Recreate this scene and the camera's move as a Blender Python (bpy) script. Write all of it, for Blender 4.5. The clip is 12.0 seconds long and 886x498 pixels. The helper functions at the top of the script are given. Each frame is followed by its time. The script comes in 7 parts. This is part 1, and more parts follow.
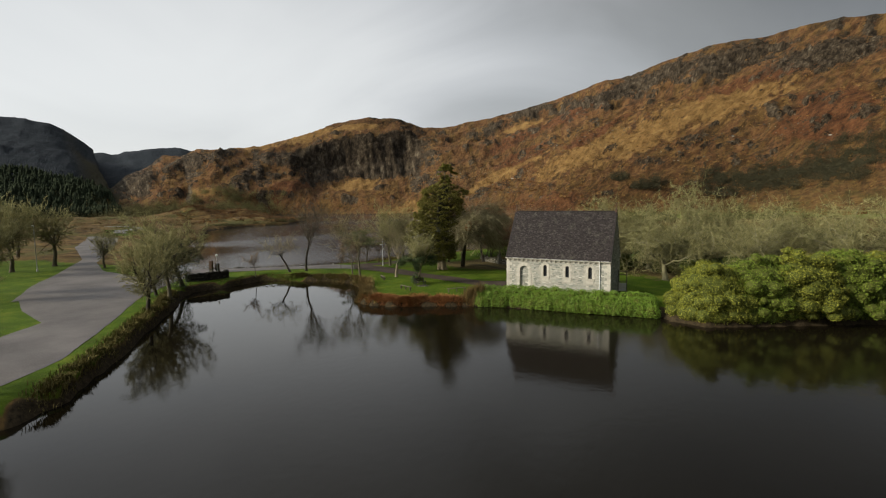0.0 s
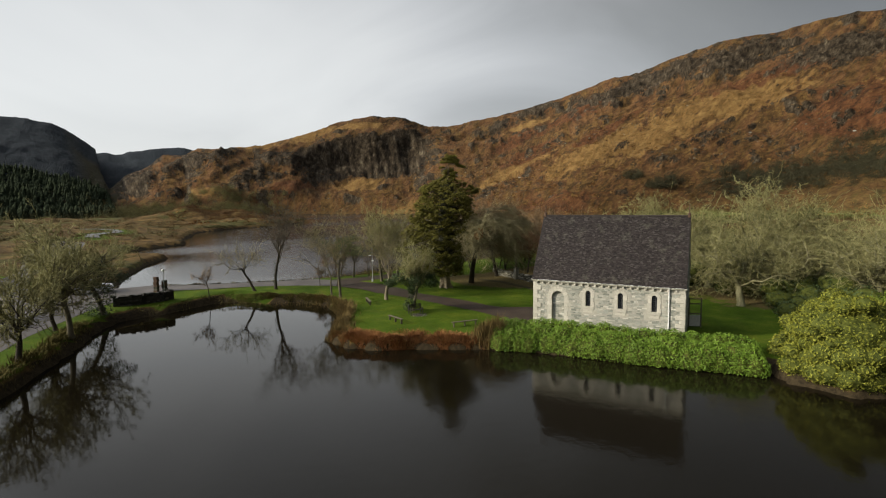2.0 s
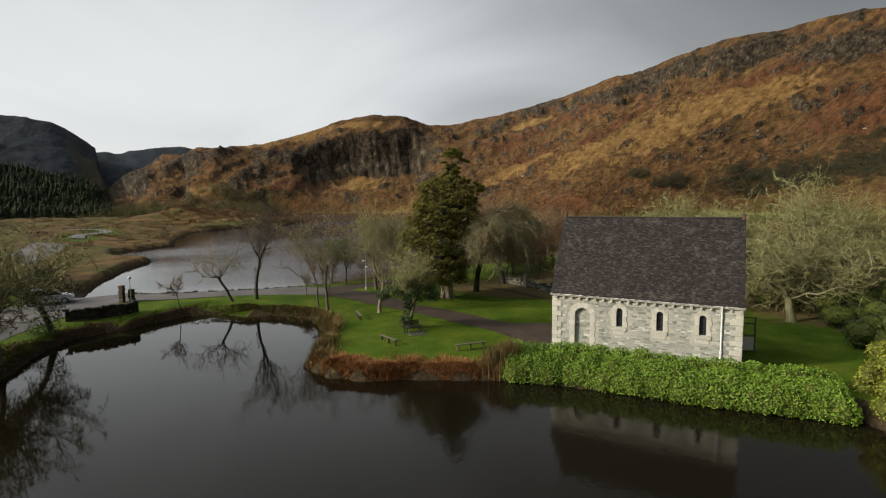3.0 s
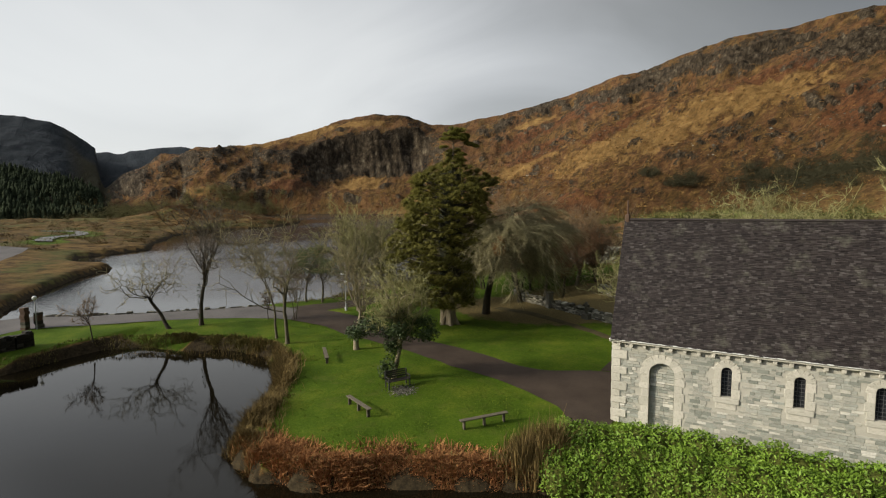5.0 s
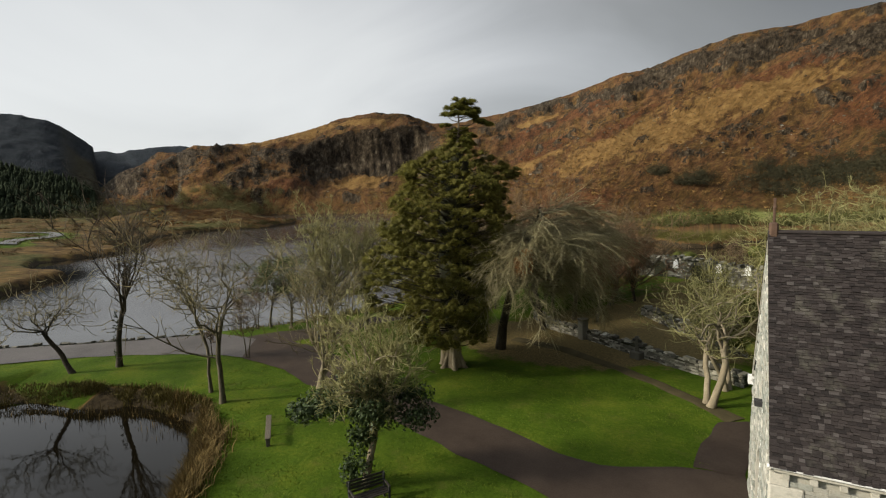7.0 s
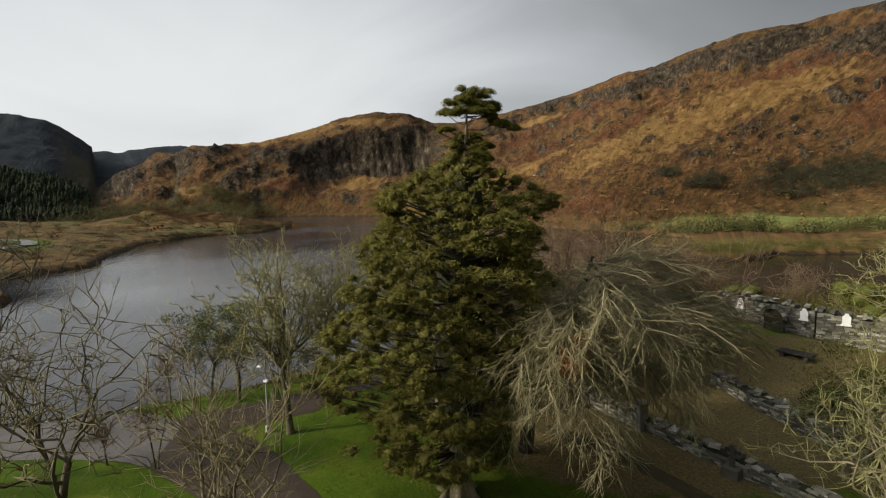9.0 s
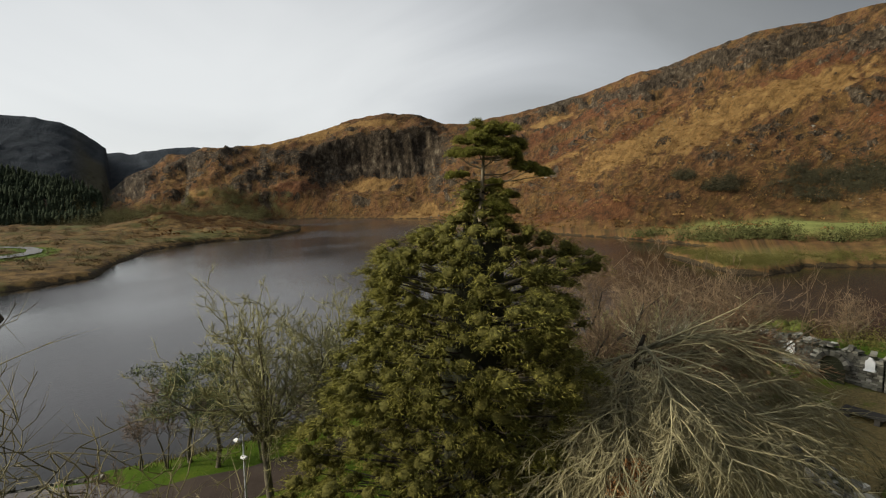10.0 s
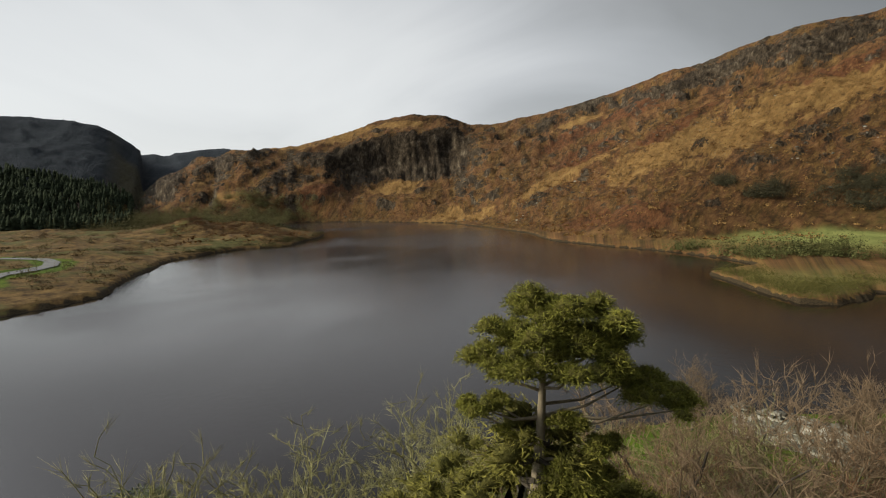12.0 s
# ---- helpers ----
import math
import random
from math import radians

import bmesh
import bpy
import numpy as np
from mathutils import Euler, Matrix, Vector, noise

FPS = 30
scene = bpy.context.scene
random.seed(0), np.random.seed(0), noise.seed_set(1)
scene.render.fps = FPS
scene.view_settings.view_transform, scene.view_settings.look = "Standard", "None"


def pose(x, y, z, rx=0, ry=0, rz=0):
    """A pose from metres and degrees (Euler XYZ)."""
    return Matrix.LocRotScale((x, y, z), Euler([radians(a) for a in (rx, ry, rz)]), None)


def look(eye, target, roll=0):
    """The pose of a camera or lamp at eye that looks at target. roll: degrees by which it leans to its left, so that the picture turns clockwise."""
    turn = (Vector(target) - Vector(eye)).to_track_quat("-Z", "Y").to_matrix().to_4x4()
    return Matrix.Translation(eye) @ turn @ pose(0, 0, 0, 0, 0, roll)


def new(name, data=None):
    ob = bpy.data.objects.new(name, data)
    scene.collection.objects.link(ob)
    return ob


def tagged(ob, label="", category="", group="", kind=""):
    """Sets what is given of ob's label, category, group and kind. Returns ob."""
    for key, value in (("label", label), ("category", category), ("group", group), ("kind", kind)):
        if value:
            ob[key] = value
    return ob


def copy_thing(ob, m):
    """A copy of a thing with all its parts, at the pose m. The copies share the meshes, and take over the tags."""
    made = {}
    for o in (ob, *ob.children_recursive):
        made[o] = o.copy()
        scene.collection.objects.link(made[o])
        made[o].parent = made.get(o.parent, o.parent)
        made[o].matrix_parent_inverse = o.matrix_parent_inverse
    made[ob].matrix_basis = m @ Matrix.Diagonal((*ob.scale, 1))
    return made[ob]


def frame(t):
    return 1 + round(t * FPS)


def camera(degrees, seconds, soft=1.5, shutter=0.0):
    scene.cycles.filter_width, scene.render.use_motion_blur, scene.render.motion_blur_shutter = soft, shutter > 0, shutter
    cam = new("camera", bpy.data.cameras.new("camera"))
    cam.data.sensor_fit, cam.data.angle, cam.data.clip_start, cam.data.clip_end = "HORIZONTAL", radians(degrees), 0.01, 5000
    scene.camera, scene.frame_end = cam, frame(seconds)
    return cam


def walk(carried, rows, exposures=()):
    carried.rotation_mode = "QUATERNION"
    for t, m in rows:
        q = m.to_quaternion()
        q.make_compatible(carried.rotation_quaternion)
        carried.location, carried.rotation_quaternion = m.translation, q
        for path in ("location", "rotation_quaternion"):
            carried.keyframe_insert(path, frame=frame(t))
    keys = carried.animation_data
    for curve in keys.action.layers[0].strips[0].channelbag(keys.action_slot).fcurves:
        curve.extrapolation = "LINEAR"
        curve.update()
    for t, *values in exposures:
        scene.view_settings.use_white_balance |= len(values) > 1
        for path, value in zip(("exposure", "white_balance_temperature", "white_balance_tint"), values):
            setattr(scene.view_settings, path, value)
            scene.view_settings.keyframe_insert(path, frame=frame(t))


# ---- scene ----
cam = camera(84.0, 12.0, 1.15)
PATH = [
    (0, (14.8, -50.158, 9.451), (13.994, -48.338, 9.261), -0.6),
    (0.5, (13.201, -46.603, 9.502), (12.391, -44.784, 9.311), -0.6),
    (1, (11.869, -43.352, 9.55), (11.053, -41.536, 9.359), -0.6),
    (1.5, (10.575, -40.319, 9.604), (9.755, -38.505, 9.413), -0.6),
    (2, (9.229, -37.146, 9.565), (8.404, -35.334, 9.374), -0.7),
    (2.5, (7.981, -34.28, 9.548), (7.154, -32.469, 9.357), -0.7),
    (3, (6.668, -31.526, 9.558), (5.838, -29.717, 9.364), -0.7),
    (3.5, (5.461, -28.709, 9.502), (4.627, -26.902, 9.31), -0.7),
    (5.5, (0.956, -18.715, 9.242), (0.116, -16.91, 9.05), -0.7),
    (6, (-0.131, -16.447, 9.246), (-0.971, -14.643, 9.053), -0.7),
    (6.5, (-1.121, -14.278, 9.223), (-1.963, -12.474, 9.03), -0.7),
    (7, (-2.086, -12.132, 9.246), (-2.929, -10.329, 9.052), -0.7),
    (9, (-6.037, -3.406, 10.851), (-6.886, -1.605, 10.655), -0.7),
    (9.5, (-6.863, -1.58, 11.685), (-7.726, 0.214, 11.49), -0.7),
    (10, (-7.644, 0.083, 12.574), (-8.53, 1.865, 12.38), -0.7),
    (10.5, (-8.447, 1.736, 13.547), (-9.354, 3.508, 13.351), -0.6),
    (11, (-9.266, 3.349, 14.584), (-10.194, 5.11, 14.388), -0.7),
    (11.5, (-10.199, 5.175, 15.255), (-11.146, 6.926, 15.059), -0.6),
    (12, (-10.814, 6.954, 15.716), (-11.792, 8.688, 15.522), -0.6),
]
walk(cam, [(t, look(eye, target, roll)) for t, eye, target, roll in PATH])


# ---- world and sun ----
def make_world():
    w = bpy.data.worlds.new("overcast_sky")
    scene.world = w
    w.use_nodes = True
    nt = w.node_tree
    nt.nodes.clear()
    N = nt.nodes.new
    out, bg = N("ShaderNodeOutputWorld"), N("ShaderNodeBackground")
    sky = N("ShaderNodeTexSky")
    sky.sky_type, sky.sun_disc = "NISHITA", False
    sky.sun_elevation, sky.sun_rotation = radians(SUN_EL), radians(SUN_AZ)
    tc, mp = N("ShaderNodeTexCoord"), N("ShaderNodeMapping")
    mp.inputs["Scale"].default_value = (1.1, 1.1, 2.2)
    nz = N("ShaderNodeTexNoise")
    nz.inputs["Scale"].default_value, nz.inputs["Detail"].default_value = 1.5, 5
    nz.inputs["Roughness"].default_value, nz.inputs["Distortion"].default_value = 0.5, 0.8
    # large-scale brightness: bright towards the thin cloud in the west, heavier cloud overhead and east
    dot = N("ShaderNodeVectorMath")
    dot.operation = "DOT_PRODUCT"
    dot.inputs[1].default_value = (-0.84, 0.50, -0.62)
    add = N("ShaderNodeMath")
    add.operation = "MULTIPLY_ADD"
    add.inputs[1].default_value, add.inputs[2].default_value = 0.64, 0.145
    tot = N("ShaderNodeMath")
    tot.operation = "ADD"
    ramp = N("ShaderNodeValToRGB")
    e = ramp.color_ramp.elements
    e[0].position, e[0].color = 0.16, (0.085, 0.085, 0.085, 1)
    e[1].position, e[1].color = 0.90, (0.83, 0.845, 0.84, 1)
    for p, c in ((0.40, (0.262, 0.265, 0.258, 1)), (0.58, (0.465, 0.478, 0.485, 1)), (0.70, (0.62, 0.635, 0.645, 1)), (0.80, (0.76, 0.775, 0.775, 1))):
        k = e.new(p)
        k.color = c
    sc, mix = N("ShaderNodeVectorMath"), N("ShaderNodeMix")
    sc.operation = "SCALE"
    sc.inputs["Scale"].default_value = 0.12
    mix.data_type = "RGBA"
    mix.inputs["Factor"].default_value = 0.9
    L = nt.links.new
    L(tc.outputs["Generated"], mp.inputs["Vector"])
    L(mp.outputs[0], nz.inputs["Vector"])
    L(tc.outputs["Generated"], dot.inputs[0])
    L(dot.outputs["Value"], add.inputs[0])
    cl = N("ShaderNodeMath")
    cl.operation = "MULTIPLY"
    cl.inputs[1].default_value = 0.36
    L(nz.outputs["Fac"], cl.inputs[0])
    L(cl.outputs[0], tot.inputs[0])
    L(add.outputs[0], tot.inputs[1])
    # darker banks in the cloud: on the summit, and low over the western hills
    level = tot.outputs[0]
    for centre, squash, r0, r1, amount in (((-0.36, 0.918, 0.168), (1, 1, 3.2), 0.34, 0.02, 0.17), ((-0.80, 0.59, 0.105), (1, 1, 5.0), 0.45, 0.05, 0.14), ((0.0, 0.95, 0.30), (1, 1, 1.2), 0.60, 0.05, 0.085), ((-0.62, 0.76, 0.24), (0.8, 0.8, 1.6), 0.5, 0.05, -0.05), ((0.16, 0.77, 0.62), (1, 1, 1), 0.75, 0.1, 0.055)):
        off, big, ln, soft, low = N("ShaderNodeVectorMath"), N("ShaderNodeVectorMath"), N("ShaderNodeVectorMath"), N("ShaderNodeMapRange"), N("ShaderNodeMath")
        off.operation, big.operation, ln.operation, low.operation = "SUBTRACT", "MULTIPLY", "LENGTH", "SUBTRACT"
        off.inputs[1].default_value, big.inputs[1].default_value = centre, squash
        soft.interpolation_type = "SMOOTHSTEP"
        soft.inputs["From Min"].default_value, soft.inputs["From Max"].default_value = r1, r0
        soft.inputs["To Min"].default_value, soft.inputs["To Max"].default_value = amount, 0.0
        L(tc.outputs["Generated"], off.inputs[0])
        L(off.outputs[0], big.inputs[0])
        L(big.outputs[0], ln.inputs[0])
        L(ln.outputs["Value"], soft.inputs[0])
        L(level, low.inputs[0])
        L(soft.outputs[0], low.inputs[1])
        level = low.outputs[0]
    L(level, ramp.inputs["Fac"])
    L(sky.outputs[0], sc.inputs[0])
    L(sc.outputs[0], mix.inputs["A"])
    L(ramp.outputs[0], mix.inputs["B"])
    L(mix.outputs["Result"], bg.inputs["Color"])
    # thin bright cloud overhead and towards the veiled sun
    glow, veil, gain = N("ShaderNodeVectorMath"), N("ShaderNodeMapRange"), N("ShaderNodeMath")
    glow.operation = "DOT_PRODUCT"
    glow.inputs[1].default_value = (-0.42, -0.42, 0.80)
    veil.interpolation_type = "SMOOTHSTEP"
    veil.inputs["From Min"].default_value, veil.inputs["From Max"].default_value = 0.50, 1.0
    veil.inputs["To Min"].default_value, veil.inputs["To Max"].default_value = 1.0, 10.5
    gain.operation = "MULTIPLY"
    gain.inputs[1].default_value = SKY
    L(tc.outputs["Generated"], glow.inputs[0])
    L(glow.outputs["Value"], veil.inputs[0])
    L(veil.outputs[0], gain.inputs[0])
    L(gain.outputs[0], bg.inputs["Strength"])
    L(bg.outputs[0], out.inputs["Surface"])


SUN_EL, SUN_AZ, SKY = 24.0, 233.0, 1.0
make_world()
sun = new("sun", bpy.data.lights.new("sun", "SUN"))
sun.data.energy, sun.data.angle, sun.data.color = 4.5, radians(6.0), (1.0, 0.91, 0.76)
sun.matrix_world = look((0, 0, 0), (math.cos(radians(SUN_EL)) * -math.sin(radians(SUN_AZ)), math.cos(radians(SUN_EL)) * -math.cos(radians(SUN_AZ)), -math.sin(radians(SUN_EL))))
scene.view_settings.exposure = 0.0


# ---- materials ----
class Nodes:
    """A small builder for a node material."""

    def __init__(self, name, rough=0.8, spec=0.3):
        self.m = bpy.data.materials.new(name)
        self.m.use_nodes = True
        self.nt = self.m.node_tree
        self.p = self.nt.nodes["Principled BSDF"]
        self.p.inputs["Roughness"].default_value = rough
        self.p.inputs["Specular IOR Level"].default_value = spec
        self.tc = self.nt.nodes.new("ShaderNodeTexCoord")

    def link(self, a, b):
        self.nt.links.new(a, b)

    def noise(self, scale, detail=5, rough=0.55, stretch=None, distort=0.0, vec=None):
        n = self.nt.nodes.new("ShaderNodeTexNoise")
        n.inputs["Scale"].default_value, n.inputs["Detail"].default_value = scale, detail
        n.inputs["Roughness"].default_value, n.inputs["Distortion"].default_value = rough, distort
        v = vec or self.tc.outputs["Object"]
        if stretch:
            mp = self.nt.nodes.new("ShaderNodeMapping")
            mp.inputs["Scale"].default_value = stretch
            self.link(v, mp.inputs[0])
            v = mp.outputs[0]
        self.link(v, n.inputs["Vector"])
        return n.outputs["Fac"]

    def ramp(self, fac, *stops):
        r = self.nt.nodes.new("ShaderNodeValToRGB")
        e = r.color_ramp.elements
        while len(e) < len(stops):
            e.new(0.5)
        for k, (p, c) in zip(e, stops):
            k.position = p
            k.color = (*c, 1) if len(c) == 3 else c
        self.link(fac, r.inputs[0])
        return r.outputs[0]

    def step(self, fac, lo, hi):
        r = self.nt.nodes.new("ShaderNodeMapRange")
        r.interpolation_type = "SMOOTHSTEP"
        r.inputs["From Min"].default_value, r.inputs["From Max"].default_value = lo, hi
        self.link(fac, r.inputs[0])
        return r.outputs[0]

    def mix(self, fac, a, b, how="MIX"):
        n = self.nt.nodes.new("ShaderNodeMix")
        n.data_type, n.blend_type = "RGBA", how
        for s, v in ((n.inputs["Factor"], fac), (n.inputs["A"], a), (n.inputs["B"], b)):
            if isinstance(v, (int, float)):
                s.default_value = v
            elif isinstance(v, tuple):
                s.default_value = (*v, 1)
            else:
                self.link(v, s)
        return n.outputs["Result"]

    def math(self, op, a, b=0.0):
        n = self.nt.nodes.new("ShaderNodeMath")
        n.operation = op
        for s, v in zip(n.inputs, (a, b)):
            if isinstance(v, (int, float)):
                s.default_value = v
            else:
                self.link(v, s)
        return n.outputs[0]

    def attr(self, name):
        n = self.nt.nodes.new("ShaderNodeAttribute")
        n.attribute_name = name
        return n

    def island(self):
        return self.nt.nodes.new("ShaderNodeNewGeometry").outputs["Random Per Island"]

    def random(self):
        return self.nt.nodes.new("ShaderNodeObjectInfo").outputs["Random"]

    def bump(self, fac, strength=0.5, dist=0.02):
        b = self.nt.nodes.new("ShaderNodeBump")
        b.inputs["Strength"].default_value, b.inputs["Distance"].default_value = strength, dist
        self.link(fac, b.inputs["Height"])
        self.link(b.outputs[0], self.p.inputs["Normal"])

    def done(self, colour=None):
        if colour is not None:
            if isinstance(colour, tuple):
                self.p.inputs["Base Color"].default_value = (*colour, 1)
            else:
                self.link(colour, self.p.inputs["Base Color"])
        return self.m


def mottled(name, dark, light, scale, rough=0.85, spec=0.3, fine=None, bump=0.5, dist=0.01, stretch=None):
    """Two colours mixed by noise at two scales, with relief."""
    n = Nodes(name, rough, spec)
    a = n.noise(scale, 6, 0.6, stretch)
    b = n.noise(fine or scale * 9, 5, 0.65, stretch)
    f = n.math("ADD", n.math("MULTIPLY", a, 0.6), n.math("MULTIPLY", b, 0.4))
    n.bump(b, bump, dist)
    return n.done(n.ramp(f, (0.34, dark), (0.66, light)))


def leaf_material(name, dark, light, rough=0.7, spec=0.12, vary=0.6):
    """Leaves that vary one by one and in drifts."""
    n = Nodes(name, rough, spec)
    f = n.math("ADD", n.math("MULTIPLY", n.island(), vary), n.math("MULTIPLY", n.noise(0.55, 3), 1.15 - vary))
    return n.done(n.ramp(f, (0.15, dark), (0.95, light)))


def ground_material():
    n = Nodes("ground_cover", 0.95, 0.05)
    zone = n.attr("zone")
    sep = n.nt.nodes.new("ShaderNodeSeparateColor")
    n.link(zone.outputs["Color"], sep.inputs[0])
    lawn, rock, mud = sep.outputs
    litter, scrub, straw, rust, shade_haze = (n.attr(k).outputs["Fac"] for k in ("litter", "scrub", "straw", "rust", "shade_haze"))
    lie = n.attr("strata").outputs["Vector"]

    def strata(along, across, detail=8, rough=0.7):
        return n.noise(1.0, detail, rough, (along, across, 1), 0.0, lie)

    def ragged(amount, f, gain, lo, hi):
        return n.step(n.math("ADD", amount, n.math("MULTIPLY", n.math("SUBTRACT", f, 0.5), gain)), lo, hi)

    fine = n.noise(1.3, 6, 0.7)
    mid, tuft, broad = strata(0.55, 2.2), strata(2.6, 7.0, 6, 0.75), strata(0.22, 0.8, 6, 0.65)
    # hill grass, bracken and heather lying along the strata
    hill = n.ramp(mid, (0.34, (0.027, 0.018, 0.010)), (0.45, (0.072, 0.042, 0.016)), (0.56, (0.130, 0.075, 0.025)), (0.70, (0.190, 0.115, 0.040)))
    brown = n.ramp(mid, (0.34, (0.034, 0.020, 0.012)), (0.50, (0.112, 0.056, 0.023)), (0.68, (0.190, 0.102, 0.040)))
    hill = n.mix(n.step(broad, 0.44, 0.58), brown, hill)
    pale = n.ramp(mid, (0.30, (0.100, 0.054, 0.018)), (0.50, (0.195, 0.114, 0.038)), (0.68, (0.280, 0.172, 0.062)))
    hill = n.mix(ragged(straw, mid, 1.1, 0.34, 0.62), hill, pale)
    red = n.ramp(mid, (0.34, (0.032, 0.016, 0.010)), (0.50, (0.100, 0.042, 0.018)), (0.68, (0.160, 0.074, 0.030)))
    hill = n.mix(ragged(rust, mid, 0.9, 0.34, 0.60), hill, red)
    moss = n.ramp(n.noise(0.30, 9, 0.76), (0.36, (0.026, 0.018, 0.010)), (0.48, (0.088, 0.055, 0.021)), (0.58, (0.150, 0.096, 0.035)), (0.70, (0.225, 0.150, 0.055)))
    moss = n.mix(n.step(n.noise(0.05, 8, 0.7), 0.48, 0.60), moss, n.ramp(n.noise(0.5, 7, 0.74), (0.36, (0.030, 0.032, 0.011)), (0.64, (0.105, 0.096, 0.030))))
    hill = n.mix(n.attr("moor").outputs["Fac"], hill, moss)
    hill = n.mix(n.math("MULTIPLY", n.math("MULTIPLY", n.step(tuft, 0.48, 0.62), n.math("SUBTRACT", 0.66, n.math("MULTIPLY", straw, 0.36))), n.attr("slope").outputs["Fac"]), hill, (0.026, 0.016, 0.009))
    speck = strata(6.0, 11.0, 4, 0.7)
    hill = n.mix(n.math("MULTIPLY", n.math("MULTIPLY", n.step(speck, 0.54, 0.68), 0.40), n.attr("slope").outputs["Fac"]), hill, (0.240, 0.150, 0.058))
    hill = n.mix(n.math("MULTIPLY", n.step(fine, 0.52, 0.68), 0.3), hill, (0.06, 0.038, 0.018))
    blocks, columns = strata(2.4, 4.0, 9, 0.8), n.noise(1.0, 9, 0.8, (1.1, 1.5, 1.7), 0.0, lie)
    stops = ((0.40, (0.012, 0.009, 0.006)), (0.49, (0.034, 0.025, 0.015)), (0.57, (0.074, 0.057, 0.036)), (0.67, (0.175, 0.148, 0.102)))
    stone = n.mix(n.step(n.attr("face").outputs["Fac"], 0.2, 0.6), n.ramp(blocks, *stops), n.ramp(columns, *stops))
    c = n.mix(ragged(rock, strata(1.1, 3.4, 10, 0.80), 1.9, 0.47, 0.55), hill, stone)
    green = n.ramp(n.noise(0.3, 6, 0.7), (0.35, (0.024, 0.022, 0.012)), (0.65, (0.060, 0.053, 0.025)))
    c = n.mix(ragged(scrub, strata(1.6, 3.6, 8, 0.74), 1.2, 0.5, 0.62), c, green)
    # western hills: cloud shade and haze put into a dark blue tint
    c = n.mix(shade_haze, c, n.ramp(mid, (0.35, (0.012, 0.016, 0.020)), (0.65, (0.022, 0.027, 0.032))))
    # lawns round the chapel
    turf = n.ramp(n.math("ADD", n.math("MULTIPLY", n.noise(0.35, 5, 0.6), 0.6), n.math("MULTIPLY", n.noise(7.0, 6, 0.75), 0.4)),
                  (0.34, (0.025, 0.046, 0.004)), (0.50, (0.053, 0.090, 0.007)), (0.66, (0.112, 0.134, 0.014)))
    turf = n.mix(n.math("MULTIPLY", n.step(n.noise(0.8, 7, 0.74), 0.50, 0.72), 0.5), turf, (0.098, 0.095, 0.022))
    c = n.mix(n.step(n.math("ADD", lawn, n.math("MULTIPLY", n.math("SUBTRACT", n.noise(1.6, 5), 0.5), 0.5)), 0.40, 0.60), c, turf)
    c = n.mix(n.attr("field").outputs["Fac"], c, n.ramp(n.noise(0.2, 6, 0.7), (0.35, (0.115, 0.130, 0.036)), (0.65, (0.19, 0.20, 0.062))))
    leaves = n.ramp(n.noise(9.0, 6, 0.8), (0.35, (0.060, 0.048, 0.021)), (0.52, (0.125, 0.098, 0.042)), (0.68, (0.22, 0.155, 0.062)))
    c = n.mix(n.step(n.math("ADD", litter, n.math("MULTIPLY", n.math("SUBTRACT", n.noise(0.8, 6, 0.7), 0.5), 0.9)), 0.42, 0.62), c, leaves)
    bank = n.ramp(n.noise(4.0, 6, 0.75), (0.35, (0.014, 0.011, 0.007)), (0.65, (0.06, 0.045, 0.024)))
    c = n.mix(n.step(n.math("ADD", mud, n.math("MULTIPLY", n.math("SUBTRACT", n.noise(2.0, 5), 0.5), 0.6)), 0.4, 0.6), c, bank)
    h = n.math("ADD", n.math("MULTIPLY", n.math("MULTIPLY", strata(1.5, 4.2, 10, 0.78), n.attr("slope").outputs["Fac"]), 6.5), n.math("MULTIPLY", n.noise(3.0, 6, 0.7), 0.10))
    n.bump(h, 0.6, 1.0)
    return n.done(c)


def water_material():
    n = Nodes("lake_water", 0.02, 0.5)
    n.p.inputs["IOR"].default_value = 1.33
    gust = n.step(n.noise(0.02, 4, 0.6, (1.0, 0.45, 1.0)), 0.42, 0.62)
    lake, breeze = n.attr("open_water").outputs["Fac"], n.attr("breeze").outputs["Fac"]
    n.link(n.math("ADD", n.math("ADD", 0.02, n.math("MULTIPLY", breeze, 0.06)), n.math("ADD", n.math("MULTIPLY", n.math("MULTIPLY", gust, lake), 0.09), n.math("MULTIPLY", lake, 0.10))), n.p.inputs["Roughness"])
    ripple = n.math("MULTIPLY", n.noise(2.2, 4, 0.6, (1, 0.6, 1)), n.math("ADD", n.math("ADD", 0.0025, n.math("MULTIPLY", breeze, 0.007)), n.math("MULTIPLY", lake, 0.014)))
    n.bump(ripple, 1.0, 1.0)
    return n.done(n.mix(lake, n.ramp(n.noise(0.05, 3), (0.3, (0.0046, 0.0036, 0.0018)), (0.7, (0.008, 0.0064, 0.0034))), n.ramp(n.noise(0.012, 4, 0.6, (1, 0.4, 1)), (0.35, (0.010, 0.0085, 0.008)), (0.65, (0.028, 0.025, 0.026)))))


GROUND, WATER = ground_material(), water_material()
ROAD = mottled("worn_asphalt", (0.050, 0.045, 0.041), (0.135, 0.121, 0.112), 0.22, 0.75, 0.2, 14.0, 0.4, 0.01)
PATH_MAT = mottled("wet_brown_path", (0.032, 0.023, 0.017), (0.062, 0.046, 0.034), 0.7, 0.8, 0.12, 16.0, 0.4, 0.01)
LEAFY_PATH = mottled("leaf_strewn_path", (0.042, 0.036, 0.018), (0.088, 0.072, 0.036), 1.2, 0.9, 0.08, 18.0, 0.4, 0.01)


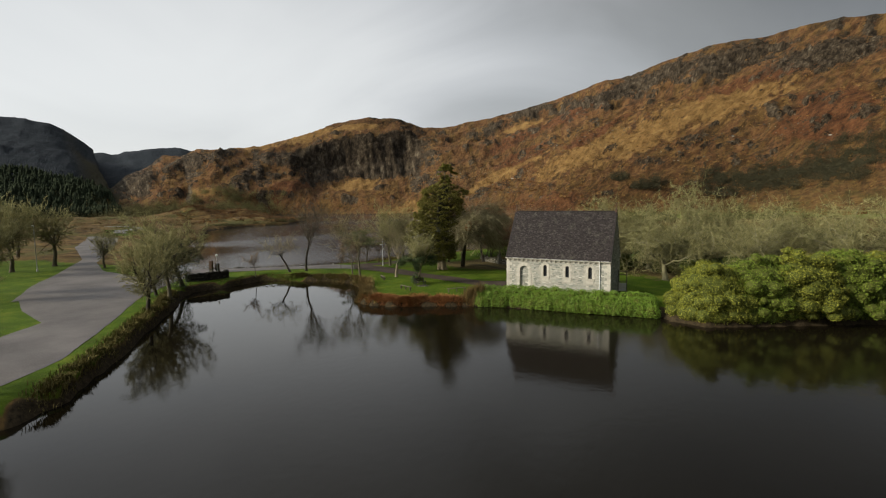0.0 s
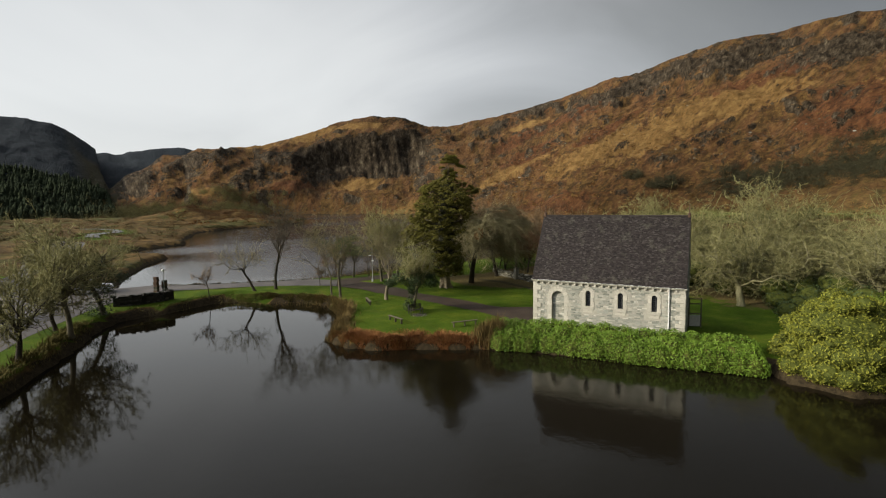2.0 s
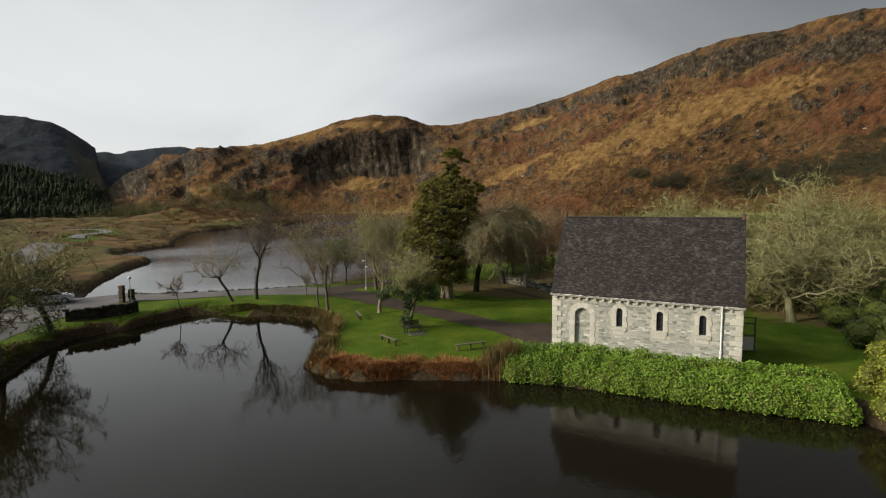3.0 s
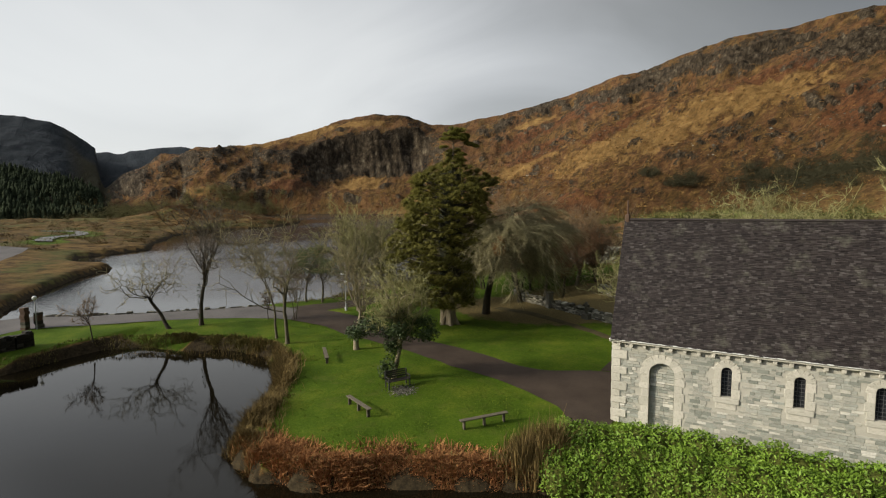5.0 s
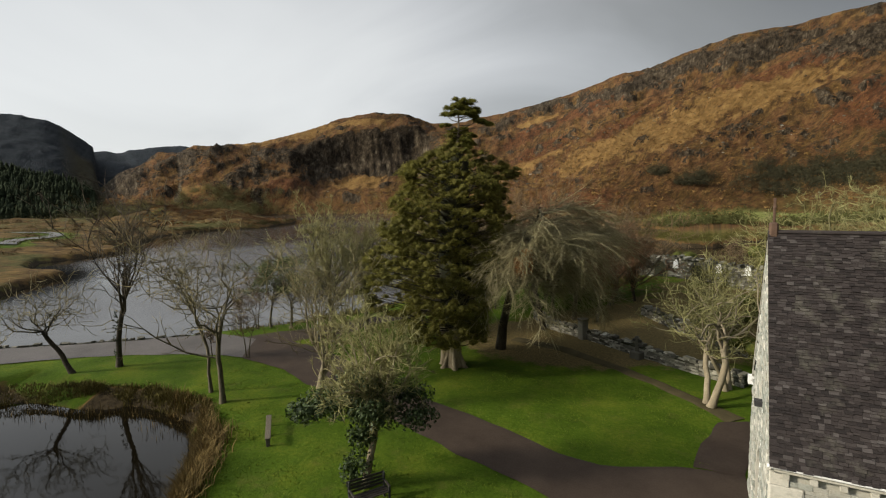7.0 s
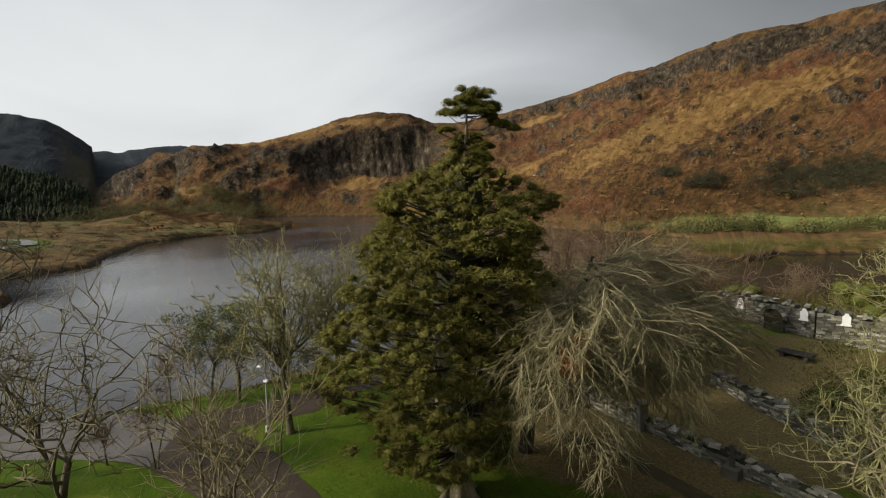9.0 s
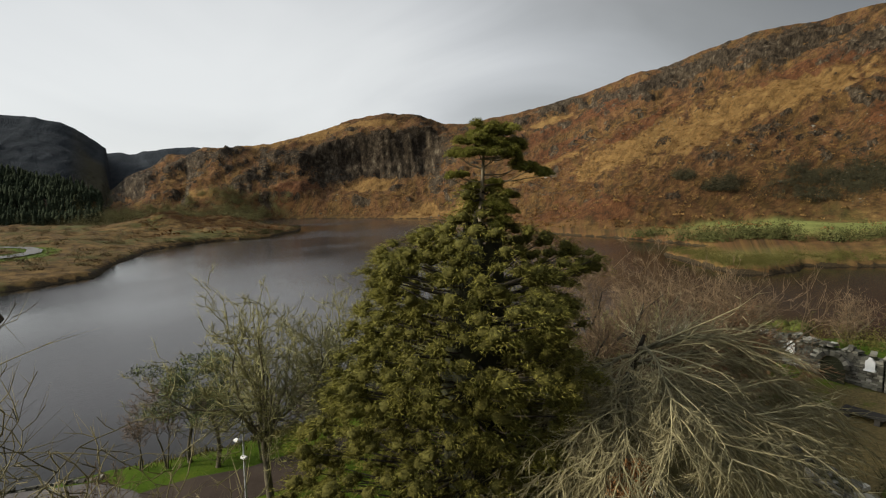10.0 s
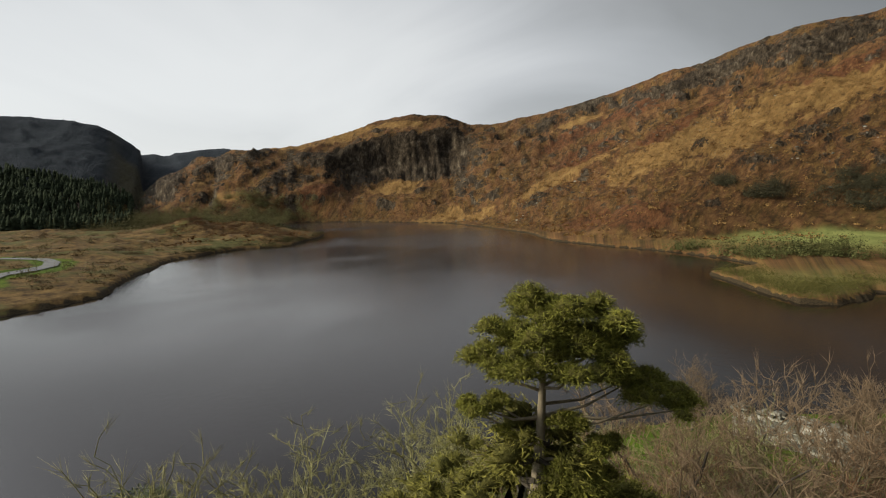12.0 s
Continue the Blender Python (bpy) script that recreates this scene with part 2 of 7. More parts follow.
# ---- mesh helpers ----
def mesh_from(name, verts, faces, material=None, smooth=False):
    me = bpy.data.meshes.new(name)
    verts = np.asarray(verts, dtype=np.float32).reshape(-1, 3)
    if isinstance(faces, np.ndarray):
        k, cnt = faces.shape[1], len(faces)
        me.vertices.add(len(verts))
        me.vertices.foreach_set("co", verts.ravel())
        me.loops.add(cnt * k)
        me.loops.foreach_set("vertex_index", faces.astype(np.int32).ravel())
        me.polygons.add(cnt)
        me.polygons.foreach_set("loop_start", np.arange(0, cnt * k, k, dtype=np.int32))
        me.update(calc_edges=True)
        me.validate()
    else:
        me.from_pydata([tuple(v) for v in verts], [], faces)
    if smooth:
        me.polygons.foreach_set("use_smooth", np.ones(len(me.polygons), dtype=bool))
    if material:
        me.materials.append(material)
    return me


def part(name, bm, material, parent, label=""):
    """One mesh object from a bmesh or mesh, under a thing or a part."""
    me = bm
    if isinstance(bm, bmesh.types.BMesh):
        me = bpy.data.meshes.new(name)
        bm.to_mesh(me)
        bm.free()
    if material and not me.materials:
        me.materials.append(material)
    ob = new(name, me)
    ob.parent = parent
    return tagged(ob, label)


def thing(name, label, category, x=0, y=0, z=0, rz=0, group="", kind=""):
    ob = new(name)
    ob.empty_display_size = 0.2
    ob.matrix_world = pose(x, y, z, 0, 0, rz)
    return tagged(ob, label, category, group, kind)


def box(bm, x0, x1, y0, y1, z0, z1, bevel=0.0):
    g = bmesh.ops.create_cube(bm, size=1, matrix=Matrix.LocRotScale(((x0 + x1) / 2, (y0 + y1) / 2, (z0 + z1) / 2), None, (x1 - x0, y1 - y0, z1 - z0)))
    if bevel:
        ed = list({e for v in g["verts"] for e in v.link_edges})
        bmesh.ops.bevel(bm, geom=ed, offset=bevel, segments=1, affect="EDGES", clamp_overlap=True)
    return g["verts"]


def boxed(*args):
    bm = bmesh.new()
    box(bm, *args)
    return bm


# ---- ground: shores, valley floor and hills ----
WATER_Z = -0.9
POND = [(-13.3, -35.8), (-16.2, -32.5), (-18.3, -29.5), (-23, -24.4), (-28.7, -17.7), (-34.2, -12.1), (-36.4, -8.3), (-34.8, -6.9), (-34.4, -5.0), (-34.3, -3.3),
        (-35.0, -1.8), (-34.2, -0.6), (-32.4, 0.8), (-29.8, 1.8), (-25.9, 3.05), (-21.8, 3.0), (-18.1, -0.4), (-15.6, -4), (-14, -7.4), (-11.8, -8.2), (-8.9, -7.9), (-7, -6.8),
        (-4.7, -5.9), (-2.4, -5.0), (0.8, -4.3), (4, -4.2), (8.4, -4.2), (11.5, -3.6), (15.1, -2.8), (15.8, -4.5), (18.5, -5.8), (24.7, -2.7),
        (31.5, 0.7), (60, 10), (110, 10), (120, -140), (-60, -160), (-25, -70), (-16, -50), (-13.5, -40)]
LAKE = [(-44.5, 3.2), (-50, 1.5), (-56, 3), (-64, 9.5), (-74.5, 20), (-80.5, 28.4), (-84, 29.6), (-89, 28.6), (-95, 30), (-104, 36), (-105, 44), (-107.5, 52), (-118, 61), (-129, 70),
        (-142, 84), (-151, 95), (-159, 110), (-160, 126), (-155, 139), (-165, 160), (-175, 180), (-187, 196), (-200, 203), (-224, 212), (-262, 237), (-290, 250), (-322, 311), (-273, 334), (-193, 336), (-140, 290),
        (-98, 249), (-67, 202), (-42, 185), (-24, 176)]
LAKE += [(-10, 163), (-2, 150), (-8, 138), (-12.7, 129), (-4.7, 111), (0, 100), (5.6, 101.5), (13, 116), (40, 125), (90, 120), (90, 60), (60, 52),
         (25, 56), (5, 55), (-10, 48), (-20, 38), (-25, 29), (-26.9, 22.3), (-29.6, 16.8), (-32.3, 13.5), (-34, 11), (-38.3, 7.3), (-41.4, 5.2)]


LANE_LINE = [(-127, 41.5), (-134, 45.5), (-140, 50.0), (-144, 56.5), (-149, 62), (-156, 65.5), (-164, 66.5), (-173, 64), (-186, 57)]
LANE_NEAR = [(-126, 42.9), (-133.2, 46.8), (-138.8, 51.0), (-142.6, 57.3), (-148, 63.2), (-155.5, 67.0), (-164.2, 68.0), (-173.8, 65.4), (-187, 58.3)]
LANE_FAR = [(-128, 40.1), (-134.8, 44.2), (-141.2, 49.0), (-145.4, 55.7), (-150, 60.8), (-156.5, 64.0), (-163.8, 65.0), (-172.2, 62.6), (-185, 55.7)]


def signed_distance(px, py, poly):
    """Distance to a polygon's edge, negative inside."""
    d2 = np.full(px.shape, 1e18)
    inside = np.zeros(px.shape, dtype=bool)
    for (ax, ay), (bx, by) in zip(poly, poly[1:] + poly[:1]):
        ex, ey = bx - ax, by - ay
        wx, wy = px - ax, py - ay
        k = np.clip((wx * ex + wy * ey) / (ex * ex + ey * ey), 0, 1)
        d2 = np.minimum(d2, (wx - ex * k) ** 2 + (wy - ey * k) ** 2)
        if ay != by:
            inside ^= ((ay > py) != (by > py)) & (px < ex * (py - ay) / ey + ax)
    d = np.sqrt(d2)
    return np.where(inside, -d, d)


def value_noise(x, y, seed=0):
    xi, yi = np.floor(x).astype(np.int64), np.floor(y).astype(np.int64)
    fx, fy = x - xi, y - yi
    fx, fy = fx * fx * fx * (fx * (fx * 6 - 15) + 10), fy * fy * fy * (fy * (fy * 6 - 15) + 10)

    def h(i, j):
        n = (i * 374761393 + j * 668265263 + seed * 974634777) & 0x7FFFFFFF
        n = ((n ^ (n >> 13)) * 1274126177) & 0x7FFFFFFF
        return ((n ^ (n >> 16)) & 0xFFFF) / 65535.0

    a, b, c, d = h(xi, yi), h(xi + 1, yi), h(xi, yi + 1), h(xi + 1, yi + 1)
    return (a + (b - a) * fx) * (1 - fy) + (c + (d - c) * fx) * fy


def fbm(x, y, octaves=4, seed=0, gain=0.5):
    t, amp, tot = 0.0, 1.0, 0.0
    for o in range(octaves):
        t = t + amp * value_noise(x * 2 ** o + 17.3 * o, y * 2 ** o - 9.1 * o, seed + o)
        tot, amp = tot + amp, amp * gain
    return t / tot * 2 - 1


def ridged(x, y, octaves=4, seed=0):
    t, amp, tot = 0.0, 1.0, 0.0
    for o in range(octaves):
        t = t + amp * (1 - np.abs(2 * value_noise(x * 2 ** o + 5.7 * o, y * 2 ** o + 3.3 * o, seed + o) - 1))
        tot, amp = tot + amp, amp * 0.5
    return t / tot


# bearing, foot distance, crest distance, crest slope as seen from the chapel, shape of the rise
HILLS = [(-180, 260, 900, 0.1, 1.2), (-110, 300, 800, 0.12, 1.1), (-80, 380, 1000, 0.135, 1), (-66.3, 400, 1100, 0.137, 1), (-62.7, 420, 1120, 0.13, 1), (-61.3, 440, 1180, 0.113, 1), (-60.1, 470, 1230, 0.096, 1),
         (-58.9, 500, 1230, 0.08, 1), (-57.9, 495, 1200, -1.1388, 1), (-56.9, 480, 1020, -0.8184, 0.95), (-55.8, 462, 860, -0.469, 0.92), (-53.8, 450, 760, 0.0659, 0.92), (-52.1, 450, 740, 0.1026, 0.95), (-48.9, 440, 700, 0.105, 0.95),
         (-45.6, 440, 720, 0.1071, 0.95), (-42.6, 440, 760, 0.121, 0.95), (-39, 440, 820, 0.1404, 1), (-35.9, 425, 880, 0.1639, 1), (-32.8, 405, 900, 0.1733, 1)]
HILLS += [(-28.9, 380, 950, 0.1705, 1), (-26.4, 350, 1000, 0.1541, 1), (-23.8, 315, 1050, 0.1524, 1.05), (-20.6, 285, 1120, 0.1634, 1.1), (-17.4, 260, 1180, 0.172, 1.1), (-14.3, 240, 1220, 0.1852, 1.1), (-11.2, 215, 1220, 0.199, 1.1),
          (-8.2, 206, 1200, 0.2158, 1.06), (-5.4, 218, 1180, 0.2336, 1.03), (-2.6, 233, 1160, 0.2325, 1), (0, 250, 1150, 0.2531, 0.98), (5, 276, 1150, 0.2728, 0.96), (9.4, 295, 1150, 0.2741, 0.94), (13.5, 305, 1150, 0.2834, 0.94),
          (16.6, 305, 1150, 0.28, 0.94), (40, 250, 1100, 0.25, 1), (90, 260, 1000, 0.15, 1.1), (140, 260, 900, 0.1, 1.2), (180, 260, 900, 0.1, 1.2)]


# features of the slopes by bearing and apparent height from the chapel: centre, half length, half height, tilt
CRAGS_WEST = [(-49.6, 5.7, 2.0, 0.5, 0.35), (-52.4, 5.0, 1.6, 0.5, 0.4), (-47.8, 3.1, 2.2, 0.7, 0.5), (-57.2, 2.5, 2.0, 0.7, 0.3), (-45.6, 4.2, 0.45, 2.2, 0.0), (-42.6, 5.6, 2.2, 0.6, 0.1),
              (-31.5, 2.9, 0.9, 0.35, 0.2), (-35.6, 1.4, 0.9, 0.4, 0.0), (-26.3, 3.8, 0.8, 0.35, 0.3), (-18.9, 2.6, 0.9, 0.6, 0.3), (-18.0, 8.9, 1.2, 0.45, 0.3), (-14.0, 6.8, 0.6, 0.35, 0.2), (-13.6, 10.7, 1.8, 0.5, 0.3)]
CRAGS_EAST = [(-4.2, 12.0, 3.0, 0.6, 0.35), (1.2, 13.5, 3.0, 0.7, 0.28), (6.8, 14.1, 3.2, 0.8, 0.2), (14.6, 13.3, 4.0, 1.0, 0.1), (-3.2, 7.4, 1.5, 0.5, 0.25), (5.3, 7.5, 1.9, 0.5, 0.2), (12.4, 8.9, 0.9, 0.55, -0.6),
              (10.6, 6.5, 0.8, 0.3, 0.0), (-2.9, 2.7, 0.9, 0.4, 0.2), (1.5, 5.7, 1.6, 0.3, 0.0)]
STRAW = [(7.0, 10.4, 6.0, 1.5, 0.12), (0.5, 8.4, 6.0, 1.4, 0.35), (-6.5, 6.8, 6.0, 1.2, 0.4), (-16.0, 4.6, 5.0, 0.5, 0.42), (-28.0, 0.9, 5.0, 0.45, 0.2), (-14.8, 9.2, 2.5, 0.3, 0.35), (-46.4, 6.9, 3.0, 0.45, 0.05),
         (-40.0, 8.0, 3.0, 0.5, 0.3), (-34.0, 9.1, 3.0, 0.4, 0.1), (-34.1, 3.1, 3.0, 0.6, 0.1), (-51.5, 1.9, 1.5, 0.4, 0.0)]
BRACKEN_SLOPE = [(-9.0, 10.3, 5.0, 0.7, 0.35), (10.0, 12.3, 6.0, 0.6, 0.15), (16.5, 8.4, 3.6, 2.2, 0.0), (-14.6, 6.2, 3.0, 0.8, 0.4), (-11.0, 1.7, 6.0, 0.9, 0.1), (-16.0, 7.7, 2.5, 0.5, 0.4), (-5.3, 8.7, 3.0, 0.5, 0.4), (-42.0, 2.5, 3.0, 0.7, 0.3)]
THICKETS = [(12.7, 3.3, 6.0, 1.1, 0.1), (18.5, 4.5, 4.0, 1.5, 0.2), (-1.8, 4.2, 0.7, 0.35, 0.0), (1.7, 3.2, 1.5, 0.5, 0.0), (8.7, 4.0, 1.8, 0.5, 0.0)]


def patches(table, b, e, ragged):
    """How strongly a place on the slopes belongs to any patch of a table, with ragged edges."""
    f = np.zeros(b.shape)
    for cb, ce, lb, le, tilt in table:
        p, q = b - cb, e - ce - tilt * (b - cb)
        f = np.maximum(f, np.exp(-((p / lb) ** 2 + (q / le) ** 2) * 0.8))
    return np.clip(f + 0.62 * ragged * np.sqrt(f), 0, 1)


def hill_height(x, y):
    """Height of the hills, how far up the rise a place is, and what covers it."""
    b = np.degrees(np.arctan2(x + 1, y + 14))
    r = np.hypot(x + 1, y + 14)
    wob = fbm(x / 90, y / 90, 3, 11)
    col = [np.array(c) for c in zip(*HILLS)]
    d0, d1, el, sh = (sum(np.interp(b + o, col[0], c) for o in (-1.0, -0.5, 0, 0.5, 1.0)) / 5 for c in col[1:])
    d0 = d0 + 14 * wob
    crest = el * d1 + 9
    u = (r - d0) / (d1 - d0)
    rise = np.clip(u, 0, 1) ** sh
    # the rock face under the summit
    face = np.interp(b, [-42, -39.5, -37, -28, -26.5, -24], [0, 0.8, 1, 1, 0.5, 0])
    cliff = np.interp(u, [0, 0.30, 0.50, 0.58, 0.70, 0.78, 1.0], [0, 0.17, 0.30, 0.38, 0.68, 0.75, 1.0])
    rise = rise * (1 - face) + cliff * face
    plain = np.interp(b, [-62, -57], [0.45, 1])
    back = np.where(u > 1, 1 - 0.10 * np.clip(u - 1, 0, 4), 1.0)
    h = crest * rise * back
    # the western spur, running down to the valley floor
    spur = np.interp(b, [-63, -61.2, -59.4, -56.9, -54.7, -52, -50], [0, 0.014, 0.034, 0.070, 0.098, 0.102, 0.08])
    us = np.clip((r - 470) / 290, 0, 1)
    h = np.maximum(h, spur * 760 * us ** 0.9 * np.where(r > 760, 1 - 0.0012 * (r - 760), 1))
    u = np.where((b < -52) & (b > -62) & (r < 800), np.maximum(u, us * 0.95), u)
    # the far hill closing the valley
    el2 = np.interp(b, [-68, -63, -60.1, -57.7, -55.1, -52.1, -49, -45], [0.02, 0.08, 0.086, 0.086, 0.098, 0.100, 0.085, 0.0])
    u2 = np.clip((r - 900) / 700, 0, 1)
    h = np.maximum(h, (el2 * 1600 + 9) * u2)
    u = np.where((b < -45) & (b > -60), np.maximum(u, u2 * 0.9), u)
    k = np.clip(u * 6, 0, 1)
    far = np.clip(r / 700, 0.35, 1.2)
    e = np.degrees(np.arctan2(h, r))
    top = np.interp(u, [0, 0.8, 1.0, 1.2], [1, 1, 0.3, 1])
    rag = fbm(b * 1.3, e * 2.6, 4, 401)
    face = face * np.interp(e + 0.35 * rag - 0.10 * (b + 33) * (b < -36), [3.4, 4.2, 7.3, 7.9], [0, 1, 1, 0])
    crag = np.maximum(patches(CRAGS_WEST, b, e, rag), patches(CRAGS_EAST, b, e, rag))
    knobs = np.clip((fbm(b * 0.8 + 0.25 * e, e * 1.7 - 0.3 * b, 4, 431) - 0.16) * 3.2, 0, 1) * np.interp(u, [0.02, 0.08], [0, 0.8])
    straw, rust, bushy = patches(STRAW, b, e, rag), patches(BRACKEN_SLOPE, b, e, rag), patches(THICKETS, b, e, rag)
    crag = np.maximum(crag, knobs * plain * (1 - 0.8 * straw))
    # slanting strata: ribs and gullies that climb eastwards
    sa = b + 0.4 * e
    sq = e - 0.42 * b + 0.30 * fbm(b / 4, e / 2, 3, 411)
    h = h + k * far * 9 * fbm(x / 160, y / 160, 4, 3) * top
    h = h + k * plain * far * 12 * (ridged(sa / 6.5, sq / 1.7, 4, 221) - 0.55) * top * (1 - 0.5 * straw) * (1 - 0.8 * face)
    h = h + k * plain * far * 3.4 * (ridged(sa / 1.5, sq / 0.45, 3, 241) - 0.5) * np.interp(u, [0, 0.9, 1.0], [0.6, 1, 0.35]) * (1 - 0.4 * straw)
    h = h + k * far * crag * (1.5 + 9 * (ridged(b * 0.9 + 0.3 * e, e * 2.4, 3, 77) - 0.38)) * np.interp(u, [0.8, 1.0], [1, 0.4])
    h = h + face * (9 * (ridged(b * 1.5, r / 300, 4, 91) - 0.5) + 5 * (ridged(b * 0.7 + 3, r / 160, 3, 12) - 0.5))
    return h, u, face, crag, straw, rust, bushy, sa, sq


def ground_at(px, py):
    """Ground height and the covers that grow there."""
    px, py = np.asarray(px, dtype=float), np.asarray(py, dtype=float)
    sp, sl = signed_distance(px, py, POND), signed_distance(px, py, LAKE)
    near = np.clip(1 - (np.hypot(px + 15, py) - 60) / 60, 0, 1)
    shore = np.minimum(sp, sl)
    shore = shore + (0.35 * fbm(px / 2.5, py / 2.5, 3, 5) + (1 - near) * 2.5 * fbm(px / 18, py / 18, 3, 8)) * np.clip(np.abs(shore) / 0.5, 0.3, 1)
    z = np.interp(shore, [-20, -6, -1.5, 0.0, 0.14, 0.4, 1.4], [-6, -3.2, -1.9, -0.93, -0.50, -0.12, 0.0])
    inland = np.clip(shore / 4, 0, 1)
    z = z + inland * near * 0.10 * fbm(px / 7, py / 7, 3, 21) * np.clip((shore - 1) / 3, 0, 1)
    # the raised court behind the chapel
    z = z + 2.4 * np.exp(-(((px - 2) / 15) ** 2 + ((py - 38) / 11) ** 2)) * inland
    moor = inland * (1 - near) * np.clip(shore / 25, 0, 1)
    lane = np.full(px.shape, 1e9)
    for (ax, ay), (bx, by) in zip(LANE_LINE, LANE_LINE[1:]):
        k = np.clip(((px - ax) * (bx - ax) + (py - ay) * (by - ay)) / ((bx - ax) ** 2 + (by - ay) ** 2), 0, 1)
        lane = np.minimum(lane, np.hypot(px - ax - k * (bx - ax), py - ay - k * (by - ay)))
    even = np.clip((lane - 3) / 8, 0, 1)
    z = z + moor * (1.6 + even * 2.2 * fbm(px / 26, py / 26, 4, 41) + even * 0.7 * fbm(px / 6, py / 6, 3, 44))
    # heathery knolls on the spit across the lake
    for kx, ky, kr, kh in ((-235, 156, 22, 6.0), (-212, 172, 12, 3.5), (-176, 152, 17, 2.5)):
        z = z + kh * np.exp(-(((px - kx) / kr) ** 2 + ((py - ky) / kr * 1.3) ** 2)) * inland * np.clip(shore / 14, 0, 1) * (1 + 0.35 * fbm(px / 9, py / 9, 3, 46))
    h, u, face, crag, straw, rust, bushy, sa, sq = hill_height(px, py)
    z = np.where(shore > 0, z + h * np.clip(shore / 40, 0, 1), z)
    field = np.exp(-(((px - 52) / 70) ** 6 + ((py - 226) / 44) ** 6)) * inland * np.clip(1 - u * 250, 0, 1)
    field = np.maximum(field, 0.5 * np.exp(-(((px - 4) / 22) ** 2 + ((py - 118) / 16) ** 2)) * inland)
    lawn = np.clip(near * 1.6, 0, 1) * np.clip((shore - 0.25) / 0.4, 0, 1)
    rock = np.clip(np.maximum(face * 0.64, crag * 0.60) + np.interp(u, [0, 0.02, 0.35, 0.6, 1.0], [0, 0.12, 0.22, 0.36, 0.36]) * (1 - straw) - 0.05, 0, 1)
    mud = np.where(shore < 0.2, 1.0, np.clip(1 - (shore - 0.2) / 0.35, 0, 1)) * np.where(near > 0.1, 1, np.clip(1 - shore, 0, 1))
    bb = np.degrees(np.arctan2(px + 1, py + 14))
    scrub = np.interp(u, [-0.2, -0.05, 0.04, 0.16, 0.24], [0.1, 0.3, 0.55, 0.45, 0]) * np.interp(bb, [-70, -64, -56, -42, -38], [1, 1, 0.9, 0.75, 0])
    scrub = np.maximum(scrub, np.interp(bb, [-180, -70, -60.5, -56], [0.9, 0.9, 0.8, 0]) * np.clip(u * 3, 0, 1))
    scrub = np.maximum(scrub, 0.80 * bushy)
    # how far the western hills carry the painted shade and haze
    shade_haze = np.interp(bb, [-180, -110, -75, -62.5, -61], [0.4, 0.6, 1, 1, 0]) * np.clip(u * 6, 0, 1)
    shade_haze = np.maximum(shade_haze, np.clip((np.hypot(px + 1, py + 14) - 850) / 80, 0, 1) * np.interp(bb, [-64, -61, -50, -46], [0, 1, 1, 0]))
    litter = 0.75 * np.exp(-(((px + 10.5) / 7) ** 2 + ((py - 18.8) / 3.8) ** 2)) + 0.8 * np.exp(-(((px + 8.5) / 5.5) ** 2 + ((py - 20.5) / 6.0) ** 2)) + 0.9 * np.exp(-(((px - 23) / 13) ** 2 + ((py - 19) / 10.5) ** 2)) + 0.7 * np.exp(-(((px - 11) / 9) ** 2 + ((py - 25) / 6) ** 2)) + 0.46 * np.exp(-((px / 9) ** 2 + ((py - 24.5) / 8) ** 2) ** 2) + 0.5 * np.exp(-(((px - 2) / 13) ** 2 + ((py - 36) / 8) ** 2))
    lawn = lawn * np.where(py > 0, np.clip((px + 50) / 4, 0, 1), np.clip((px + 90) / 8, 0, 1))
    verge = fbm(px / 14, py / 14, 3, 49)
    lawn = np.maximum(lawn, 0.75 * np.clip(1.5 - lane / (4.5 + 4 * verge), 0, 1) * inland)
    return z, dict(lawn=lawn, rock=rock, mud=mud, scrub=scrub * (1 - lawn) * (1 - field), straw=straw, rust=rust, sa=sa, sq=sq, slope=np.clip(u * 25, 0, 1), face=face, shade_haze=shade_haze, field=field, moor=np.clip(1 - u * 14, 0, 1) * np.interp(bb, [-50, -40, -30, 5, 12], [1, 0.8, 0.2, 0.1, 0.8]), litter=np.clip(litter, 0, 1) * np.clip(near * 2, 0, 1)), shore


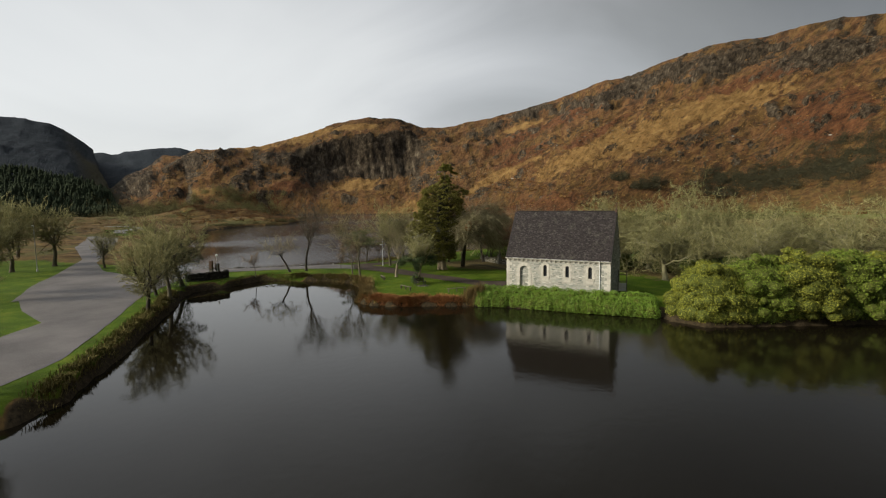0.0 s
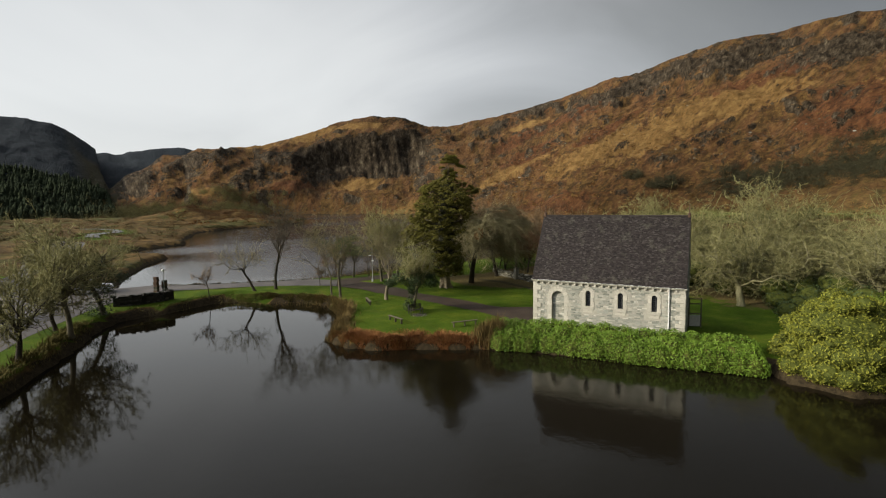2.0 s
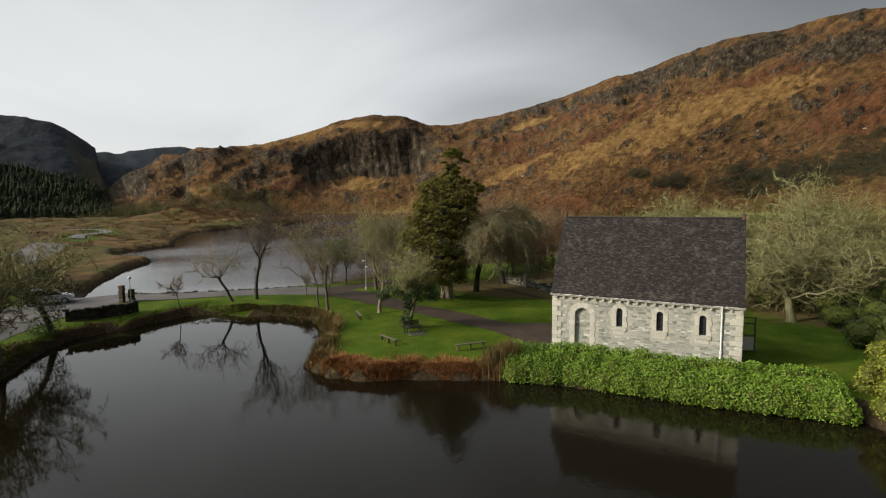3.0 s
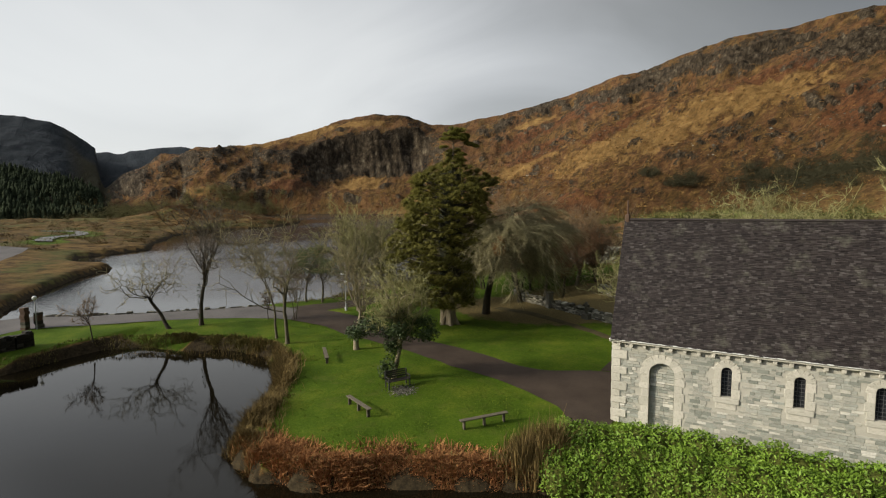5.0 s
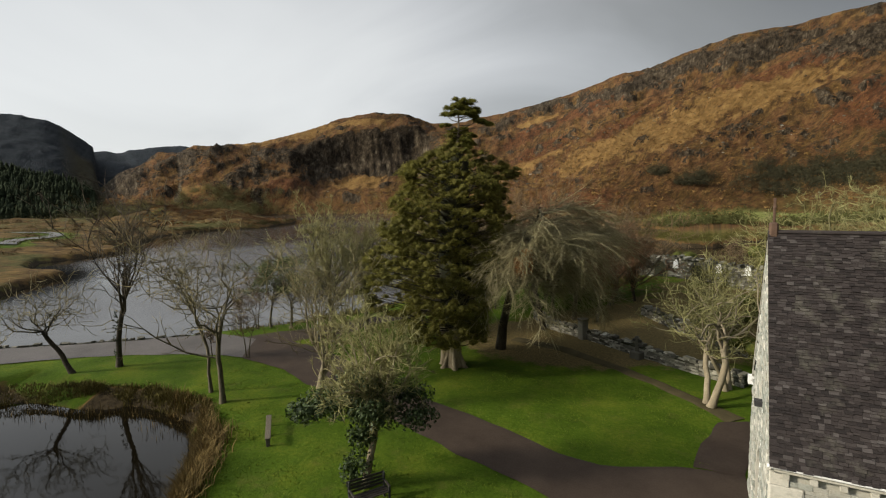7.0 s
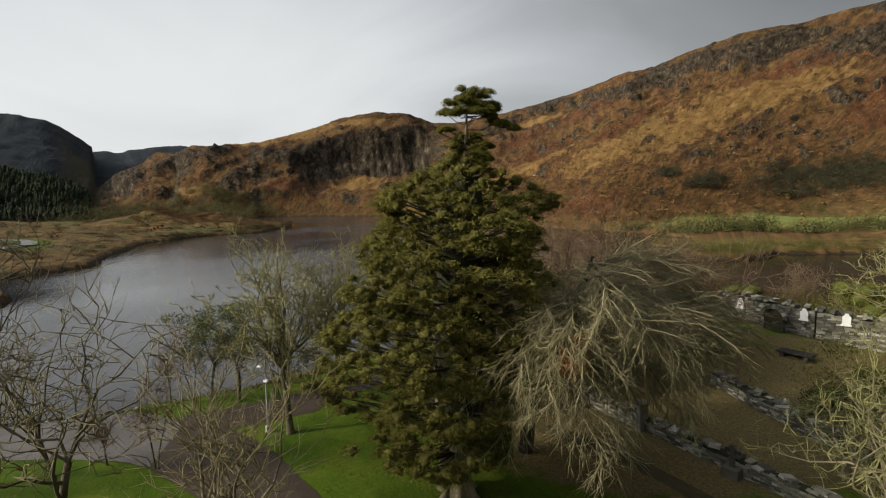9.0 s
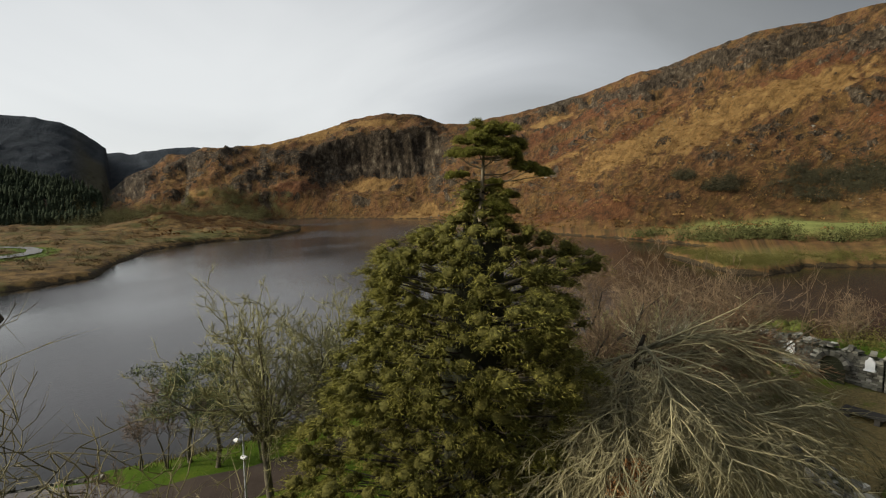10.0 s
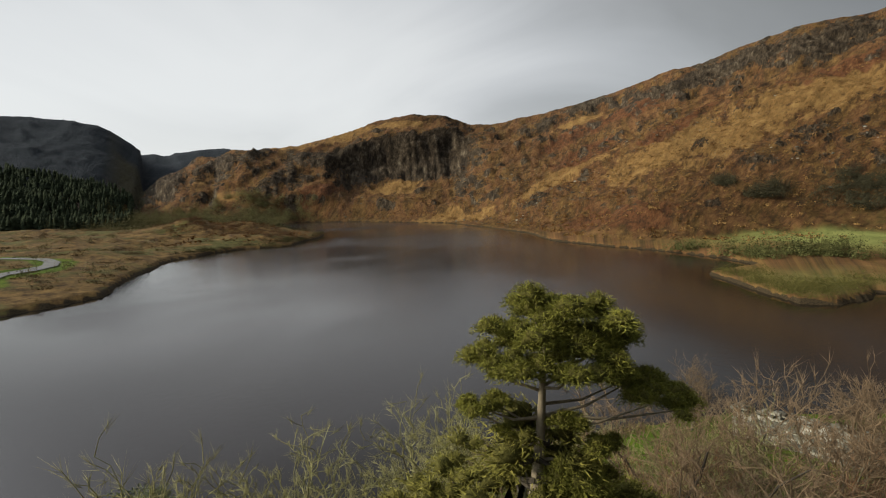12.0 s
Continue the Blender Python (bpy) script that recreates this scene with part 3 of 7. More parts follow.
def build_ground():
    cx, cy = 5.2, 2.8
    ang = np.radians(np.concatenate([np.arange(-90, 32, 0.25), np.arange(34, 268, 3.0)]))
    rad = np.concatenate([[0.03], np.exp(np.linspace(math.log(0.6), math.log(9), 60)), np.exp(np.linspace(math.log(9.15), math.log(60), 190)), np.exp(np.linspace(math.log(61), math.log(190), 70)), np.exp(np.linspace(math.log(191.5), math.log(1300), 225)), np.exp(np.linspace(math.log(1330), math.log(2600), 14))])
    A, R = np.meshgrid(ang, rad)
    X, Y = cx + R * np.sin(A), cy + R * np.cos(A)
    z, cover, _ = ground_at(X.ravel(), Y.ravel())
    na, nr = len(ang), len(rad)
    # bare rock where the hillsides are steepest
    Z = z.reshape(nr, na)
    dr = np.gradient(Z, axis=0) / np.gradient(rad)[:, None]
    da = np.gradient(Z, axis=1) / np.maximum(np.gradient(ang)[None, :] * R, 0.05)
    steep = np.hypot(dr, da)
    cover["rock"] = np.clip(cover["rock"] + np.where(R > 200, np.clip((steep - 0.55) * 1.2, 0, 0.8), 0).ravel(), 0, 1)
    i, j = np.meshgrid(np.arange(nr - 1), np.arange(na), indexing="ij")
    jn = (j + 1) % na
    faces = np.stack([i * na + j, i * na + jn, (i + 1) * na + jn, (i + 1) * na + j], -1).reshape(-1, 4)[:, ::-1]
    me = mesh_from("ground", np.stack([X.ravel(), Y.ravel(), z], -1), faces, GROUND, True)
    col = me.color_attributes.new("zone", "FLOAT_COLOR", "POINT")
    n = len(me.vertices)
    rgba = np.ones((n, 4), dtype=np.float32)
    rgba[:, 0], rgba[:, 1], rgba[:, 2] = cover["lawn"], cover["rock"], cover["mud"]
    col.data.foreach_set("color", rgba.ravel())
    for k in ("litter", "scrub", "straw", "rust", "shade_haze", "moor", "field", "slope", "face"):
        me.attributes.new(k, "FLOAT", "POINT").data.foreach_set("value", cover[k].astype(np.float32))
    lie = np.stack([cover["sa"], cover["sq"], cover["sa"] - 0.4 * cover["sq"]], -1).astype(np.float32)
    me.attributes.new("strata", "FLOAT_VECTOR", "POINT").data.foreach_set("vector", lie.ravel())
    return tagged(new("ground", me), "lawns, brown moor and bracken hillsides with grey crags", "ground", kind="structure")


build_ground()


def build_water():
    ang = np.radians(np.arange(0, 360, 3.0))
    rad = np.concatenate([[0.0], np.exp(np.linspace(math.log(2), math.log(900), 90))])
    A, R = np.meshgrid(ang, rad)
    X, Y = -25 + R * np.sin(A), 10 + R * np.cos(A)
    na, nr = len(ang), len(rad)
    i, j = np.meshgrid(np.arange(1, nr - 1), np.arange(na), indexing="ij")
    jn = (j + 1) % na
    faces = np.stack([i * na + j, (i + 1) * na + j, (i + 1) * na + jn, i * na + jn], -1).reshape(-1, 4)
    me = mesh_from("water", np.stack([X.ravel(), Y.ravel(), np.full(X.size, WATER_Z)], -1), faces[:, ::-1].copy(), WATER)
    f = np.clip(-signed_distance(X.ravel(), Y.ravel(), LAKE) / 12, 0, 1)
    me.attributes.new("open_water", "FLOAT", "POINT").data.foreach_set("value", f.astype(np.float32))
    me.attributes.new("breeze", "FLOAT", "POINT").data.foreach_set("value", (np.clip((X.ravel() + 16) / 18, 0, 1) * (1 - f)).astype(np.float32))
    return tagged(new("water", me), "still dark peaty lake water mirroring the shore", "water", kind="structure")


build_water()


# ---- road, car park and footpaths ----
def ribbon(name, left, right, z, material, label, step=0.8, wobble=0.12):
    """A paved strip between two edge lines, following the ground."""
    def resample(line, n):
        p = np.array(line, dtype=float)
        t = np.concatenate([[0], np.cumsum(np.hypot(*np.diff(p, axis=0).T))])
        q = np.linspace(0, t[-1], n)
        return np.stack([np.interp(q, t, p[:, 0]), np.interp(q, t, p[:, 1])], -1)

    n = int(max(np.hypot(*np.diff(np.array(left), axis=0).T).sum(), 4) / step) + 2
    a, b = resample(left, n), resample(right, n)
    m = 9
    k = np.linspace(0, 1, m)[None, :, None]
    g = a[:, None] * (1 - k) + b[:, None] * k
    w = fbm(g[..., 0] * 0.9, g[..., 1] * 0.9, 2, 66) * wobble
    side = np.linspace(-1, 1, m)[None, :]
    d = (b - a)[:, None] / np.maximum(np.linalg.norm(b - a, axis=1), 0.01)[:, None, None]
    g = g + d * (w * np.abs(side) ** 3)[..., None]
    zz = ground_at(g[..., 0].ravel(), g[..., 1].ravel())[0].reshape(n, m)
    zz = np.maximum(zz, 0.0) + z - 0.03 * np.abs(side) ** 6
    i, j = np.meshgrid(np.arange(n - 1), np.arange(m - 1), indexing="ij")
    f = np.stack([i * m + j, i * m + j + 1, (i + 1) * m + j + 1, (i + 1) * m + j], -1).reshape(-1, 4)
    me = mesh_from(name, np.concatenate([g, zz[..., None]], -1).reshape(-1, 3), f, material, True)
    nz = np.zeros(len(me.polygons) * 3, dtype=np.float32)
    me.polygons.foreach_get("normal", nz)
    if nz[2::3].mean() < 0:
        me.flip_normals()
    return tagged(new(name, me), label, name.split("_")[0], kind="structure")


ribbon("road", [(-14.5, -43), (-17.0, -36.2), (-18.8, -32.6), (-22.1, -29.1), (-26.6, -24.4), (-33.5, -17.5), (-39, -10), (-41.6, -5), (-42.3, -1.7), (-40.4, 0.3), (-37.4, 2.6), (-35.0, 4.7), (-32.7, 6.2), (-29.8, 7.7), (-27.0, 8.7), (-25.2, 8.9)],
       [(-26, -46), (-27, -37), (-27.5, -33), (-31, -27.5), (-38, -25.5), (-46, -22), (-50, -14), (-50, -4.5), (-46.8, 1.2), (-43, 2.9), (-38, 6.4), (-34.7, 9.1), (-31.2, 12.2), (-28.8, 12.4), (-27.6, 12.2)], 0.05, ROAD, "wet grey asphalt road along the causeway", 0.7)
ribbon("road_branch", [(-44, -23.5), (-53.6, -16.9), (-60.9, -10.6), (-78.1, 2.8), (-100, 14), (-122, 30)], [(-41, -8.5), (-48, -7.5), (-59, -5.4), (-71.1, 1.0), (-92, 17), (-118, 35)], 0.045, ROAD, "grey asphalt road winding off across the moor", 0.9)
ribbon("footpath", [(-25.3, 8.8), (-21.4, 8.2), (-18.9, 7.0), (-12.8, 5.2), (-9.1, 3.6), (-6.4, 2.8), (-4.1, 1.7), (-2.6, 0.7), (-1.9, -0.3), (-1.5, -1.4)], [(-27.7, 12.3), (-24.9, 12.8), (-21.5, 11.9), (-18.2, 10.5), (-14.6, 8.3), (-9.0, 6.6), (-5.9, 5.2), (-3.9, 4.9), (-1.7, 5.9), (0.35, 6.2), (0.25, 3.0), (0.05, -0.6)], 0.058, PATH_MAT, "wet brown tarmac footpath to the chapel", 0.5)
ribbon("footpath_shore", [(-28.8, 12.2), (-27.6, 14.3), (-26.2, 15.7), (-24.6, 19.2), (-22.5, 23.0), (-19.0, 27.0)], [(-25.0, 12.2), (-24.6, 13.4), (-22.6, 16.0), (-22.8, 18.2), (-20.5, 22.0), (-17.3, 25.6)], 0.045, PATH_MAT, "brown tarmac footpath along the lakeshore", 0.5)
ribbon("footpath_back", [(0.2, 10.4), (-0.95, 11.9), (-1.85, 12.75), (-2.85, 13.85), (-4.65, 15.2), (-6.2, 16.2), (-8.6, 17.5), (-11.5, 18.4)], [(0.9, 11.1), (-0.45, 12.4), (-1.35, 13.25), (-2.35, 14.35), (-4.2, 15.8), (-5.8, 16.85), (-8.2, 18.3), (-11.2, 19.3)], 0.04, LEAFY_PATH, "narrow leaf-strewn brown path along the graveyard wall", 0.4)
ribbon("footpath_gable", [(-1.2, 6.1), (-0.9, 8.0), (-0.1, 10.3)], [(0.3, 6.0), (0.9, 8.0), (1.2, 10.9)], 0.045, PATH_MAT, "brown path beside the chapel gable", 0.4)
LANE = mottled("pale_lane", (0.12, 0.12, 0.115), (0.19, 0.19, 0.18), 0.3, 0.85, 0.15)
ribbon("lane", LANE_NEAR, LANE_FAR, 0.22, LANE, "narrow grey lane curving over the moor", 1.0, 0.1)


# ---- plants ----
BARK = mottled("lichened_bark", (0.055, 0.047, 0.030), (0.17, 0.15, 0.095), 3.0, 0.9, 0.2, 26.0, 0.7, 0.02, (1, 1, 0.35))
PALE_BARK = mottled("pale_bark", (0.12, 0.098, 0.062), (0.31, 0.262, 0.175), 2.4, 0.9, 0.2, 22.0, 0.7, 0.02, (1, 1, 0.3))
LIMB_BARK = mottled("olive_limb_bark", (0.075, 0.066, 0.036), (0.21, 0.185, 0.105), 2.6, 0.9, 0.2, 22.0, 0.7, 0.02, (1, 1, 0.3))
LICHEN_BARK = mottled("grey_lichened_limbs", (0.085, 0.078, 0.040), (0.27, 0.25, 0.135), 2.2, 0.9, 0.2, 20.0, 0.7, 0.02, (1, 1, 0.3))
DARK_BARK = mottled("dark_wet_bark", (0.022, 0.018, 0.014), (0.085, 0.072, 0.05), 3.0, 0.9, 0.2, 24.0, 0.7, 0.02, (1, 1, 0.3))


def twig_material(name, dark, light):
    n = Nodes(name, 0.9, 0.15)
    f = n.math("ADD", n.math("MULTIPLY", n.island(), 0.5), n.math("MULTIPLY", n.noise(0.8, 4), 0.5))
    return n.done(n.ramp(f, (0.2, dark), (0.8, light)))


TWIG = twig_material("olive_grey_twigs", (0.10, 0.086, 0.042), (0.26, 0.225, 0.115))
TWIG_GREEN = twig_material("mossy_lichen_twigs", (0.115, 0.107, 0.042), (0.30, 0.285, 0.125))
TWIG_BROWN = twig_material("brown_twigs", (0.075, 0.052, 0.030), (0.22, 0.155, 0.090))
TWIG_PALE = twig_material("pale_lichened_twigs", (0.155, 0.135, 0.072), (0.38, 0.34, 0.19))
TWIG_RUST = twig_material("russet_fine_twigs", (0.10, 0.055, 0.028), (0.27, 0.155, 0.080))
TWIG_DARK = twig_material("dark_twigs", (0.04, 0.033, 0.024), (0.13, 0.11, 0.075))
CONIFER = leaf_material("conifer_sprays", (0.050, 0.054, 0.013), (0.235, 0.212, 0.046), 0.85, 0.05, 0.45)
CONIFER_TIP = leaf_material("fresh_conifer_sprays", (0.045, 0.052, 0.011), (0.24, 0.23, 0.042), 0.8, 0.06, 0.4)
HEDGE = leaf_material("glossy_hedge_leaves", (0.062, 0.118, 0.011), (0.175, 0.275, 0.029), 0.55, 0.2, 0.3)
BUSH = leaf_material("yellow_green_leaves", (0.075, 0.090, 0.011), (0.255, 0.255, 0.040), 0.75, 0.08, 0.45)
OLIVE_BUSH = leaf_material("olive_shrub_leaves", (0.055, 0.056, 0.014), (0.17, 0.155, 0.045), 0.85, 0.05, 0.4)
RHODO = leaf_material("rhododendron_leaves", (0.046, 0.078, 0.009), (0.185, 0.235, 0.034), 0.75, 0.08, 0.45)
IVY = leaf_material("dark_ivy_leaves", (0.012, 0.022, 0.008), (0.062, 0.090, 0.028), 0.55, 0.2)
SCRUB = leaf_material("scrub_leaves", (0.026, 0.027, 0.012), (0.085, 0.076, 0.032), 0.95, 0.03, 0.35)
PINE = leaf_material("soft_pine_needles", (0.035, 0.050, 0.018), (0.14, 0.155, 0.062), 0.85, 0.1)
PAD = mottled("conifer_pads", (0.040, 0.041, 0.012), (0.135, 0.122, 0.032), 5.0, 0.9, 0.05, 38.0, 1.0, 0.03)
# bush core: leaf green darkened to give the shade inside
INNER = mottled("shaded_bush_core", (0.030, 0.040, 0.008), (0.095, 0.105, 0.020), 2.2, 0.8, 0.1, 14.0)
# near-black in place of shade: conifer inside, wall gaps, niche openings
SHADE = mottled("painted_shade", (0.014, 0.016, 0.006), (0.036, 0.036, 0.014), 3.0)
REED = leaf_material("dead_reeds", (0.055, 0.042, 0.016), (0.22, 0.155, 0.058), 0.9, 0.1)
ROUGH_GRASS = leaf_material("rough_bank_grass", (0.045, 0.045, 0.012), (0.19, 0.155, 0.05), 0.9, 0.1)
BRACKEN = leaf_material("rusty_bracken", (0.110, 0.045, 0.017), (0.40, 0.195, 0.075), 0.9, 0.1)
SPRUCE = leaf_material("far_spruce", (0.016, 0.023, 0.013), (0.038, 0.048, 0.026), 0.95, 0.03)


class Tubes:
    """Collects tapered tubes into one mesh."""

    def __init__(self):
        self.v, self.f, self.t, self.n = [], [], [], 0

    def add(self, pts, rad, sides):
        pts, rad = np.asarray(pts, dtype=float), np.asarray(rad, dtype=float)
        d = np.gradient(pts, axis=0)
        d /= np.linalg.norm(d, axis=1)[:, None] + 1e-9
        ref = np.array([0.31, 0.17, 0.93]) if abs(d[0, 2]) < 0.85 else np.array([0.9, 0.3, 0.1])
        u = np.cross(d, ref)
        u /= np.linalg.norm(u, axis=1)[:, None] + 1e-9
        w = np.cross(d, u)
        a = np.arange(sides) * 2 * np.pi / sides
        ring = pts[:, None] + rad[:, None, None] * (np.cos(a)[None, :, None] * u[:, None] + np.sin(a)[None, :, None] * w[:, None])
        m = len(pts)
        i, j = np.meshgrid(np.arange(m - 1), np.arange(sides), indexing="ij")
        k = (j + 1) % sides
        self.f.append(self.n + np.stack([i * sides + j, i * sides + k, (i + 1) * sides + k, (i + 1) * sides + j], -1).reshape(-1, 4))
        self.v.append(ring.reshape(-1, 3))
        self.n += m * sides

    def spike(self, p, q, r):
        """A straight twig that runs out to a point."""
        d = q - p
        u = np.cross(d, (0.31, 0.17, 0.93))
        u /= np.linalg.norm(u) + 1e-9
        w = np.cross(d, u) / (np.linalg.norm(d) + 1e-9)
        n = self.n
        self.v.append(np.array([p + u * r, p - 0.5 * u * r + 0.87 * w * r, p - 0.5 * u * r - 0.87 * w * r, q]))
        self.t.append(((n, n + 1, n + 3), (n + 1, n + 2, n + 3), (n + 2, n, n + 3)))
        self.n += 4

    def mesh(self, name, material):
        v = np.concatenate(self.v)
        f = np.concatenate(self.f)
        f = np.concatenate([f[:, [0, 1, 2]], f[:, [0, 2, 3]]] + ([np.array(self.t).reshape(-1, 3)] if self.t else []))
        return mesh_from(name, v, f, material, True)


def unit(v):
    return v / (np.linalg.norm(v) + 1e-9)


def bare_tree(name, label, height, spread, rng, trunk=0.16, fork=0.3, limbs=6, lean=(0, 0), droop=0.0, wild=0.25, twigs=7, bark=None, twig=None, stems=1, up=0.35, flat=1.0, low_limb=None, category="tree", fine=0.0075, thick=1.0, per_node=2, reach=1.0, dome=0.0, tip=0.85):
    """A leafless tree: trunk, limbs, branches and a crown of fine twigs."""
    ob = thing(name, label, category)
    tr, cr = Tubes(), Tubes()

    def path(p, d, length, n, bend, pull):
        pts = [np.array(p)]
        for _ in range(n):
            d = unit(d + rng.normal(0, bend, 3) + np.array([0, 0, pull]))
            pts.append(pts[-1] + d * length / n)
        return np.array(pts), d

    heart = np.array([0, 0, height * 0.42])

    def twig_fan(p, d, length, count):
        d = unit(d + dome * unit(p - heart))
        for _ in range(count):
            dd = unit(d + rng.normal(0, 0.55, 3) + np.array([0, 0, up * 0.35 - droop * 0.9]))
            a = p - d * rng.uniform(0, 0.6) * length
            cr.spike(a, a + dd * length * rng.uniform(0.5, 1.15), fine)

    tops = []
    for s in range(stems):
        turn = rng.uniform(0, 6.28)
        off = np.array([math.cos(turn), math.sin(turn), 0]) * (0.0 if stems == 1 else trunk * 1.4)
        d = unit(np.array([lean[0], lean[1], 1.0]) + (0 if stems == 1 else 0.12) * off / max(trunk, 0.01))
        L = height * fork * rng.uniform(0.9, 1.1)
        pts, d = path(off + np.array([0, 0, -0.15]), d, L + 0.15, 7, wild * 0.22, 0.02)
        r0 = trunk / math.sqrt(stems) * rng.uniform(0.9, 1.1)
        rad = np.interp(np.linspace(0, 1, 8), [0, 0.08, 0.2, 1], [1.55, 1.2, 1.0, 0.78]) * r0
        tr.add(pts, rad, 9)
        tops.append((pts, d, r0 * 0.78))
    if low_limb is not None:
        pts, d = tops[0][0], unit(np.array(low_limb, dtype=float))
        q, d2 = path(pts[4], d, spread * 1.25, 7, 0.16, 0.03)
        tr.add(q, np.linspace(trunk * 0.42, trunk * 0.12, 8), 6)
        for i in range(2, 8):
            for _ in range(2):
                b, bd = path(q[i], unit(d2 + rng.normal(0, 0.7, 3)), spread * 0.4, 4, 0.25, 0.1)
                cr.add(b, np.linspace(0.018, 0.008, 5), 4)
                twig_fan(b[-1], bd, 0.5, 3)
    per = max(2, limbs // stems)
    for pts, d, r in tops:
        for i in range(per):
            a = 6.283 * (i + rng.uniform(-0.3, 0.3)) / per + rng.uniform(0, 1)
            base = pts[-1] if i < per * 0.7 else pts[-2 - int(rng.integers(0, 2))]
            out = np.array([math.cos(a), math.sin(a), 0])
            dd = unit(d * 0.55 + out * rng.uniform(0.35, 1.0) * spread / (height * (1 - fork)) * 1.1 + np.array([0, 0, 0.35 * flat]))
            L = (height * (1 - fork)) * rng.uniform(0.5, 0.72)
            limb, ld = path(base, dd, L, 6, wild * 0.7, up * 0.25 - droop * 0.35)
            lr = r * rng.uniform(0.42, 0.62)
            tr.add(limb, np.linspace(lr, lr * 0.28, 7), 6)
            for j in range(1, 7):
                for _ in range(per_node if j < 6 else per_node + 1):
                    bd = unit(ld * 0.6 + rng.normal(0, 0.65, 3) + out * 0.25 + np.array([0, 0, up * 0.55 - droop * 0.9]))
                    bl = L * rng.uniform(0.28, 0.5) * reach
                    br, bd = path(limb[j], bd, bl, 5, wild * 0.9, up * 0.2 - droop * 0.6)
                    rr = max(lr * 0.30 * (1.15 - j / 9), 0.014) * thick
                    (tr if rr > 0.03 else cr).add(br, np.linspace(rr, rr * 0.35, 6), 4)
                    for k in range(1, 6):
                        sd = unit(bd + rng.normal(0, 0.7, 3) + np.array([0, 0, up * 0.4 - droop * 1.0]) + dome * unit(br[k] - heart))
                        sl = bl * rng.uniform(0.25, 0.5)
                        sb, sd = path(br[k], sd, sl, 2, wild, 0.05 - droop * 0.6)
                        cr.add(sb, np.linspace(0.012, 0.007, 3) * (fine / 0.0075) * thick, 3)
                        twig_fan(sb[-1], sd, max(sl * tip, 0.22), twigs)
    part("trunk", tr.mesh("trunk", bark or BARK), None, ob)
    part("crown", cr.mesh("crown", twig or TWIG), None, ob, "bare branching twigs")
    return ob


def leaves_mesh(name, pos, nrm, size, rng, material, aspect=0.45, spread=0.6, droop=0.0):
    """Many single leaves: bent rhombs that face outwards with some disorder."""
    n = len(pos)
    nrm = nrm + rng.normal(0, spread, (n, 3))
    nrm /= np.linalg.norm(nrm, axis=1)[:, None] + 1e-9
    t = np.cross(nrm, rng.normal(0, 1, (n, 3)))
    t[:, 2] -= droop
    t /= np.linalg.norm(t, axis=1)[:, None] + 1e-9
    b = np.cross(nrm, t)
    sz = (size * rng.uniform(0.6, 1.3, n))[:, None]
    v = np.stack([pos - t * sz * 0.5, pos + b * sz * aspect * 0.5 - nrm * sz * 0.05, pos + t * sz * 0.5 + nrm * sz * 0.06, pos - b * sz * aspect * 0.5 - nrm * sz * 0.05], 1)
    return mesh_from(name, v.reshape(-1, 3), np.arange(n * 4).reshape(-1, 4), material)


def sprays_mesh(name, clumps, size, aspect, rng, material):
    """Needle sprays: narrow blades that point outwards from their clump."""
    pos = np.concatenate([c[0] for c in clumps])
    t = np.concatenate([c[1] for c in clumps])
    n = len(pos)
    t = t + rng.normal(0, 0.55, (n, 3))
    t /= np.linalg.norm(t, axis=1)[:, None] + 1e-9
    b = np.cross(t, rng.normal(0, 1, (n, 3)))
    b /= np.linalg.norm(b, axis=1)[:, None] + 1e-9
    sz = (size * rng.uniform(0.6, 1.3, n))[:, None]
    v = np.stack([pos - t * sz * 0.4 + b * sz * aspect, pos + t * sz * 0.6, pos - t * sz * 0.4 - b * sz * aspect], 1)
    return mesh_from(name, v.reshape(-1, 3), np.arange(n * 3).reshape(-1, 3), material)


def lump_points(lumps, density, rng, zmin=-9.0, shell=(0.86, 1.03), floor=None):
    """Points on the outside of a union of ellipsoids, with outward normals."""
    P, Nn = [], []
    L = np.array(lumps, dtype=float)
    for q, c in enumerate(L):
        area = 4 * math.pi * ((c[3] * c[4] + c[4] * c[5] + c[3] * c[5]) / 3)
        n = int(area * density)
        d = rng.normal(0, 1, (n, 3))
        d /= np.linalg.norm(d, axis=1)[:, None]
        k = rng.uniform(*shell, n)[:, None]
        p = c[:3] + d * c[3:6] * k
        ok = p[:, 2] > zmin
        for w, o in enumerate(L):
            if w != q:
                ok &= (((p - o[:3]) / (o[3:6] * 0.86)) ** 2).sum(1) > 1
        P.append(p[ok])
        Nn.append((d / c[3:6] * c[3:6].min())[ok])
    return np.concatenate(P), np.concatenate(Nn)


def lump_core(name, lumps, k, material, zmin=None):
    """The dense inside of a bush as solid lumps, its shade given by a darker colour."""
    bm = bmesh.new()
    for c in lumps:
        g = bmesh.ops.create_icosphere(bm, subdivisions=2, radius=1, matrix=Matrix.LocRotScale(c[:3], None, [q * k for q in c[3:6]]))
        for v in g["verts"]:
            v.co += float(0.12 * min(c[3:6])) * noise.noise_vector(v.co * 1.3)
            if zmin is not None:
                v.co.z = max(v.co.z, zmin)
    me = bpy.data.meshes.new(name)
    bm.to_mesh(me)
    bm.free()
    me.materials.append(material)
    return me


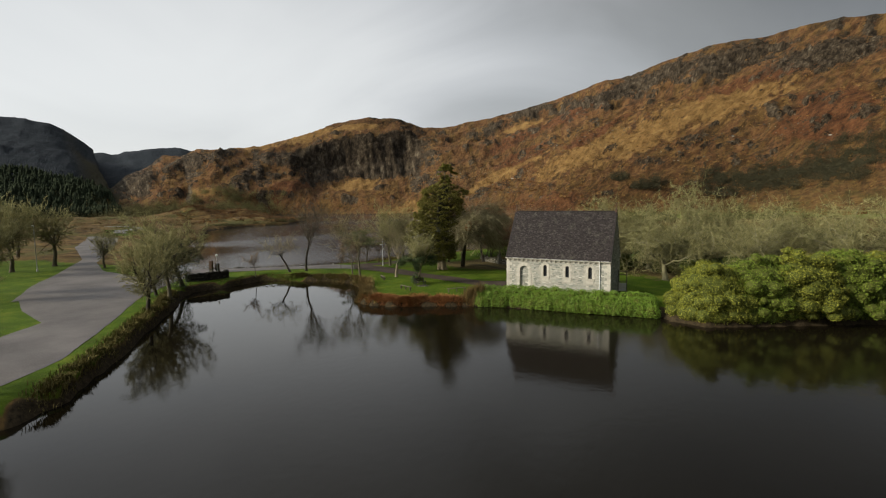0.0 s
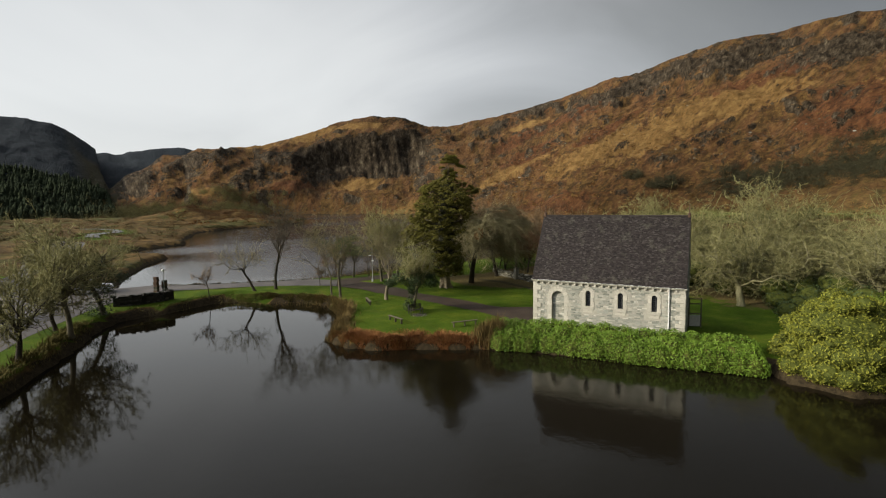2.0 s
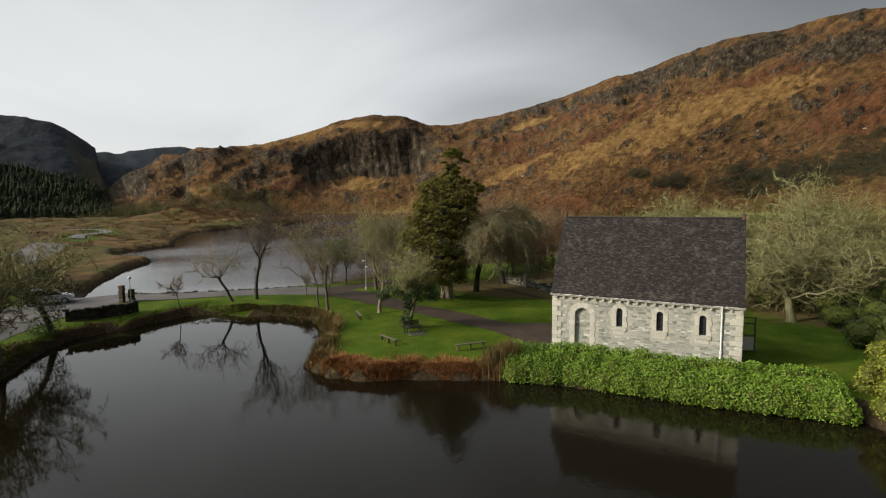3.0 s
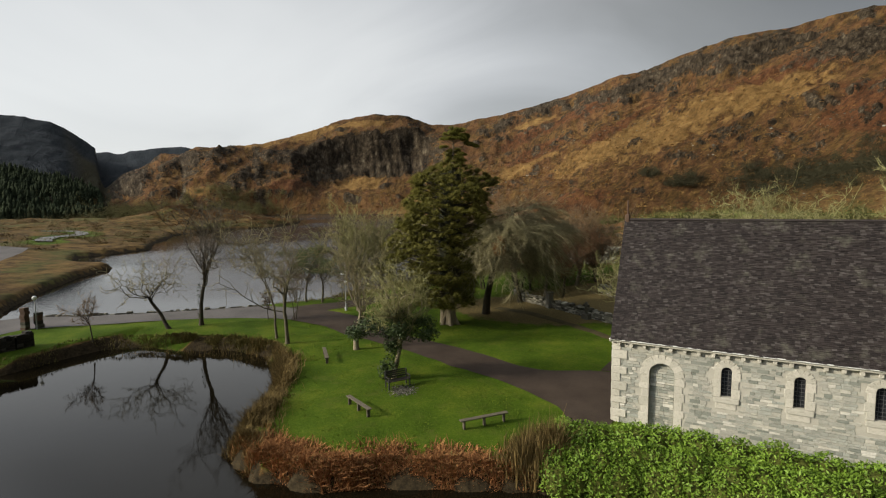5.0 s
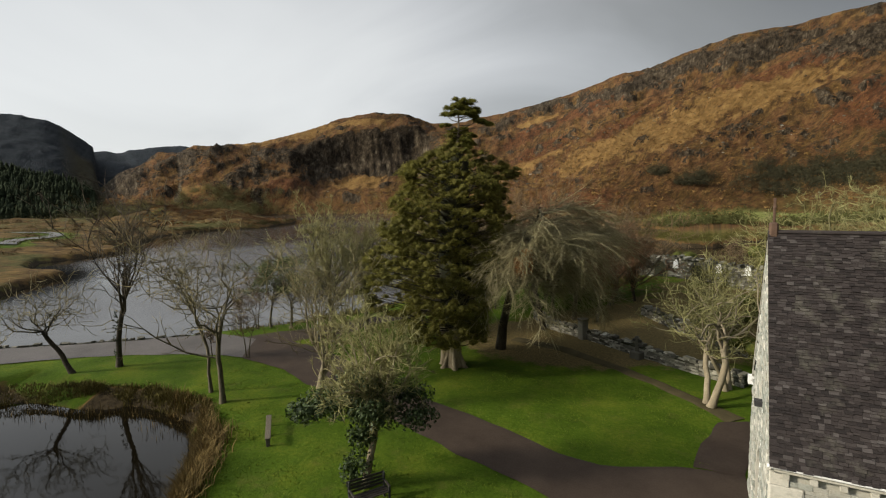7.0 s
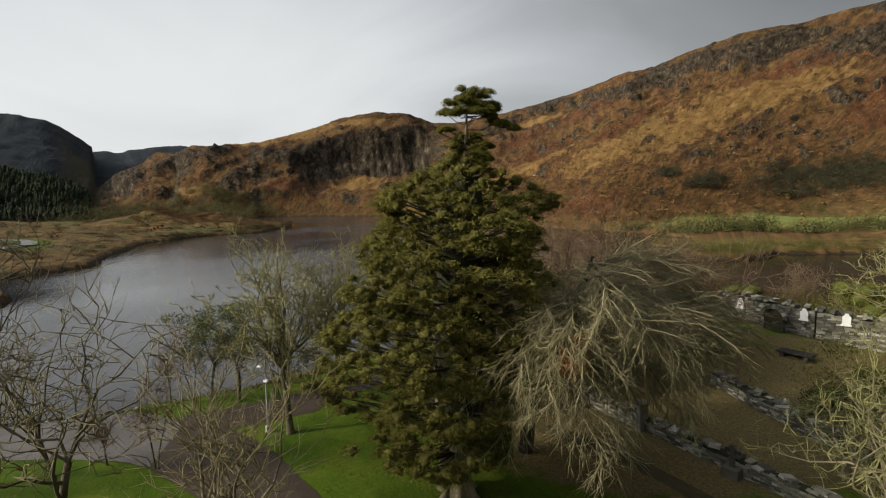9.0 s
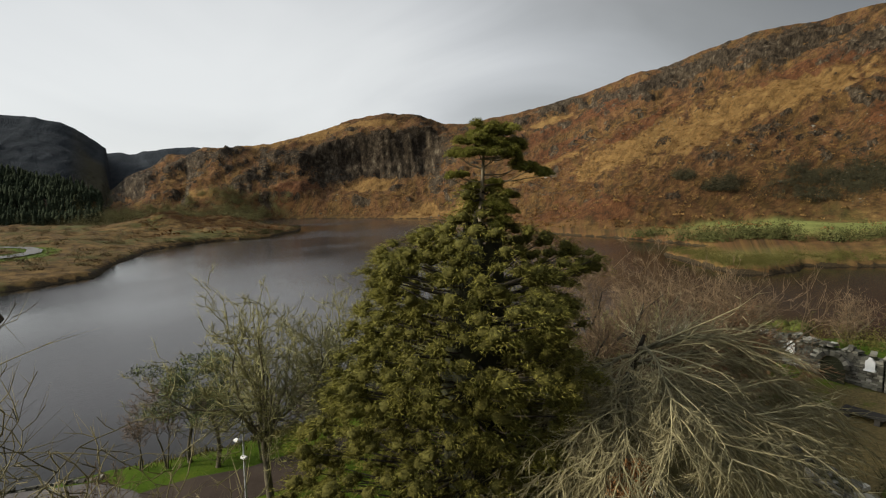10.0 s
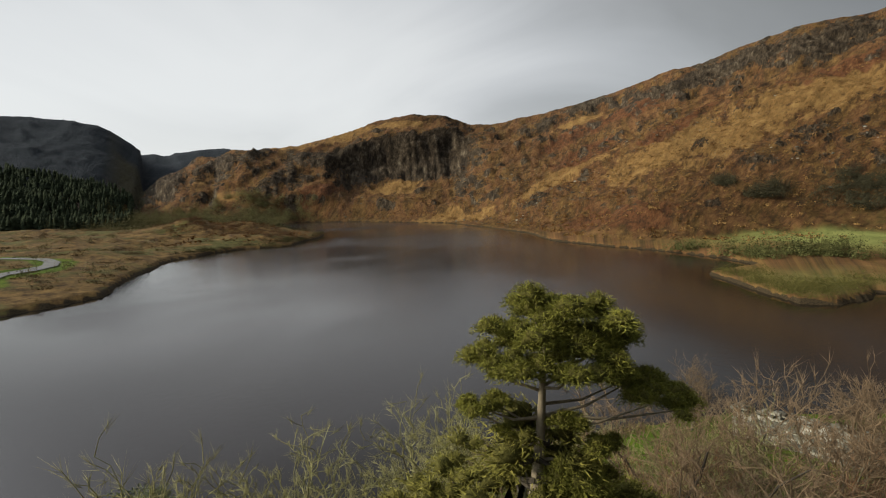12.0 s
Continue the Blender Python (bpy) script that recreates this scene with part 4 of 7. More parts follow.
def leafy_bush(name, label, lumps, size, density, material, rng, zmin=-0.85, category="bush", aspect=0.45, core=0.84, shell=(0.74, 1.14)):
    ob = thing(name, label, category)
    p, nn = lump_points(lumps, density, rng, zmin, shell)
    part("foliage", leaves_mesh("foliage", p, nn, size, rng, material, aspect, 0.8), None, ob)
    tagged(part("inner_growth", lump_core("inner_growth", lumps, core, INNER, zmin), None, ob, "solid core with the inner shade put in its green"), kind="stuff")
    return ob


def weeping_tree(rng):
    """A wide bare tree whose limbs arch over and hang."""
    ob = thing("weeping_tree", "wide leafless tree with arching pale lichened branches", "tree", -11.6, 16.5, 0.05, group="bare trees behind the conifer")
    stem, tr, cr = Tubes(), Tubes(), Tubes()
    spine = np.array([(0, 0, -0.2), (0.2, -0.1, 1.5), (0.7, -0.5, 3.2), (1.5, -1.1, 5.0), (2.4, -1.8, 6.8), (3.0, -2.2, 8.8)])
    stem.add(spine, [0.36, 0.27, 0.23, 0.19, 0.14, 0.05], 9)

    def arc(p, d, length, n, bend, pull):
        pts = [np.array(p, dtype=float)]
        for q in range(n):
            d = unit(d + rng.normal(0, bend, 3) + np.array([0, 0, pull * (q + 1) / n]))
            pts.append(pts[-1] + d * length / n)
        return np.array(pts)

    for i in range(44):
        f = i / 43
        a = i * 2.4 + rng.uniform(-0.3, 0.3) if i % 3 == 0 else rng.uniform(-2.3, 0.75)
        z = 4.0 + 4.4 * f
        base = np.array([np.interp(z, spine[:, 2], spine[:, k]) for k in range(3)])
        d = unit(np.array([math.cos(a), math.sin(a), rng.uniform(0.05, 0.65)]))
        length = rng.uniform(3.8, 5.6) * (1.15 - 0.38 * f)
        limb = arc(base, d, length, 10, 0.13, -0.22)
        r = rng.uniform(0.035, 0.062)
        tr.add(limb, np.linspace(r, 0.012, 11), 6)
        for k in range(2, 11):
            for side in (-1, 1):
                fwd = unit(limb[k] - limb[k - 1])
                lat = unit(np.cross(fwd, (0, 0, 1))) * side
                d2 = unit(fwd + lat * rng.uniform(0.35, 0.8) + np.array([0, 0, rng.uniform(-0.2, 0.25)]))
                br = arc(limb[k], d2, rng.uniform(1.0, 2.3) * (1.1 - 0.04 * k), 6, 0.12, -0.10)
                cr.add(br, np.linspace(0.021, 0.007, 7), 4)
                for m in range(1, 7):
                    for _ in range(3):
                        d3 = unit(unit(br[m] - br[m - 1]) + rng.normal(0, 0.38, 3) + np.array([0, 0, -0.10]))
                        q = br[m] + d3 * rng.uniform(0.4, 1.0)
                        cr.spike(br[m], q, 0.008)
                        w = (br[m] + q) / 2
                        cr.spike(w, w + unit(d3 + rng.normal(0, 0.4, 3)) * rng.uniform(0.25, 0.6), 0.008)
    p, nn = lump_points([(3.0, -5.5, 6.0, 0.5, 0.5, 0.55), (3.1, -5.3, 6.5, 0.36, 0.36, 0.36)], 420, rng, shell=(0.2, 1.1))
    part("dead_leaves", leaves_mesh("dead_leaves", p, nn, 0.11, rng, BRACKEN, 0.4, 0.9), None, ob, "clump of rusty dead leaves")
    part("trunk", stem.mesh("trunk", DARK_BARK), None, ob, "dark leaning trunk")
    part("boughwork", tr.mesh("boughwork", LIMB_BARK), None, ob, "pale arching limbs")
    part("crown", cr.mesh("crown", TWIG_PALE), None, ob, "fine hanging twigs")


def plant_trees():
    rng = np.random.default_rng(7)
    G = "trees on the causeway lawn"
    t = bare_tree("bare_tree", "slender leafless sapling on the lawn by the pond", 3.6, 1.2, rng, 0.045, 0.35, 5, twigs=3, bark=DARK_BARK, twig=TWIG_BROWN)
    t.matrix_world = pose(-34.2, -1.0, 0)
    tagged(t, group=G)
    s = copy_thing(t, pose(-27.2, 8.3, 0, 0, 0, 70) @ Matrix.Scale(0.8, 4))
    t = bare_tree("bare_tree", "crooked leaning leafless tree beside the pond", 6.8, 4.8, rng, 0.14, 0.42, 6, (-0.50, -0.22), wild=0.42, twigs=3, bark=DARK_BARK, twig=TWIG, flat=0.35, up=0.25, thick=1.5, per_node=1, reach=1.5)
    t.matrix_world = pose(-32.0, 3.2, 0)
    tagged(t, group=G)
    t = bare_tree("bare_tree", "upright leafless tree with a vase-shaped crown", 10.8, 3.5, rng, 0.135, 0.36, 8, wild=0.22, twigs=4, up=0.6, bark=DARK_BARK, twig=TWIG_DARK, thick=1.8, per_node=1, reach=1.5)
    t.matrix_world = pose(-30.7, 4.9, 0)
    tagged(t, group=G)
    p, nn = lump_points([(0, 0, 1.6, 0.2, 0.2, 1.7)], 60, rng)
    part("ivy", leaves_mesh("ivy", p, nn, 0.10, rng, IVY, 0.7), None, t, "ivy climbing the trunk")
    t = bare_tree("bare_tree", "tall leafless tree with a long low side branch", 10.2, 3.9, rng, 0.115, 0.40, 7, (-0.08, -0.05), wild=0.42, twigs=3, bark=BARK, twig=TWIG, up=0.5, per_node=1, reach=1.5, low_limb=(-0.8, -0.7, 0.25), thick=1.5)
    t.matrix_world = pose(-20.9, 3.6, 0)
    tagged(t, group=G)
    t = bare_tree("bare_tree", "leaning leafless tree at the edge of the pond", 9.0, 3.0, rng, 0.09, 0.4, 6, (-0.16, 0.1), wild=0.40, twigs=3, bark=BARK, twig=TWIG, thick=1.5, up=0.5, per_node=1, reach=1.4)
    t.matrix_world = pose(-22.5, 4.3, 0)
    tagged(t, group=G)
    t = bare_tree("bare_tree", "pale-barked leafless tree with a dense fine crown", 8.4, 2.9, rng, 0.15, 0.3, 8, wild=0.28, twigs=5, up=0.6, bark=PALE_BARK, twig=TWIG, per_node=1, reach=1.3, thick=1.4)
    t.matrix_world = pose(-15.8, 4.2, 0)
    tagged(t, group="trees on the chapel lawn")
    # tree by the dark bench: ivy-clad below, bare above
    t = bare_tree("bare_tree", "ivy-clad tree with bare upper branches behind a bench", 7.0, 3.3, rng, 0.12, 0.44, 15, (0.02, 0.03), wild=0.4, twigs=9, up=0.45, bark=PALE_BARK, twig=TWIG_GREEN, flat=0.7, tip=0.6, dome=0.5, fine=0.007)
    t.matrix_world = pose(-10.95, 0.55, 0)
    tagged(t, group="trees on the chapel lawn")
    ivy = [(-0.35, -0.1, 0.55, 0.45, 0.4, 0.65), (0.0, 0, 1.5, 0.32, 0.32, 1.0), (0.45, 0.25, 2.6, 0.95, 0.8, 0.6), (-0.9, -0.5, 2.9, 1.0, 0.8, 0.5), (1.2, 0.9, 3.0, 0.9, 0.7, 0.45), (0.0, 0.1, 3.4, 1.0, 0.9, 0.55), (0.25, -0.4, 2.0, 0.5, 0.5, 0.4), (-1.5, -1.0, 2.7, 0.6, 0.5, 0.35), (-1.9, -0.4, 2.4, 0.7, 0.6, 0.4), (1.7, 0.5, 2.5, 0.7, 0.7, 0.4), (0.0, -0.1, 0.9, 0.4, 0.4, 0.9), (-0.3, 0.6, 2.3, 0.8, 0.6, 0.5), (0.7, -0.6, 2.9, 0.6, 0.6, 0.45)]
    p, nn = lump_points(ivy, 190, rng, shell=(0.3, 1.1))
    part("ivy", leaves_mesh("ivy", p, nn, 0.12, rng, IVY, 0.6), None, t, "dark glossy ivy leaves")
    # lakeside group
    G = "trees along the lakeshore"
    t = bare_tree("bare_tree", "leafless lakeside tree with a dense olive crown", 10.2, 3.5, rng, 0.17, 0.30, 13, wild=0.36, twigs=11, dome=0.6, fine=0.0065, up=0.35, tip=0.6, per_node=2, thick=1.5, bark=BARK, twig=TWIG_GREEN)
    t.matrix_world = pose(-22.1, 13.6, 0)
    tagged(t, group=G)
    copy_thing(t, pose(-21.7, 16.8, 0, 0, 0, 140) @ Matrix.Scale(0.95, 4))
    copy_thing(t, pose(-18.8, 19.8, 0, 0, 0, 250) @ Matrix.Scale(0.96, 4))
    t = bare_tree("bare_tree", "thin twiggy sapling by the lake", 5.0, 1.7, rng, 0.06, 0.3, 5, wild=0.3, twigs=4, bark=BARK, twig=TWIG_BROWN, stems=2)
    t.matrix_world = pose(-29.6, 14.2, -0.1)
    tagged(t, group=G)
    for k, (x, y, sc, rz) in enumerate([(-26.0, 16.8, 1.0, 60), (-24.5, 18.0, 0.9, 170), (-30.6, 13.6, 0.8, 300), (-25.0, 9.0, 0.9, 200)]):
        copy_thing(t, pose(x, y, -0.05, 0, 0, rz) @ Matrix.Scale(sc, 4))
    for x, y, h in ((-29.1, 15.1, 5.3), (-27.5, 15.4, 5.2)):
        t = bare_tree("lakeside_pine", "small evergreen tree with a rounded green crown", h * 0.85, 1.4, rng, 0.10, 0.45, 6, (0.1, 0.0), wild=0.3, twigs=2, bark=BARK, twig=TWIG_DARK)
        t.matrix_world = pose(x, y, -0.05)
        tagged(t, group=G)
        lum = [(rng.uniform(-1.9, 1.9), rng.uniform(-1.7, 1.7), h * rng.uniform(0.55, 0.95), rng.uniform(0.45, 0.8), rng.uniform(0.45, 0.8), rng.uniform(0.3, 0.5)) for _ in range(24)]
        p, nn = lump_points(lum, 75, rng, shell=(0.4, 1.05))
        part("foliage", leaves_mesh("foliage", p, nn, 0.15, rng, PINE, 0.3), None, t, "soft green foliage")
    # left bank by the road
    G = "trees on the road bank"
    t = bare_tree("bank_tree", "low round-headed leafless tree on the grass bank", 7.2, 4.4, rng, 0.17, 0.26, 10, wild=0.35, twigs=8, bark=DARK_BARK, twig=TWIG_GREEN, flat=0.6, up=0.4, fine=0.011, thick=1.5, dome=0.8)
    t.matrix_world = pose(-27.4, -20.9, -0.1)
    tagged(t, group=G)
    copy_thing(t, pose(-33.6, -15.6, 0, 0, 0, 110) @ Matrix.Scale(0.85, 4))
    copy_thing(t, pose(-17.6, -38.5, -0.1, 0, 0, 200) @ Matrix.Scale(0.95, 4))
    copy_thing(t, pose(-20.6, -46.5, -0.1, 0, 0, 80) @ Matrix.Scale(1.1, 4))
    t = bare_tree("bank_tree", "spreading leafless tree with mossy limbs on the bank", 9.4, 5.2, rng, 0.21, 0.3, 10, wild=0.35, twigs=8, bark=BARK, twig=TWIG_GREEN, flat=0.7, fine=0.012, thick=1.7, dome=0.8)
    t.matrix_world = pose(-31.0, -16.0, -0.1)
    tagged(t, group=G)
    t = bare_tree("bank_tree", "ivy-covered tree with crooked limbs over the water", 10.8, 7.0, rng, 0.2, 0.30, 10, wild=0.4, twigs=8, bark=DARK_BARK, twig=TWIG_GREEN, flat=0.5, fine=0.011, thick=1.6)
    t.matrix_world = pose(-36.2, -10.4, -0.1)
    tagged(t, group=G)
    p, nn = lump_points([(0, 0, 1.6, 1.0, 0.95, 1.8), (0.4, 0.2, 3.5, 1.3, 1.1, 1.2), (-0.9, -0.5, 2.7, 1.0, 0.9, 0.8), (0.0, -0.6, 0.6, 1.3, 1.0, 0.8), (1.6, 0.7, 3.4, 1.1, 0.7, 0.6), (-1.4, 0.4, 4.0, 1.0, 0.8, 0.6), (0.6, -0.8, 4.5, 0.9, 0.8, 0.7)], 75, rng, shell=(0.5, 1.05))
    part("ivy", leaves_mesh("ivy", p, nn, 0.12, rng, IVY, 0.65), None, t, "dark ivy smothering the trunk")
    # across the road
    G = "trees beyond the car park"
    t = bare_tree("roadside_tree", "leafless roadside tree with a wide grey-green crown", 9.5, 4.2, rng, 0.22, 0.28, 9, wild=0.3, twigs=4, fine=0.015, thick=1.6, bark=BARK, twig=TWIG_GREEN, dome=0.7)
    t.matrix_world = pose(-73.0, -4.2, 0) @ Matrix.Scale(1.25, 4)
    tagged(t, group=G)
    for x, y, sc, rz in ((-71.0, -10.8, 1.0, 40), (-51.0, -22.5, 0.75, 160), (-80, -9, 1.1, 250), (-90, -1, 1.1, 20), (-66, -15.0, 0.8, 300), (-62.5, -3.0, 0.55, 190), (-47.0, -25.0, 0.7, 10)):
        copy_thing(t, pose(x, y, 0, 0, 0, rz) @ Matrix.Scale(sc, 4))
    # pale many-stemmed tree by the graveyard wall
    t = bare_tree("many_stemmed_tree", "pale many-stemmed leafless tree by the chapel path", 8.4, 2.6, rng, 0.21, 0.36, 9, (0.05, 0.02), wild=0.62, twigs=4, bark=PALE_BARK, twig=TWIG_GREEN, stems=2, up=0.75, fine=0.006, tip=0.7, thick=1.6, per_node=1, reach=1.2)
    t.matrix_world = pose(-0.65, 11.9, 0)
    tagged(t, group="pale trees by the graveyard")
    copy_thing(t, pose(0.7, 14.2, 0.05, 0, 0, 130) @ Matrix.Scale(0.9, 4))
    copy_thing(t, pose(4.6, 16.4, 0.2, 0, 0, 220) @ Matrix.Scale(1.05, 4))
    # weeping tree
    weeping_tree(rng)
    t = bare_tree("yellowing_tree", "crooked pale tree with a few yellow-brown leaves", 5.6, 2.7, rng, 0.13, 0.34, 9, (0.05, 0.0), wild=0.6, twigs=5, bark=PALE_BARK, twig=TWIG_GREEN, up=0.35, flat=0.7, fine=0.007, per_node=2)
    p, nn = lump_points([(-0.9, -0.7, 4.1, 1.3, 1.2, 0.9), (0.3, -1.0, 4.6, 1.2, 1.1, 0.8), (-0.3, 0.6, 4.9, 1.4, 1.2, 0.7)], 60, rng, shell=(0.2, 1.1))
    part("leaves", leaves_mesh("leaves", p, nn, 0.10, rng, OLIVE_BUSH, 0.4, 0.8), None, t, "sparse yellow-green leaves")
    t.matrix_world = pose(0.1, 19.3, 0.05)
    tagged(t, group="pale trees by the graveyard")
    t = bare_tree("dark_tree", "dark-trunked leafless tree in the conifer's shade", 11.6, 5.2, rng, 0.2, 0.32, 13, wild=0.35, twigs=8, bark=DARK_BARK, twig=TWIG_BROWN, tip=0.7, dome=0.3)
    t.matrix_world = pose(-10.2, 21.6, 0)
    tagged(t, group="bare trees behind the conifer")
    copy_thing(t, pose(-15.5, 20.5, 0.0, 0, 0, 190) @ Matrix.Scale(0.8, 4))
    # the wood behind the chapel, two kinds
    G = "grove behind the chapel"
    t1 = bare_tree("grove_tree", "wide-crowned leafless tree with pale lichened twigs", 10.6, 7.2, rng, 0.27, 0.24, 14, wild=0.75, twigs=7, bark=LICHEN_BARK, twig=TWIG_GREEN, dome=0.55, flat=0.45, up=0.16, fine=0.009, thick=1.4, tip=0.6, per_node=3)
    t1.matrix_world = pose(15.5, 13.4, 0) @ Matrix.Scale(1.0, 4)
    tagged(t1, group=G)
    t2 = bare_tree("grove_tree", "tall leafless tree with a domed olive-grey crown", 11.0, 6.4, rng, 0.25, 0.28, 13, wild=0.65, twigs=7, bark=LICHEN_BARK, twig=TWIG_GREEN, dome=0.6, up=0.25, flat=0.7, fine=0.009, thick=1.3, tip=0.6, per_node=3)
    t2.matrix_world = pose(8.5, 19.0, 0.2) @ Matrix.Scale(1.16, 4)
    tagged(t2, group=G)
    for k, (x, y, sc, rz) in enumerate([(20.5, 17.0, 1.0, 70), (25.0, 12.0, 0.92, 190), (13.5, 22.0, 1.05, 300), (19.0, 25.5, 1.05, 20), (27.5, 20.0, 1.0, 140), (33.0, 15.0, 0.95, 250), (34.5, 24.5, 1.0, 90), (41.0, 21.0, 1.0, 200), (14.0, 31.0, 0.95, 45), (7.0, 26.0, 0.85, 110), (22.5, 21.5, 0.98, 260), (17.0, 19.5, 0.9, 10), (30.0, 25.5, 1.0, 75)]):
        copy_thing((t1, t2)[k % 2], pose(x, y, 0.15, 0, 0, rz) @ Matrix.Scale(sc * (1.13 if y > 18 else 0.97), 4))
    # twiggy thicket on the far shore of the island
    G = "thicket on the island's lake shore"
    t = bare_tree("thicket_tree", "dense twiggy leafless willow on the shore", 7.6, 2.9, rng, 0.12, 0.18, 12, wild=0.4, twigs=8, bark=DARK_BARK, twig=TWIG_GREEN, stems=2, up=0.4, dome=0.7, tip=0.5, fine=0.0065, thick=1.3, per_node=3)
    t.matrix_world = pose(-19.5, 26.0, 0)
    tagged(t, group=G)
    for x, y, sc, rz in ((-15.5, 26.5, 1.05, 50), (-11.8, 27.2, 1.08, 120), (-8.6, 29.5, 1.0, 300), (9.5, 40.5, 0.62, 20), (13.0, 38.0, 0.7, 200), (16.5, 41.0, 0.72, 90), (6.5, 43.5, 0.55, 150)):
        copy_thing(t, pose(x, y, 0.1, 0, 0, rz) @ Matrix.Scale(sc, 4))
    t = bare_tree("thicket_tree", "brown twiggy leafless tree in a lakeside thicket", 7.4, 3.6, rng, 0.13, 0.22, 11, wild=0.36, twigs=4, bark=BARK, twig=TWIG_BROWN, up=0.4, dome=0.5, fine=0.008)
    t.matrix_world = pose(-11.2, 29.0, 0.1)
    tagged(t, group=G)
    for x, y, sc, rz in ((-8.6, 24.6, 1.22, 70), (-6.4, 28.4, 1.4, 30), (-9.0, 31.5, 1.25, 170), (-4.9, 32.0, 1.35, 250), (-2.5, 43.0, 0.8, 130), (4.0, 47.5, 0.8, 210), (-12.0, 41.5, 0.8, 10)):
        copy_thing(t, pose(x, y, 0.3, 0, 0, rz) @ Matrix.Scale(sc, 4))
    t = bare_tree("thicket_tree", "russet-tipped fine-twigged tree behind the conifer", 8.2, 3.4, rng, 0.12, 0.25, 10, wild=0.32, twigs=5, bark=DARK_BARK, twig=TWIG_RUST, up=0.5, dome=0.5)
    t.matrix_world = pose(-10.4, 26.4, 0.1)
    tagged(t, group=G)
    copy_thing(t, pose(-6.9, 24.4, 0.2, 0, 0, 140) @ Matrix.Scale(0.9, 4))
    copy_thing(t, pose(-4.6, 29.6, 0.3, 0, 0, 40) @ Matrix.Scale(1.0, 4))


plant_trees()


def build_conifer():
    """The tall conifer: buttressed trunk, whorls of boughs, clumped sprays and a tufted top."""
    rng = np.random.default_rng(23)
    ob = thing("conifer", "tall dark green conifer with a tufted flat top", "tree", -13.0, 12.4, 0)
    H = 14.75
    tr = Tubes()
    spine = np.array([(0.0, 0, -0.2), (0.02, 0, 0.5), (0.05, 0.02, 2), (0.1, 0.02, 5), (0.18, 0.05, 8), (0.28, 0.08, 11), (0.38, 0.13, 13), (0.42, 0.15, 14.3)])
    tr.add(spine, [0.62, 0.46, 0.36, 0.30, 0.22, 0.12, 0.055, 0.02], 12)
    for a in range(6):
        d = np.array([math.cos(a * 1.05), math.sin(a * 1.05), 0])
        tr.add([d * 0.95 + (0, 0, -0.2), d * 0.6 + (0, 0, 0.12), d * 0.33 + (0, 0, 0.8), d * 0.25 + (0, 0, 1.7)], [0.16, 0.17, 0.15, 0.08], 7)
    tr.add([(-0.5, 0.1, -0.2), (-0.5, 0.05, 0.8), (-0.55, 0.0, 2.0), (-0.75, 0, 3.6)], [0.34, 0.27, 0.22, 0.12], 8)

    levels = [1.0, 1.8, 3.0, 4.6, 6.2, 7.7, 9.2, 10.3, 11.0, 11.6, 12.0, 12.5, 13.2]
    lee = [1.0, 2.4, 3.8, 4.45, 4.4, 4.0, 3.5, 3.0, 2.7, 2.0, 0.8, 0.4, 0.25]
    open_side = [1.2, 1.7, 1.9, 1.9, 2.2, 2.6, 2.7, 2.9, 3.1, 2.0, 0.8, 0.5, 0.3]

    def radius(z, a):
        """Reach of the boughs: the tree is far fuller on its west side."""
        w = 0.5 + 0.5 * math.cos(a - 0.44)
        return np.interp(z, levels, lee) * (1 - w) + np.interp(z, levels, open_side) * w

    crown, tips, limbs = ([], []), ([], []), Tubes()
    bm = bmesh.new()
    bmesh.ops.create_icosphere(bm, subdivisions=2, radius=1)
    ball_v = np.array([v.co[:] for v in bm.verts])
    ball_f = np.array([[v.index for v in f.verts] for f in bm.faces])
    bm.free()

    def clump(store, c, r, n, flat=0.8, out=(0, 0)):
        d = rng.normal(0, 1, (n, 3))
        d /= np.linalg.norm(d, axis=1)[:, None]
        d[:, 2] = np.abs(d[:, 2]) * 1.3 - 0.6
        k = rng.uniform(0.4, 1.12, n)[:, None]
        o = np.array([out[0], out[1], -0.25 * math.hypot(*out)])
        stretch = 1 + 0.7 * np.clip(d @ o, -0.3, 1)[:, None]
        store[0].append((np.asarray(c) + d * np.array([r, r, r * flat]) * k * stretch, d + np.array([0, 0, 0.15]) + 0.6 * o))
        w = ball_v * np.array([r, r, r * flat]) * 0.55 * rng.uniform(0.55, 1.25, (len(ball_v), 1))
        store[1].append(np.asarray(c) + w)

    def pads_mesh(name, cores, material):
        n = len(ball_v)
        f = np.concatenate([ball_f + q * n for q in range(len(cores))])
        return mesh_from(name, np.concatenate(cores), f, material, False)

    made = 0
    while made < 1500:
        z, a = rng.uniform(1.6, 13.0), rng.uniform(0, 6.283)
        R = float(radius(z, a))
        if rng.random() > R / 4.0 + 0.06:
            continue
        ca, sn = math.cos(a), math.sin(a)
        rough = float(fbm(np.array([ca * 2.6 + 7]), np.array([sn * 2.6 + z * 0.75]), 3, 55)[0])
        lobe = 1 + 0.42 * rough + 0.07 * math.sin(z * 4.1 + a * 2)
        if z > 11 and rough < -0.15:
            continue
        reach = R * lobe * (rng.uniform(0.82, 1.0) if rng.random() < 0.75 else rng.uniform(0.4, 0.85))
        core_x = np.interp(z, spine[:, 2], spine[:, 0])
        c = np.array([core_x + ca * reach, 0.05 + sn * reach, z])
        if rng.random() < 0.35:
            b0 = np.array([core_x, 0.05, z - 0.25 * reach])
            limbs.add([b0, (b0 + c) / 2 + np.array([0, 0, -0.12]), c], [0.045, 0.03, 0.012], 5)
        clump(crown, c, rng.uniform(0.20, 0.42), 240, 0.75, (ca * 0.8, sn * 0.8))
        made += 1
